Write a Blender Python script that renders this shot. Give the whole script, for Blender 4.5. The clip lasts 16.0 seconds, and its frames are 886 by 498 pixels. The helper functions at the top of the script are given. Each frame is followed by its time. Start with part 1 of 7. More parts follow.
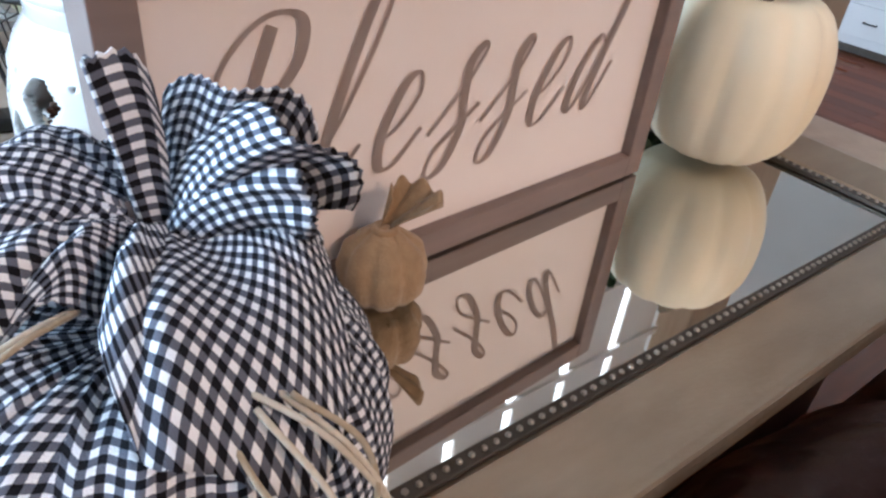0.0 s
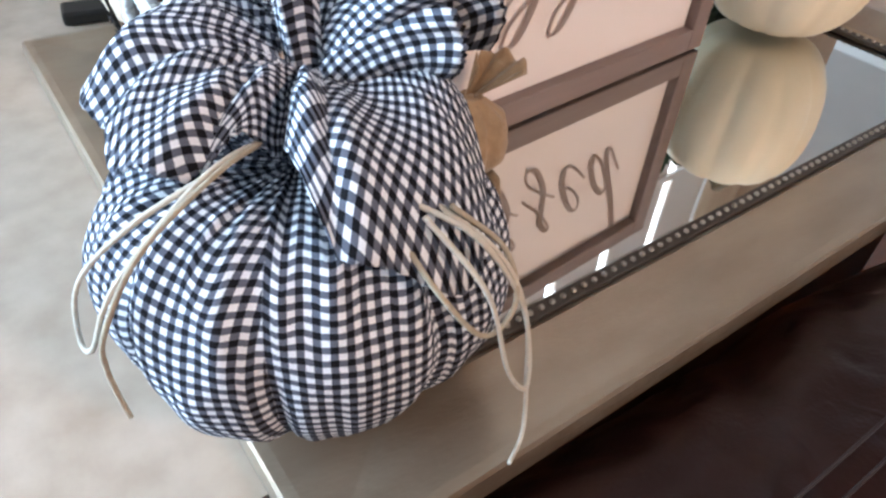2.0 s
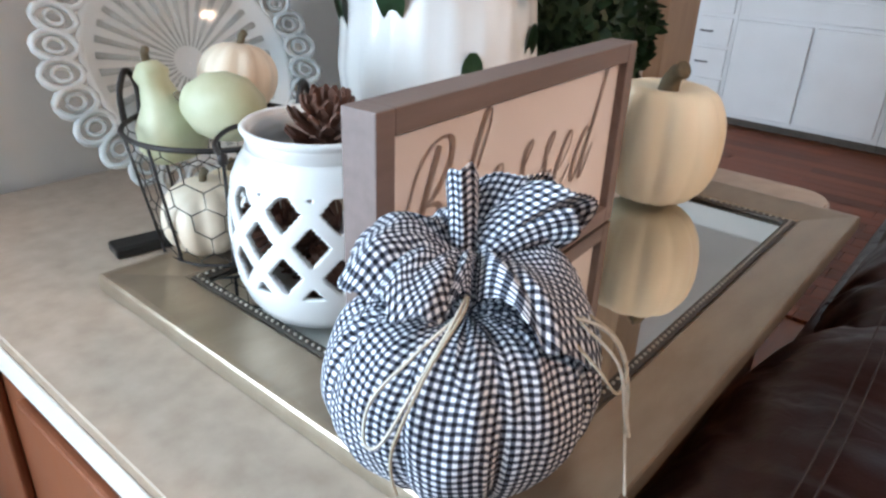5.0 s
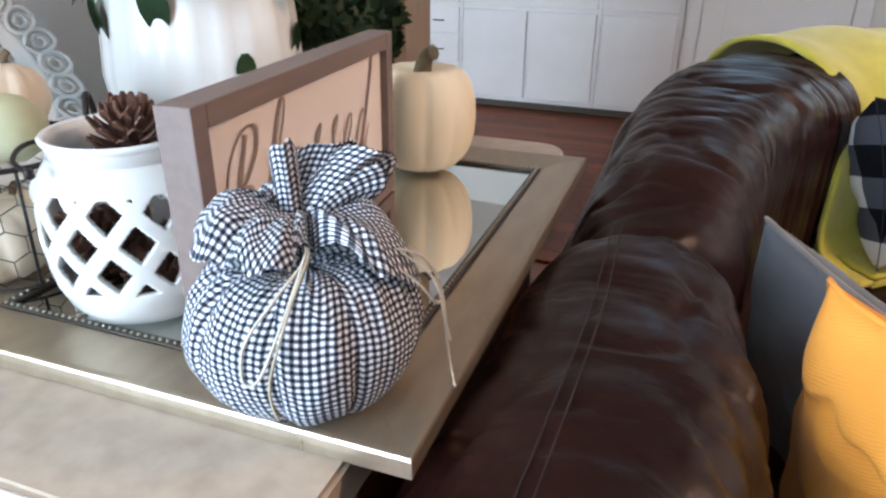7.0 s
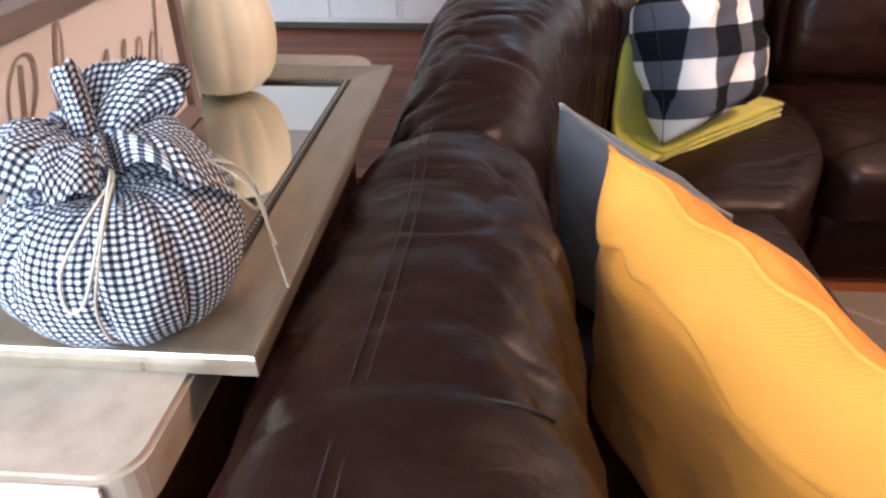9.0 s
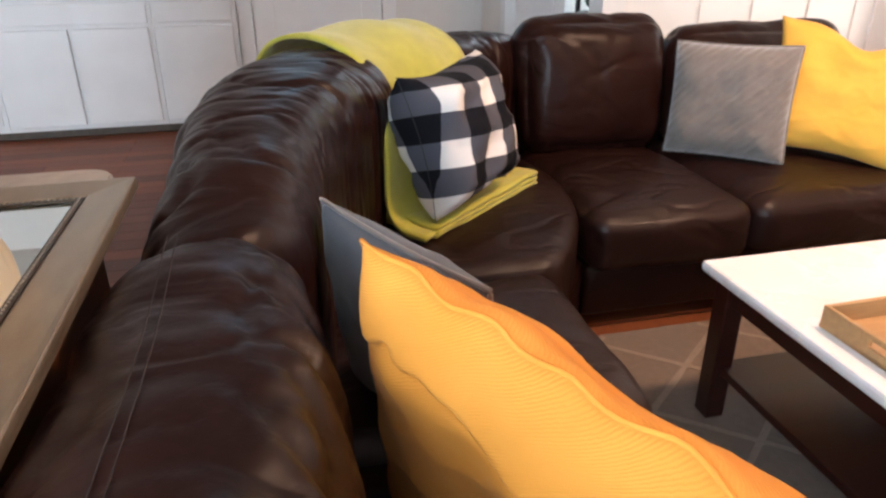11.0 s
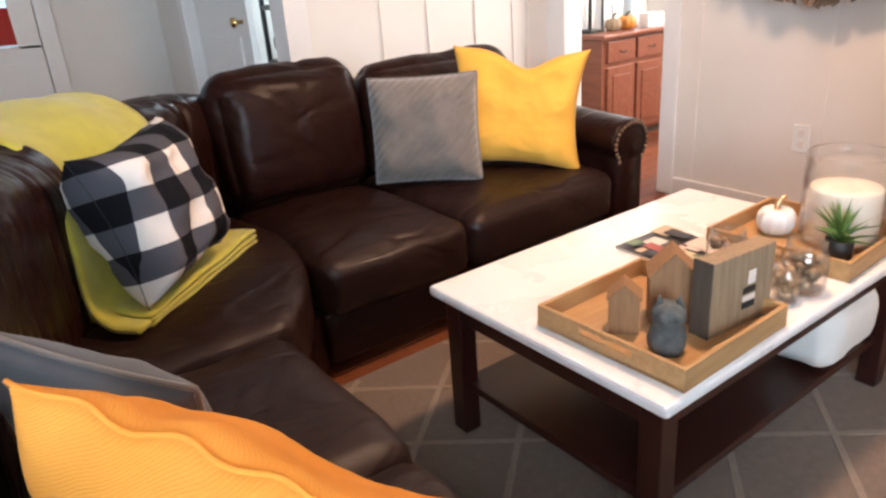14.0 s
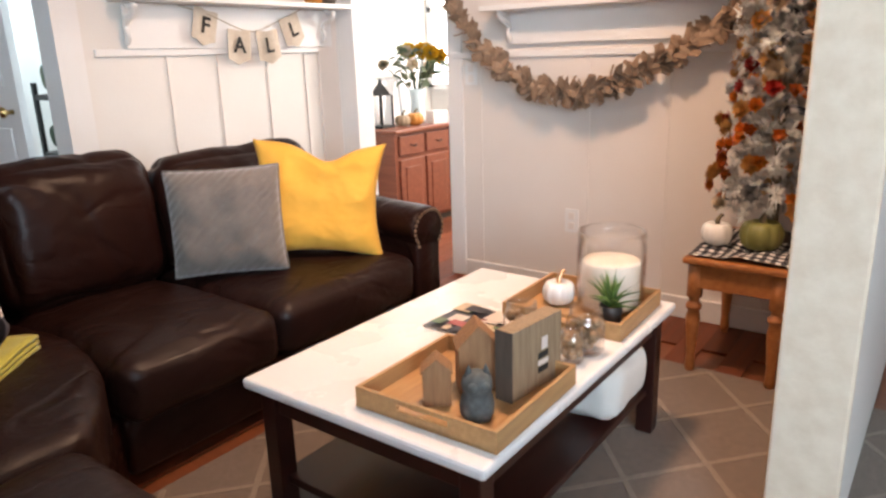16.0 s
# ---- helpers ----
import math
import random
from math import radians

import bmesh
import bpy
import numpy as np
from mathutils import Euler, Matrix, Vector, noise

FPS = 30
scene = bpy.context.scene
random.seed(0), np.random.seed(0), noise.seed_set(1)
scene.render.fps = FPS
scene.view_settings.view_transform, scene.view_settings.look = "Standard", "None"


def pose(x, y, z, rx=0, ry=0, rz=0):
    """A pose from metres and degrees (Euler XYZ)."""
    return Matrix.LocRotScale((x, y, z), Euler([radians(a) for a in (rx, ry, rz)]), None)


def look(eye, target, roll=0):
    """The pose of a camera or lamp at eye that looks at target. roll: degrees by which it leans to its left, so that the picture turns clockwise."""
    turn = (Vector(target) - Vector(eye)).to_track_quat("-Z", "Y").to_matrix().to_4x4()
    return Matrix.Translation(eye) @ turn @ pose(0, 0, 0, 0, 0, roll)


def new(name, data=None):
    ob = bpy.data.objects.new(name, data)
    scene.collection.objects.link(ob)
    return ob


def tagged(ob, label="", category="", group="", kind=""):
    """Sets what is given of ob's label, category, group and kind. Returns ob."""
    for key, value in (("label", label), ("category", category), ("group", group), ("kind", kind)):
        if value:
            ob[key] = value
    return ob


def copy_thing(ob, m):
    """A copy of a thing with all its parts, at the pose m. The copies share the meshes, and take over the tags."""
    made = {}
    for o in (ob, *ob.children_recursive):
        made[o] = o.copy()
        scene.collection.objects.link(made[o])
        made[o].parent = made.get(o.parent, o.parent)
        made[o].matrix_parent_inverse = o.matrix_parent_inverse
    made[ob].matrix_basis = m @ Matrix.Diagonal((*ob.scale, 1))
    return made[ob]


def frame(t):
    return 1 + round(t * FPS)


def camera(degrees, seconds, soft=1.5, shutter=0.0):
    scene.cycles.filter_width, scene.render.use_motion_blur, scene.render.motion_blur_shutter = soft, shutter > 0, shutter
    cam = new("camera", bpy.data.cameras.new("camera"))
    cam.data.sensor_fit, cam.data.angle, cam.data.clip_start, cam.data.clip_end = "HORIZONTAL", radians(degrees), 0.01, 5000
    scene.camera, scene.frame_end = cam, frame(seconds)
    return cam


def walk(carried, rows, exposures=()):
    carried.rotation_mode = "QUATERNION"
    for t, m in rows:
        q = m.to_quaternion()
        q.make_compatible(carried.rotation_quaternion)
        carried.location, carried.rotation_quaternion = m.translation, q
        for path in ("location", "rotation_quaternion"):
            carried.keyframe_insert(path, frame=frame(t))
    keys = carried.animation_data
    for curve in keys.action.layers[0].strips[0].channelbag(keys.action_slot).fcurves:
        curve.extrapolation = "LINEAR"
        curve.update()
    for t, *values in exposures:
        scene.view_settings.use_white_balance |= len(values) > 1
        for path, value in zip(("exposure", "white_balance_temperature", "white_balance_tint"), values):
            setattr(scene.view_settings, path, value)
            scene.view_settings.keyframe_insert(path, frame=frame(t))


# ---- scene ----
cam = camera(65.2, 16.0, soft=2.5)
PATH = [
    (0, (0.057, -0.025, 1.127), (-1.217, 1.039, 0.011), 6.1),
    (0.5, (0.06, -0.037, 1.124), (-1.187, 0.994, -0.051), 5.9),
    (1, (0.064, -0.048, 1.121), (-1.158, 0.95, -0.108), 5.0),
    (1.5, (0.068, -0.061, 1.122), (-1.133, 0.896, -0.16), 4.4),
    (2, (0.069, -0.077, 1.123), (-1.109, 0.838, -0.209), 3.7),
    (2.5, (0.068, -0.094, 1.131), (-1.084, 0.789, -0.245), 3.6),
    (3, (0.068, -0.122, 1.146), (-1.23, 0.799, -0.067), 2.0),
    (3.2, (0.07, -0.134, 1.149), (-1.266, 0.795, -0.014), 1.6),
    (5.3, (0.081, -0.299, 1.183), (-1.002, 1.149, 0.329), 1.5),
    (5.5, (0.082, -0.313, 1.183), (-0.948, 1.168, 0.319), 0.9),
    (6, (0.089, -0.339, 1.186), (-0.809, 1.23, 0.33), 0.3),
    (6.5, (0.096, -0.358, 1.187), (-0.659, 1.29, 0.34), 0.5),
    (7, (0.103, -0.372, 1.189), (-0.506, 1.333, 0.339), 0.7),
    (7.5, (0.107, -0.382, 1.188), (-0.378, 1.359, 0.331), 0.6),
    (8, (0.112, -0.39, 1.188), (-0.248, 1.364, 0.298), 0.4),
    (8.5, (0.117, -0.4, 1.185), (-0.132, 1.337, 0.226), 0.1),
    (9, (0.128, -0.408, 1.182), (-0.01, 1.297, 0.147), -0.5),
    (9.5, (0.146, -0.412, 1.183), (0.145, 1.283, 0.121), -0.9),
    (10, (0.159, -0.408, 1.186), (0.351, 1.325, 0.207), 0.4),
    (10.2, (0.159, -0.403, 1.184), (0.42, 1.344, 0.246), 0.6),
    (12.3, (0.27, -0.374, 1.2), (0.866, 1.366, 0.415), -2.3),
    (12.5, (0.285, -0.375, 1.199), (0.933, 1.341, 0.402), -2.1),
    (13, (0.317, -0.383, 1.194), (1.094, 1.277, 0.395), -1.4),
    (13.5, (0.298, -0.372, 1.199), (1.213, 1.225, 0.417), -3.5),
    (14, (0.266, -0.36, 1.198), (1.34, 1.15, 0.447), -4.3),
    (14.5, (0.25, -0.356, 1.201), (1.477, 1.057, 0.496), -4.0),
    (15, (0.232, -0.364, 1.208), (1.59, 0.95, 0.554), -3.2),
    (15.5, (0.218, -0.379, 1.21), (1.67, 0.863, 0.619), -2.6),
    (16, (0.204, -0.387, 1.211), (1.744, 0.77, 0.672), -1.8),
]
# the clip's camera brightens and darkens its picture on the way: seconds, stops, kelvin, tint
EXPOSURES = [(0, 0.08, 5800, 10), (1, 0.18, 5830, 10), (2, 0.27, 5900, 10), (3, 0.36, 6050, 10), (5.5, -0.18, 6350, 12), (6.5, -0.06, 6400, 12), (8, 0.24, 6450, 16), (9, 0.30, 6550, 18), (10, 0.24, 6700, 17), (12.5, -0.02, 6850, 15), (15.3, -0.07, 6820, 15), (16, -0.17, 6850, 14)]
walk(cam, [(t, look(eye, target, roll)) for t, eye, target, roll in PATH], EXPOSURES)

# ---- light ----
world = bpy.data.worlds.new("sky")
scene.world = world
world.use_nodes = True
wn = world.node_tree.nodes
sky = wn.new("ShaderNodeTexSky")
sky.sky_type, sky.sun_disc = "NISHITA", False
sky.sun_elevation, sky.sun_rotation = radians(40), radians(200)
world.node_tree.links.new(sky.outputs[0], wn["Background"].inputs[0])
wn["Background"].inputs[1].default_value = 0.12


def lamp_area(name, eye, target, w, h, watts, colour):
    d = bpy.data.lights.new(name, "AREA")
    d.shape, d.size, d.size_y, d.energy, d.color = "RECTANGLE", w, h, watts, colour
    ob = new(name, d)
    ob.matrix_world = look(eye, target)
    return ob


lamp_area("window_daylight", (-1.35, -2.45, 1.65), (-0.30, 0.4, 0.9), 2.6, 1.3, 258, (0.55, 0.79, 1.0))
# unseen lamp added to brighten the dresser's front, apart from window_3
lamp_area("dining_fill", (5.1, 1.3, 1.9), (3.9, 2.9, 0.9), 1.1, 1.3, 130, (1.0, 0.97, 0.92))
lamp_area("back_room_daylight", (2.9, 3.9, 2.2), (1.9, 3.4, 1.0), 0.8, 0.8, 55, (0.66, 0.86, 1.0))
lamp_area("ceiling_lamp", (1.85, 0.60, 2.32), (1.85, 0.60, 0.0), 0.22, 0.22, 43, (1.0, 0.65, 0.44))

# ---- materials ----


def mat(name, base, rough=0.6, metal=0.0, second=None, scale=8.0, contrast=0.5, bump=0.0, bscale=120.0, stretch=(1, 1, 1), coat=0.0, sheen=0.0, rvar=0.1, hue=0.0, spec=0.5):
    """A surface with two scales of colour variation, varying gloss and fine relief, at real size."""
    m = bpy.data.materials.new(name)
    m.use_nodes = True
    nt = m.node_tree
    n, l = nt.nodes, nt.links
    b = n["Principled BSDF"]
    b.inputs["Metallic"].default_value = metal
    b.inputs["Coat Weight"].default_value = coat
    b.inputs["Specular IOR Level"].default_value = spec
    b.inputs["Sheen Weight"].default_value = sheen
    tc = n.new("ShaderNodeTexCoord")
    mp = n.new("ShaderNodeMapping")
    mp.inputs["Scale"].default_value = stretch
    l.new(tc.outputs["Object"], mp.inputs[0])
    a = n.new("ShaderNodeTexNoise")
    a.inputs["Scale"].default_value, a.inputs["Detail"].default_value = scale, 6
    l.new(mp.outputs[0], a.inputs["Vector"])
    r = n.new("ShaderNodeValToRGB")
    r.color_ramp.elements[0].position, r.color_ramp.elements[1].position = 0.5 - 0.5 * (1 - contrast), 0.5 + 0.5 * (1 - contrast)
    second = second or tuple(c * 0.75 for c in base)
    r.color_ramp.elements[0].color, r.color_ramp.elements[1].color = (*second, 1), (*base, 1)
    l.new(a.outputs["Fac"], r.inputs[0])
    info = n.new("ShaderNodeObjectInfo")
    hs = n.new("ShaderNodeHueSaturation")
    mr0 = n.new("ShaderNodeMapRange")
    mr0.inputs["To Min"].default_value, mr0.inputs["To Max"].default_value = 1 - hue, 1 + hue
    l.new(info.outputs["Random"], mr0.inputs[0])
    l.new(mr0.outputs[0], hs.inputs["Value"])
    l.new(r.outputs[0], hs.inputs["Color"])
    l.new(hs.outputs[0], b.inputs["Base Color"])
    f = n.new("ShaderNodeTexNoise")
    f.inputs["Scale"].default_value, f.inputs["Detail"].default_value = bscale, 4
    l.new(mp.outputs[0], f.inputs["Vector"])
    mr = n.new("ShaderNodeMapRange")
    mr.inputs["To Min"].default_value, mr.inputs["To Max"].default_value = max(0.02, rough - rvar), min(1, rough + rvar)
    l.new(a.outputs["Fac"], mr.inputs[0])
    l.new(mr.outputs[0], b.inputs["Roughness"])
    if bump:
        bp = n.new("ShaderNodeBump")
        bp.inputs["Strength"].default_value, bp.inputs["Distance"].default_value = 1.0, bump
        l.new(f.outputs["Fac"], bp.inputs["Height"])
        l.new(bp.outputs[0], b.inputs["Normal"])
    return m


def checks(name, size, white, grey, black, rough=0.9, angle=0.0):
    """Woven checks on the cloth's own coordinates, size metres a square, with a fine thread relief."""
    m = bpy.data.materials.new(name)
    m.use_nodes = True
    nt = m.node_tree
    n, l = nt.nodes, nt.links
    b = n["Principled BSDF"]
    b.inputs["Roughness"].default_value = rough
    b.inputs["Specular IOR Level"].default_value = 0.12
    uv = n.new("ShaderNodeUVMap")
    mp = n.new("ShaderNodeMapping")
    mp.inputs["Scale"].default_value = (0.5 / size, 0.5 / size, 1)
    mp.inputs["Rotation"].default_value = (0, 0, angle)
    l.new(uv.outputs[0], mp.inputs[0])
    wob = n.new("ShaderNodeTexNoise")
    wob.inputs["Scale"].default_value = 1.3
    l.new(mp.outputs[0], wob.inputs["Vector"])
    mix = n.new("ShaderNodeVectorMath")
    mix.operation = "MULTIPLY_ADD"
    mix.inputs[1].default_value = (0.12, 0.12, 0)
    l.new(wob.outputs["Color"], mix.inputs[0])
    l.new(mp.outputs[0], mix.inputs[2])
    sp = n.new("ShaderNodeSeparateXYZ")
    l.new(mix.outputs[0], sp.inputs[0])
    outs = []
    for k in (0, 1):
        fr = n.new("ShaderNodeMath")
        fr.operation = "FRACT"
        l.new(sp.outputs[k], fr.inputs[0])
        gt = n.new("ShaderNodeMath")
        gt.operation = "GREATER_THAN"
        gt.inputs[1].default_value = 0.5
        l.new(fr.outputs[0], gt.inputs[0])
        outs.append(gt)
    ad = n.new("ShaderNodeMath")
    ad.operation = "ADD"
    l.new(outs[0].outputs[0], ad.inputs[0])
    l.new(outs[1].outputs[0], ad.inputs[1])
    hf = n.new("ShaderNodeMath")
    hf.operation = "MULTIPLY"
    hf.inputs[1].default_value = 0.45
    l.new(ad.outputs[0], hf.inputs[0])
    r = n.new("ShaderNodeValToRGB")
    r.color_ramp.interpolation = "CONSTANT"
    e = r.color_ramp.elements
    e[0].color, e[1].color, e[1].position = (*white, 1), (*grey, 1), 0.3
    e.new(0.7).color = (*black, 1)
    l.new(hf.outputs[0], r.inputs[0])
    l.new(r.outputs[0], b.inputs["Base Color"])
    th = n.new("ShaderNodeTexNoise")
    th.inputs["Scale"].default_value = 9.0
    l.new(mp.outputs[0], th.inputs["Vector"])
    bp = n.new("ShaderNodeBump")
    bp.inputs["Strength"].default_value, bp.inputs["Distance"].default_value = 0.6, 0.0008
    l.new(th.outputs["Fac"], bp.inputs["Height"])
    l.new(bp.outputs[0], b.inputs["Normal"])
    return m


def glass(name, tint=(1, 1, 1), rough=0.02, milk=0.0):
    """Thin clear glass: see-through, with gloss that grows towards its rims, and a little milkiness if wanted."""
    m = bpy.data.materials.new(name)
    m.use_nodes = True
    n, l = m.node_tree.nodes, m.node_tree.links
    n.remove(n["Principled BSDF"])
    clear = n.new("ShaderNodeBsdfTransparent")
    clear.inputs["Color"].default_value = (*tint, 1)
    gloss = n.new("ShaderNodeBsdfGlossy")
    gloss.inputs["Roughness"].default_value = rough
    white = n.new("ShaderNodeBsdfDiffuse")
    white.inputs["Color"].default_value = (0.85, 0.88, 0.87, 1)
    body = n.new("ShaderNodeMixShader")
    body.inputs[0].default_value = milk
    l.new(clear.outputs[0], body.inputs[1])
    l.new(white.outputs[0], body.inputs[2])
    lw = n.new("ShaderNodeLayerWeight")
    pw = n.new("ShaderNodeMath")
    pw.operation = "POWER"
    pw.inputs[1].default_value = 3.0
    l.new(lw.outputs["Facing"], pw.inputs[0])
    fr = n.new("ShaderNodeMapRange")
    fr.inputs["To Min"].default_value, fr.inputs["To Max"].default_value = 0.07, 0.85
    l.new(pw.outputs[0], fr.inputs[0])
    mix = n.new("ShaderNodeMixShader")
    l.new(fr.outputs[0], mix.inputs[0])
    l.new(body.outputs[0], mix.inputs[1])
    l.new(gloss.outputs[0], mix.inputs[2])
    l.new(mix.outputs[0], n["Material Output"].inputs["Surface"])
    return m


def glow(name, colour, strength):
    m = bpy.data.materials.new(name)
    m.use_nodes = True
    b = m.node_tree.nodes["Principled BSDF"]
    b.inputs["Base Color"].default_value = (*colour, 1)
    b.inputs["Emission Color"].default_value = (*colour, 1)
    b.inputs["Emission Strength"].default_value = strength
    return m


def leather(name, base, second, rough, spec):
    """Creased leather: soft blotches, a pebbled grain and long fold lines pressed into it."""
    m = mat(name, base, rough, second=second, scale=5, spec=spec, rvar=0.10)
    n, l = m.node_tree.nodes, m.node_tree.links
    tc = n.new("ShaderNodeTexCoord")
    hgt = None
    for scale, sx, width, depth in ((3.2, (0.6, 1.3, 1.0), 0.075, 1.0), (8.0, (0.6, 1.2, 1.0), 0.12, 0.35), (30.0, (1, 1, 1), 0.15, 0.06)):
        mp = n.new("ShaderNodeMapping")
        mp.inputs["Scale"].default_value = sx
        l.new(tc.outputs["Object"], mp.inputs[0])
        a = n.new("ShaderNodeTexNoise")
        a.inputs["Scale"].default_value, a.inputs["Detail"].default_value, a.inputs["Distortion"].default_value = scale, 2.0, 0.6
        l.new(mp.outputs[0], a.inputs["Vector"])
        s = n.new("ShaderNodeMath")
        s.operation = "SUBTRACT"
        s.inputs[1].default_value = 0.5
        l.new(a.outputs["Fac"], s.inputs[0])
        ab = n.new("ShaderNodeMath")
        ab.operation = "ABSOLUTE"
        l.new(s.outputs[0], ab.inputs[0])
        mr = n.new("ShaderNodeMapRange")
        mr.interpolation_type = "SMOOTHSTEP"
        mr.inputs["From Max"].default_value, mr.inputs["To Max"].default_value = width, depth
        l.new(ab.outputs[0], mr.inputs[0])
        if hgt is None:
            hgt = mr
        else:
            ad = n.new("ShaderNodeMath")
            l.new(hgt.outputs[0], ad.inputs[0])
            l.new(mr.outputs[0], ad.inputs[1])
            hgt = ad
    b1 = n.new("ShaderNodeBump")
    b1.inputs["Strength"].default_value, b1.inputs["Distance"].default_value = 0.7, 0.0048
    l.new(hgt.outputs[0], b1.inputs["Height"])
    v = n.new("ShaderNodeTexVoronoi")
    v.inputs["Scale"].default_value = 420
    l.new(tc.outputs["Object"], v.inputs["Vector"])
    b2 = n.new("ShaderNodeBump")
    b2.inputs["Strength"].default_value, b2.inputs["Distance"].default_value = 0.4, 0.00025
    l.new(v.outputs["Distance"], b2.inputs["Height"])
    l.new(b1.outputs[0], b2.inputs["Normal"])
    l.new(b2.outputs[0], n["Principled BSDF"].inputs["Normal"])
    return m


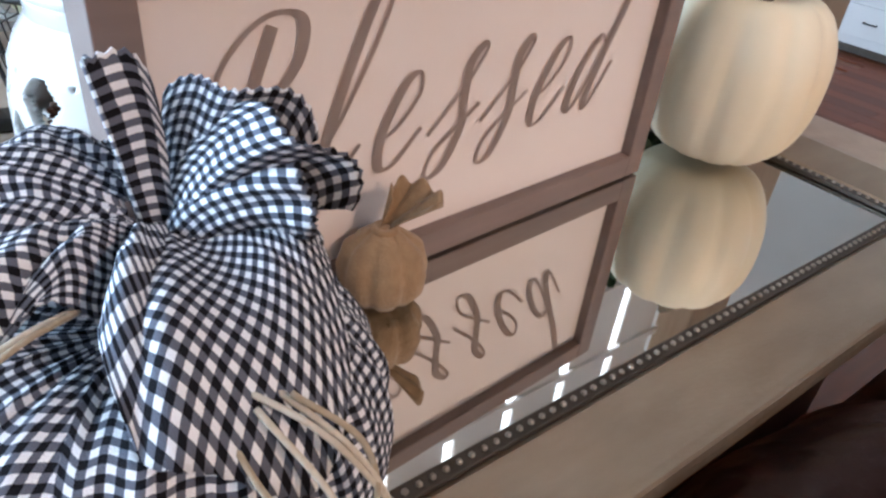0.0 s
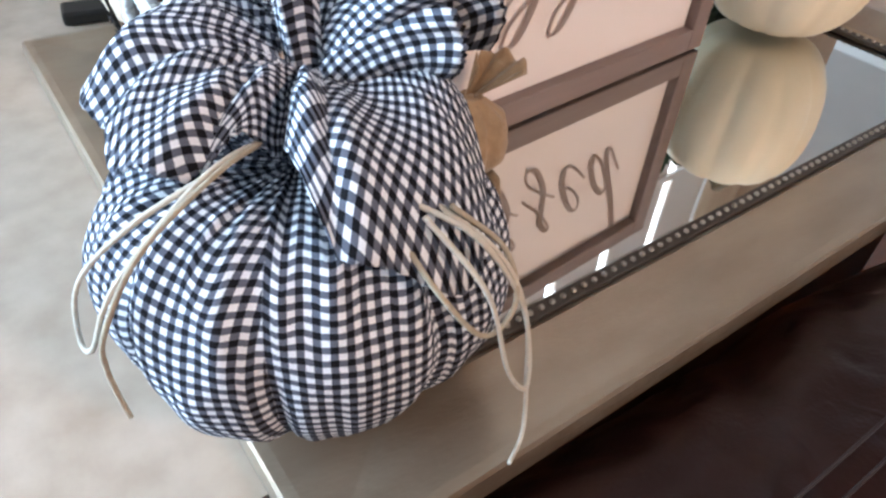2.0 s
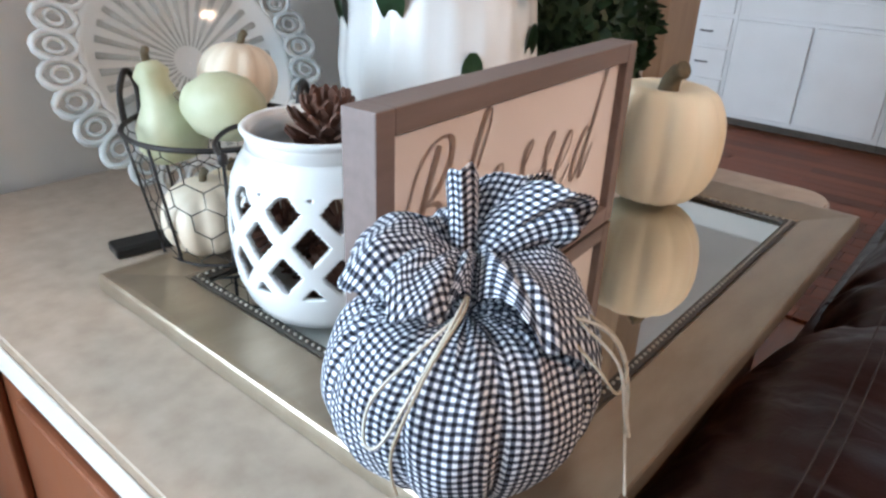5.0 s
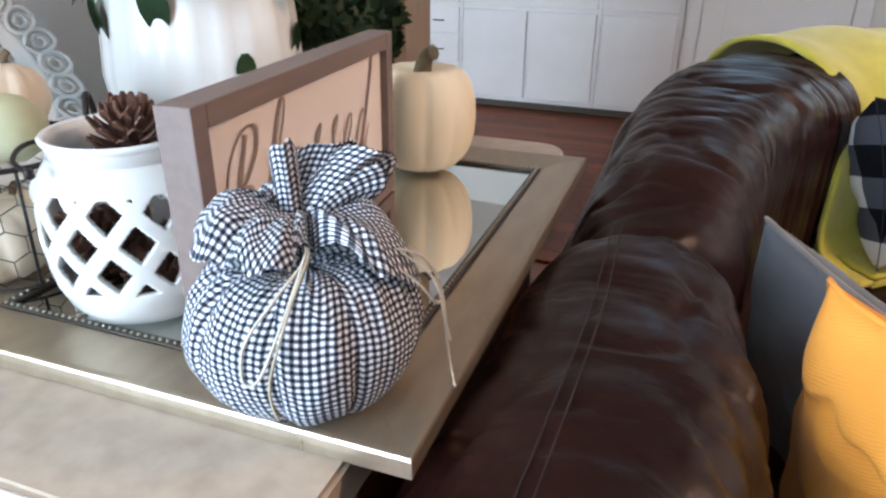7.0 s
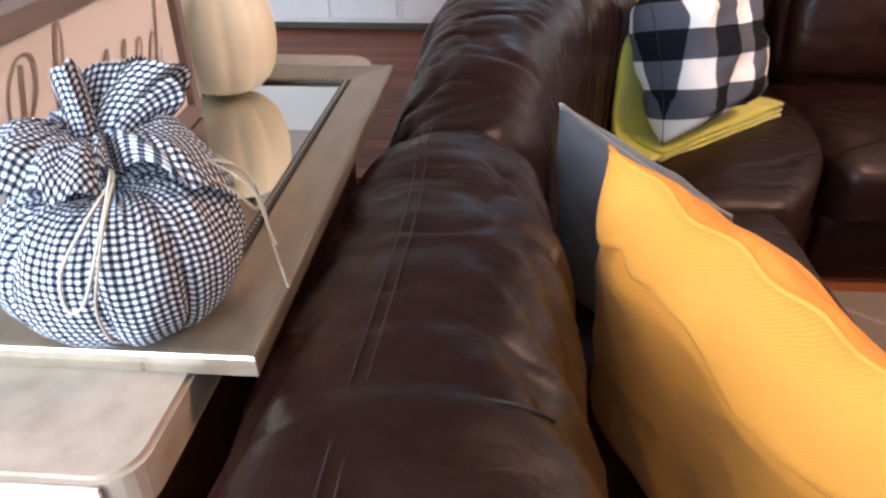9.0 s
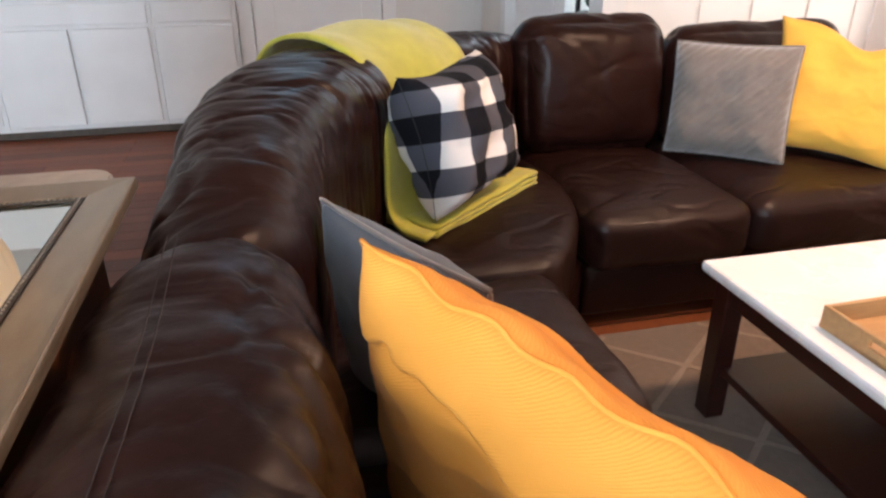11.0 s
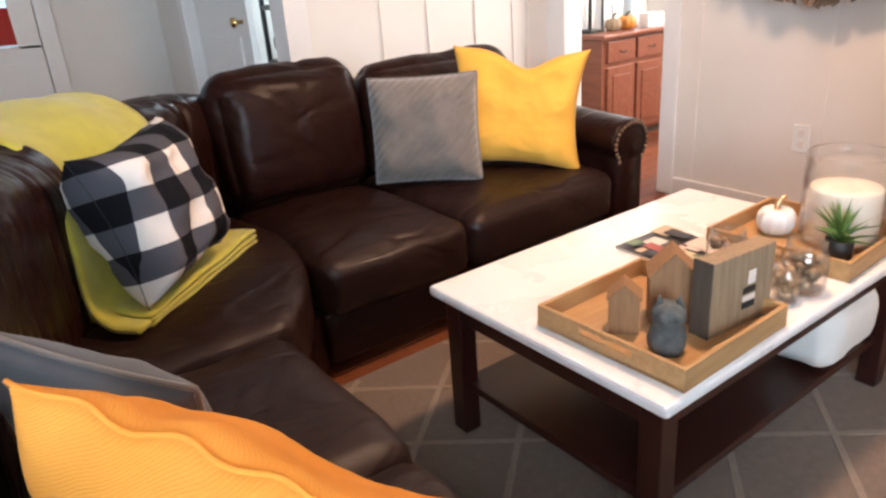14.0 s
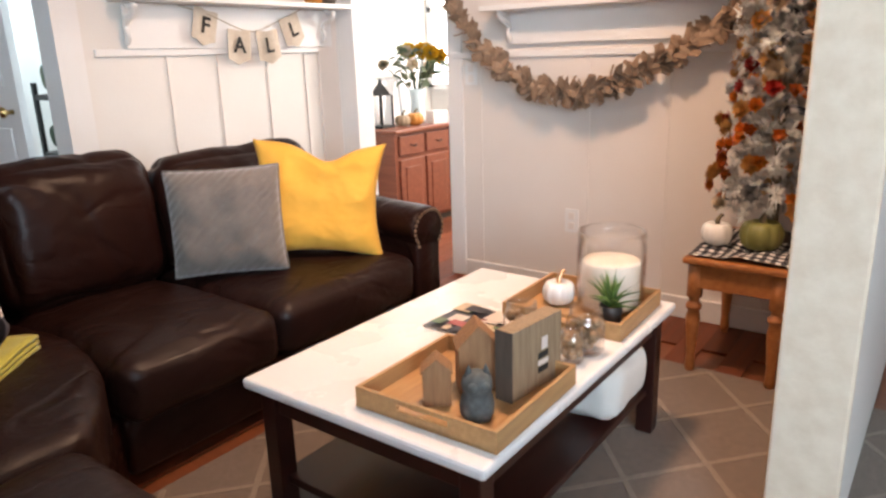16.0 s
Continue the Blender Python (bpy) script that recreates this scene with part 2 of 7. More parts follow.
M = dict(
    leather=leather("brown_leather", (0.0205, 0.0060, 0.0042), (0.0118, 0.0036, 0.0027), 0.37, 0.16),
    leather_seat=leather("brown_leather_seat", (0.0195, 0.006, 0.0042), (0.012, 0.0038, 0.0028), 0.42, 0.29),
    stitch=mat("dark_thread", (0.02, 0.010, 0.008), 0.8),
    nail=mat("antique_brass", (0.42, 0.32, 0.23), 0.3, 0.9),
    tray_frame=mat("champagne_metal_leaf", (0.46, 0.375, 0.28), 0.32, 0.72, second=(0.32, 0.25, 0.18), scale=16, contrast=0.3, bump=0.0003, bscale=200, stretch=(3, 1, 1)),
    bead=mat("dark_bronze", (0.10, 0.085, 0.07), 0.4, 0.7),
    mirror=mat("silvered_mirror", (0.80, 0.80, 0.77), 0.015, 1.0, second=(0.76, 0.77, 0.74), scale=3, rvar=0.008),
    counter=mat("tan_stone_laminate", (0.50, 0.41, 0.325), 0.40, second=(0.36, 0.275, 0.205), scale=38, contrast=0.5, bump=0.0003, bscale=90),
    white_edge=mat("white_edge_paint", (0.64, 0.61, 0.56), 0.4, second=(0.6, 0.56, 0.5), scale=12),
    red_wood=mat("red_brown_wood", (0.26, 0.085, 0.035), 0.38, second=(0.15, 0.045, 0.018), scale=3, contrast=0.4, bump=0.0003, bscale=40, stretch=(12, 1, 1)),
    floor_wood=mat("cherry_floor_board", (0.22, 0.062, 0.027), 0.46, spec=0.22, second=(0.11, 0.032, 0.014), scale=3, contrast=0.4, bump=0.0004, bscale=30, stretch=(1, 14, 14), hue=0.3),
    table_wood=mat("dark_mahogany", (0.036, 0.0075, 0.0048), 0.36, second=(0.018, 0.0045, 0.0032), scale=4, stretch=(1, 10, 10), bump=0.0002, bscale=60),
    table_top=mat("white_painted_top", (0.80, 0.80, 0.81), 0.28, second=(0.765, 0.765, 0.77), scale=5, bump=0.0002, bscale=40),
    bamboo=mat("honey_bamboo", (0.52, 0.31, 0.14), 0.45, second=(0.36, 0.19, 0.075), scale=5, contrast=0.35, stretch=(2, 16, 16), bump=0.0002, bscale=60),
    rough_wood=mat("brown_rustic_wood", (0.36, 0.195, 0.095), 0.7, second=(0.20, 0.10, 0.045), scale=6, contrast=0.4, stretch=(14, 14, 2), bump=0.0006, bscale=60),
    grey_wood=mat("greyed_wood", (0.34, 0.245, 0.155), 0.7, second=(0.22, 0.15, 0.09), scale=6, stretch=(14, 14, 2), bump=0.0005, bscale=60),
    dark_wood=mat("dark_grey_wood", (0.10, 0.078, 0.06), 0.7, second=(0.06, 0.045, 0.035), scale=6, stretch=(14, 14, 2)),
    sign_frame=mat("taupe_stained_wood", (0.235, 0.175, 0.155), 0.6, second=(0.16, 0.115, 0.10), scale=7, contrast=0.3, stretch=(12, 1, 12), bump=0.0003, bscale=80),
    sign_board=mat("off_white_board", (0.78, 0.70, 0.66), 0.7, second=(0.74, 0.66, 0.62), scale=5, bump=0.0001, bscale=200),
    sign_ink=mat("brown_grey_ink", (0.56, 0.46, 0.41), 0.8),
    ceramic=mat("white_glazed_ceramic", (0.80, 0.795, 0.775), 0.22, second=(0.74, 0.73, 0.70), scale=6, coat=0.3, bump=0.0003, bscale=30),
    ceramic_in=mat("unglazed_inside", (0.22, 0.17, 0.13), 0.8),
    white_pumpkin=mat("cream_pumpkin_skin", (0.86, 0.77, 0.58), 0.42, second=(0.79, 0.66, 0.45), scale=9, contrast=0.35, bump=0.0005, bscale=70),
    pale_gourd=mat("blush_gourd_skin", (0.66, 0.50, 0.36), 0.5, second=(0.74, 0.66, 0.52), scale=14, contrast=0.4, bump=0.0006, bscale=70),
    green_gourd=mat("sage_gourd_skin", (0.40, 0.42, 0.24), 0.5, second=(0.58, 0.57, 0.40), scale=26, contrast=0.4, bump=0.0006, bscale=80),
    stem=mat("dry_stem", (0.17, 0.13, 0.075), 0.85, second=(0.09, 0.07, 0.04), scale=60, bump=0.001, bscale=150),
    wire=mat("black_wire", (0.035, 0.03, 0.028), 0.55, 0.6),
    cone=mat("pine_cone_scale", (0.17, 0.075, 0.045), 0.7, second=(0.08, 0.032, 0.02), scale=60, bump=0.0006, bscale=200, hue=0.25),
    leaf=mat("deep_green_leaf", (0.035, 0.085, 0.028), 0.5, second=(0.018, 0.045, 0.016), scale=50, bump=0.0006, bscale=150, hue=0.3),
    spike_a=mat("fresh_green_spike", (0.09, 0.17, 0.035), 0.5, second=(0.05, 0.10, 0.02), scale=60, hue=0.3),
    spike_b=mat("pale_green_spike", (0.19, 0.29, 0.07), 0.5, second=(0.10, 0.18, 0.04), scale=60, hue=0.2),
    boxwood=mat("boxwood_leaf", (0.045, 0.10, 0.035), 0.55, second=(0.018, 0.045, 0.018), scale=60, hue=0.3),
    twine=mat("jute_twine", (0.46, 0.39, 0.29), 0.9, second=(0.33, 0.27, 0.19), scale=300, bump=0.0008, bscale=600),
    white_cord=mat("cotton_cord", (0.62, 0.57, 0.48), 0.9, second=(0.5, 0.44, 0.35), scale=300, bump=0.0006, bscale=700),
    burlap=mat("tan_burlap", (0.38, 0.25, 0.14), 0.95, second=(0.27, 0.17, 0.09), scale=120, bump=0.001, bscale=500, sheen=0.2),
    gingham=checks("black_white_gingham", 0.0026, (0.80, 0.81, 0.84), (0.120, 0.13, 0.165), (0.009, 0.009, 0.012)),
    buffalo=checks("buffalo_check_cloth", 0.072, (0.74, 0.70, 0.66), (0.085, 0.085, 0.10), (0.008, 0.008, 0.011), angle=0.12),
    table_check=checks("small_buffalo_cloth", 0.02, (0.74, 0.72, 0.70), (0.12, 0.12, 0.13), (0.012, 0.012, 0.015)),
    mustard=mat("mustard_corduroy", (0.78, 0.315, 0.055), 0.92, second=(0.71, 0.265, 0.038), scale=9, bump=0.0010, bscale=150, sheen=0.04, spec=0.2),
    yellow=mat("sunny_yellow_velvet", (0.84, 0.47, 0.085), 0.92, second=(0.76, 0.40, 0.06), scale=9, bump=0.0008, bscale=200, sheen=0.06, spec=0.2),
    grey_cloth=mat("slate_grey_cloth", (0.10, 0.104, 0.116), 0.95, second=(0.073, 0.077, 0.087), scale=14, bump=0.0006, bscale=300, sheen=0.3),
    plush=mat("taupe_grey_plush", (0.20, 0.174, 0.158), 0.95, second=(0.135, 0.116, 0.104), scale=30, contrast=0.3, bump=0.0015, bscale=220, sheen=0.5),
    throw=mat("lime_yellow_knit", (0.56, 0.52, 0.07), 0.95, second=(0.44, 0.40, 0.05), scale=20, bump=0.0016, bscale=230, sheen=0.3),
    wall=mat("off_white_wall_paint", (0.76, 0.73, 0.69), 0.6, second=(0.71, 0.68, 0.64), scale=3, bump=0.0004, bscale=60),
    wall_warm=mat("greige_wall_paint", (0.76, 0.71, 0.665), 0.6, second=(0.72, 0.665, 0.615), scale=3, bump=0.0004, bscale=60),
    trim=mat("white_gloss_trim", (0.80, 0.79, 0.78), 0.35, second=(0.76, 0.75, 0.73), scale=5, bump=0.0002, bscale=40),
    cabinet=mat("aged_white_cabinet_paint", (0.76, 0.75, 0.745), 0.42, second=(0.66, 0.645, 0.63), scale=4, contrast=0.3, bump=0.0003, bscale=50),
    tan=mat("tan_wood_casing", (0.40, 0.27, 0.17), 0.55, second=(0.33, 0.21, 0.125), scale=4, stretch=(12, 12, 1)),
    plaster=mat("cream_textured_plaster", (0.80, 0.69, 0.56), 0.8, second=(0.66, 0.53, 0.40), scale=22, contrast=0.35, bump=0.0035, bscale=20),
    rug=None,
    brass=mat("polished_brass", (0.75, 0.52, 0.22), 0.2, 1.0),
    gold=mat("copper_gold", (0.75, 0.45, 0.25), 0.3, 0.9),
    dark_metal=mat("dark_pewter", (0.05, 0.05, 0.05), 0.4, 0.8),
    glass=glass("clear_glass"),
    crystal=glass("pressed_glass", (0.96, 0.98, 0.97), 0.08, 0.60),
    crystal_ray=glass("cut_glass_groove", (0.74, 0.77, 0.76), 0.12, 0.22),
    wax=mat("ivory_wax", (0.80, 0.76, 0.68), 0.5, second=(0.76, 0.71, 0.62), scale=10),
    stone_owl=mat("grey_carved_stone", (0.12, 0.135, 0.135), 0.75, second=(0.03, 0.035, 0.036), scale=60, contrast=0.3, bump=0.002, bscale=140),
    paper=mat("magazine_paper", (0.70, 0.62, 0.55), 0.4, second=(0.62, 0.54, 0.47), scale=8),
    print_red=mat("red_print", (0.40, 0.07, 0.05), 0.4),
    print_dark=mat("dark_print", (0.05, 0.045, 0.05), 0.4),
    print_green=mat("green_print", (0.13, 0.20, 0.09), 0.4),
    canvas=mat("white_canvas_bin", (0.76, 0.74, 0.70), 0.9, second=(0.70, 0.68, 0.64), scale=10, bump=0.0008, bscale=200),
    acorn=mat("acorn_brown", (0.24, 0.14, 0.075), 0.6, second=(0.36, 0.25, 0.15), scale=40, hue=0.3),
    pebble=mat("river_pebble", (0.40, 0.34, 0.29), 0.7, second=(0.25, 0.2, 0.17), scale=20, hue=0.3),
    orange_wood=mat("honey_pine", (0.42, 0.17, 0.055), 0.36, second=(0.29, 0.10, 0.03), scale=4, stretch=(2, 12, 12), bump=0.0003, bscale=50),
    flock=mat("flocked_needles", (0.74, 0.75, 0.75), 0.9, second=(0.34, 0.37, 0.35), scale=45, contrast=0.35, hue=0.3),
    orange_petal=mat("orange_silk", (0.62, 0.20, 0.03), 0.8, second=(0.5, 0.12, 0.02), scale=40, hue=0.2),
    red_petal=mat("red_silk", (0.50, 0.035, 0.025), 0.8, hue=0.2),
    gold_petal=mat("gold_silk", (0.62, 0.37, 0.12), 0.8, second=(0.5, 0.25, 0.07), scale=40, hue=0.2),
    cream_petal=mat("cream_silk", (0.66, 0.55, 0.40), 0.85, hue=0.2),
    white_petal=mat("frosted_white_silk", (0.72, 0.70, 0.68), 0.9, second=(0.5, 0.5, 0.5), scale=40, hue=0.2),
    grey_petal=mat("frosted_grey_leaf", (0.30, 0.32, 0.33), 0.9, second=(0.5, 0.5, 0.5), scale=40, hue=0.3),
    bright_petal=mat("bright_orange_silk", (0.80, 0.33, 0.05), 0.8, second=(0.65, 0.2, 0.02), scale=40, hue=0.2),
    pale_blue=mat("pale_blue_glaze", (0.55, 0.66, 0.70), 0.25, second=(0.62, 0.71, 0.73), scale=20),
    sage=mat("sage_green_leaf", (0.17, 0.22, 0.14), 0.75, second=(0.24, 0.28, 0.19), scale=30, hue=0.1),
    sun_petal=mat("sunflower_petal", (0.72, 0.45, 0.02), 0.7, hue=0.15),
    ribbon_tan=mat("tan_garland_cloth", (0.36, 0.26, 0.185), 0.95, second=(0.25, 0.17, 0.115), scale=25, bump=0.0008, bscale=250, hue=0.25),
    green_pumpkin=mat("olive_green_pumpkin", (0.22, 0.22, 0.06), 0.45, second=(0.15, 0.15, 0.04), scale=14),
    flag=mat("burlap_flag", (0.62, 0.54, 0.44), 0.95, second=(0.52, 0.44, 0.35), scale=60, bump=0.0006, bscale=400),
    ink=mat("black_ink", (0.02, 0.018, 0.016), 0.8),
    dresser=mat("red_cherry_dresser", (0.27, 0.09, 0.05), 0.38, second=(0.17, 0.05, 0.028), scale=3, stretch=(10, 1, 10)),
    orange=mat("orange_pumpkin_skin", (0.62, 0.24, 0.04), 0.5),
    dark_thing=mat("black_metal_lantern", (0.03, 0.03, 0.03), 0.5, 0.3),
    sky_glow=glow("bright_window", (0.85, 0.93, 1.0), 6.0),
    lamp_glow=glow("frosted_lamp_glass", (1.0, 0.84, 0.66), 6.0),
    blue_glass=glow("blue_daylit_glass", (0.35, 0.62, 0.85), 1.6),
)


def rug_material():
    m = mat("taupe_trellis_rug", (0.218, 0.162, 0.124), 0.97, second=(0.144, 0.104, 0.079), scale=45, contrast=0.3, bump=0.003, bscale=260, sheen=0.2)
    return m


def ribbed(m, scale, depth, turn):
    """Adds raised parallel ribs to a cloth, on its own coordinates."""
    n, l = m.node_tree.nodes, m.node_tree.links
    uv = n.new("ShaderNodeUVMap")
    mp = n.new("ShaderNodeMapping")
    mp.inputs["Rotation"].default_value = (0, 0, turn)
    l.new(uv.outputs[0], mp.inputs[0])
    w = n.new("ShaderNodeTexWave")
    w.inputs["Scale"].default_value, w.inputs["Distortion"].default_value, w.inputs["Detail Scale"].default_value = scale, 2.5, 2.0
    l.new(mp.outputs[0], w.inputs["Vector"])
    b = n.new("ShaderNodeBump")
    b.inputs["Strength"].default_value, b.inputs["Distance"].default_value = 0.8, depth
    l.new(w.outputs["Fac"], b.inputs["Height"])
    l.new(b.outputs[0], n["Principled BSDF"].inputs["Normal"])


ribbed(M["plush"], 13.0, 0.0028, 0.8)
ribbed(M["mustard"], 120.0, 0.0004, 1.1)
M["rug"] = rug_material()
M["rug_line"] = mat("cream_rug_yarn", (0.31, 0.245, 0.19), 0.97, second=(0.24, 0.19, 0.145), scale=60, bump=0.003, bscale=260, sheen=0.2)

# ---- building blocks ----


def link(name, bm, material, parent=None, label="", smooth=True):
    me = bpy.data.meshes.new(name)
    bm.to_mesh(me)
    bm.free()
    if smooth:
        for p in me.polygons:
            p.use_smooth = True
    for x in material if isinstance(material, (list, tuple)) else [material]:
        me.materials.append(x)
    ob = new(name, me)
    ob.parent = parent
    if label:
        tagged(ob, label)
    return ob


def part(name, bm, material, parent, label="", smooth=True):
    return link(name, bm, material, parent, label, smooth)


def thing(name, m, label, category, group="", kind=""):
    ob = new(name)
    ob.empty_display_size = 0.05
    ob.matrix_world = m
    return tagged(ob, label, category, group, kind)


def box(cx, cy, cz, sx, sy, sz, bevel=0.0, bm=None, m=None):
    """A box by its centre and full sizes, its edges rounded by bevel."""
    own = bmesh.new()
    bmesh.ops.create_cube(own, size=1)
    for v in own.verts:
        v.co = Vector((v.co.x * sx, v.co.y * sy, v.co.z * sz))
    if bevel:
        bmesh.ops.bevel(own, geom=own.edges[:], offset=bevel, segments=2, affect="EDGES", profile=0.5)
    off = Matrix.Translation((cx, cy, cz))
    bmesh.ops.transform(own, matrix=(m or Matrix()) @ off, verts=own.verts)
    if bm is None:
        return own
    tmp = bpy.data.meshes.new("t")
    own.to_mesh(tmp)
    own.free()
    bm.from_mesh(tmp)
    bpy.data.meshes.remove(tmp)
    return bm


def lathe(profile, segs=48, ribs=0, depth=0.0, sharp=2.0, wob=0.0, close=True, phase=0.0, squash=1.0, uv=0.0):
    """A turned body from (radius, height) pairs, ribbed like a pumpkin where ribs is given."""
    bm = bmesh.new()
    lay = bm.loops.layers.uv.new("UVMap")
    rings = []
    run, last = 0.0, None
    runs = []
    for r, z in profile:
        if last:
            run += math.hypot(r - last[0], z - last[1])
        last = (r, z)
        runs.append(run)
        ring = []
        for i in range(segs):
            a = 2 * math.pi * i / segs
            k = 1.0
            if ribs:
                k -= depth * (abs(math.cos(ribs * (a + phase) / 2)) ** 8 * 0.9 + 0.1 * abs(math.cos(ribs * (a + phase) / 2)))
            if wob:
                k += wob * noise.noise(Vector((math.cos(a) * 1.7, math.sin(a) * 1.7, z * 18)))
            ring.append(bm.verts.new((r * k * math.cos(a), r * k * math.sin(a) * squash, z)))
        rings.append(ring)
    around = 2 * math.pi * max(p[0] for p in profile)
    for j in range(len(rings) - 1):
        for i in range(segs):
            f = bm.faces.new((rings[j][i], rings[j][(i + 1) % segs], rings[j + 1][(i + 1) % segs], rings[j + 1][i]))
            for lo, (u, v) in zip(f.loops, ((i, j), (i + 1, j), (i + 1, j + 1), (i, j + 1))):
                lo[lay].uv = (u / segs * around, runs[v])
    if close:
        bm.faces.new(rings[0][::-1])
        bm.faces.new(rings[-1])
    return bm


def smooth_path(points, n=12):
    """Points along a smooth curve through the given ones."""
    p = [Vector(q) for q in points]
    p = [p[0] * 2 - p[1], *p, p[-1] * 2 - p[-2]]
    out = []
    for i in range(1, len(p) - 2):
        for k in range(n):
            t = k / n
            a, b, c, d = p[i - 1], p[i], p[i + 1], p[i + 2]
            out.append(0.5 * (2 * b + (c - a) * t + (2 * a - 5 * b + 4 * c - d) * t * t + (3 * b - a - 3 * c + d) * t ** 3))
    out.append(p[-2])
    return out


def tube(points, r, sides=8, closed=False, taper=None, bm=None):
    bm = bm or bmesh.new()
    pts = [Vector(p) for p in points]
    n = len(pts)
    rings = []
    up = Vector((0.13, 0.27, 0.95))
    for i, p in enumerate(pts):
        d = (pts[(i + 1) % n] - pts[i - 1]) if closed else (pts[min(i + 1, n - 1)] - pts[max(i - 1, 0)])
        d.normalize()
        s = d.cross(up)
        if s.length < 1e-4:
            s = d.cross(Vector((1, 0, 0)))
        s.normalize()
        u = s.cross(d)
        rr = r * (taper(i / max(1, n - 1)) if taper else 1)
        rings.append([bm.verts.new(p + rr * (math.cos(2 * math.pi * k / sides) * s + math.sin(2 * math.pi * k / sides) * u)) for k in range(sides)])
    for i in range(n if closed else n - 1):
        a, b = rings[i], rings[(i + 1) % n]
        for k in range(sides):
            bm.faces.new((a[k], a[(k + 1) % sides], b[(k + 1) % sides], b[k]))
    if not closed:
        bm.faces.new(rings[0][::-1])
        bm.faces.new(rings[-1])
    return bm


def cushion(sx, sy, sz, r=0.06, n=14, puff=(0, 0, 0), wrinkle=0.0, wscale=6.0, seed=0, lines=0.0):
    """A stuffed block, its edges rounded by r, its faces bulging by puff, creased by wrinkle."""
    bm = bmesh.new()
    bmesh.ops.create_cube(bm, size=2)
    bmesh.ops.subdivide_edges(bm, edges=bm.edges[:], cuts=n, use_grid_fill=True)
    h = Vector((sx / 2, sy / 2, sz / 2))
    for v in bm.verts:
        q = v.co.copy()
        p = Vector((q.x * h.x, q.y * h.y, q.z * h.z))
        inner = Vector([max(-(h[i] - r), min(h[i] - r, p[i])) for i in range(3)])
        d = p - inner
        nrm = d.normalized() if d.length > 1e-6 else Vector()
        p = inner + nrm * r
        for i in range(3):
            a, b = [k for k in range(3) if k != i]
            p[i] += q[i] ** 3 * puff[i] * (1 - q[a] ** 2) ** 0.7 * (1 - q[b] ** 2) ** 0.7
        if wrinkle:
            w = noise.noise(Vector((p.x * wscale, p.y * wscale, p.z * wscale * 0.6)) + Vector((seed * 7.3, seed * 3.1, seed)))
            w2 = noise.ridged_multi_fractal(Vector((p.x * wscale * 1.5, p.y * wscale * 1.5, p.z * wscale)) + Vector((seed, 0, 0)), 1.0, 2.0, 3, 1.0, 2.0)
            g = noise.noise(Vector((p.x * wscale * 0.8, p.y * wscale * 0.8, p.z * wscale * 0.45)) + Vector((seed * 2.7, seed, seed * 5.0)))
            p += nrm * wrinkle * (w + 0.35 * (w2 - 1.0) - 0.5 * math.exp(-(g / 0.08) ** 2))
        v.co = p
    return bm


def pillow(w, h, t, n=30, ears=0.05, crease=0.0, seed=0, wavy=0.0, fold=0.0, dip=0.0):
    """A throw pillow standing in xz, its thickness along y, corners drawn out into ears, with a seam all round."""
    bm = bmesh.new()
    lay = bm.loops.layers.uv.new("UVMap")
    sides = []
    for s in (-1, 1):
        g = []
        for j in range(n + 1):
            row = []
            for i in range(n + 1):
                u, v = 2 * i / n - 1, 2 * j / n - 1
                pinch = 1 - ears * 2 * ((1 - u * u) * abs(v) ** 3)
                pinch2 = 1 - ears * 2 * ((1 - v * v) * abs(u) ** 3)
                k = max(0.0, (1 - u ** 4) * (1 - v ** 4)) ** 0.55
                y = s * t / 2 * k
                c = noise.noise(Vector((u * 2.1 + seed, v * 2.1, s * 2 + seed)))
                c2 = noise.ridged_multi_fractal(Vector((u * 1.6 + seed * 2, v * 1.6, s + 3.0)), 1.0, 2.0, 3, 1.0, 2.0) - 1
                y += s * k * crease * (c + 0.4 * c2)
                if fold:
                    d_ = v - (0.74 - 0.22 * (u + 1) * 0.5 + 0.10 * noise.noise(Vector((u * 3.2 + seed, 0.5, 2.0))) + 0.03 * noise.noise(Vector((u * 9, 3.5, seed))))
                    y -= s * fold * (math.exp(-(d_ / 0.030) ** 2) - 0.8 * math.exp(-((d_ - 0.075) / 0.05) ** 2)) * (1 - u ** 4) * min(1.0, k * 1.5)
                m_ = max(abs(u), abs(v)) ** 5
                y += wavy * m_ * noise.noise(Vector((u * 4 + seed, 0.3, v * 4)))
                edge = (i in (0, n) or j in (0, n))
                sag = 0.0
                if dip:
                    up = max(0.0, v)
                    sag = dip * (math.exp(-((u - 0.12) / 0.30) ** 2) * up ** 2 - 0.35 * math.exp(-((u + 0.55) / 0.3) ** 2) * up ** 3)
                    y -= s * k * dip * 0.45 * math.exp(-((u - 0.12 - 0.25 * (1 - v)) / 0.09) ** 2) * up
                    y += s * k * 0.006 * math.sin(u * 19 + 2 * noise.noise(Vector((u * 3, v * 2, seed)))) * max(0.0, -v - 0.35)
                if edge and s == 1:
                    row.append(sides[0][j][i])
                else:
                    row.append(bm.verts.new((u * w / 2 * pinch2, y, v * h / 2 * pinch - sag)))
            g.append(row)
        sides.append(g)
        for j in range(n):
            for i in range(n):
                q = (g[j][i], g[j][i + 1], g[j + 1][i + 1], g[j + 1][i])
                uvs = ((i, j), (i + 1, j), (i + 1, j + 1), (i, j + 1))
                if s == 1:
                    q, uvs = q[::-1], uvs[::-1]
                f = bm.faces.new(q)
                for lo, (a, b) in zip(f.loops, uvs):
                    lo[lay].uv = (a / n * w, b / n * h)
    return bm


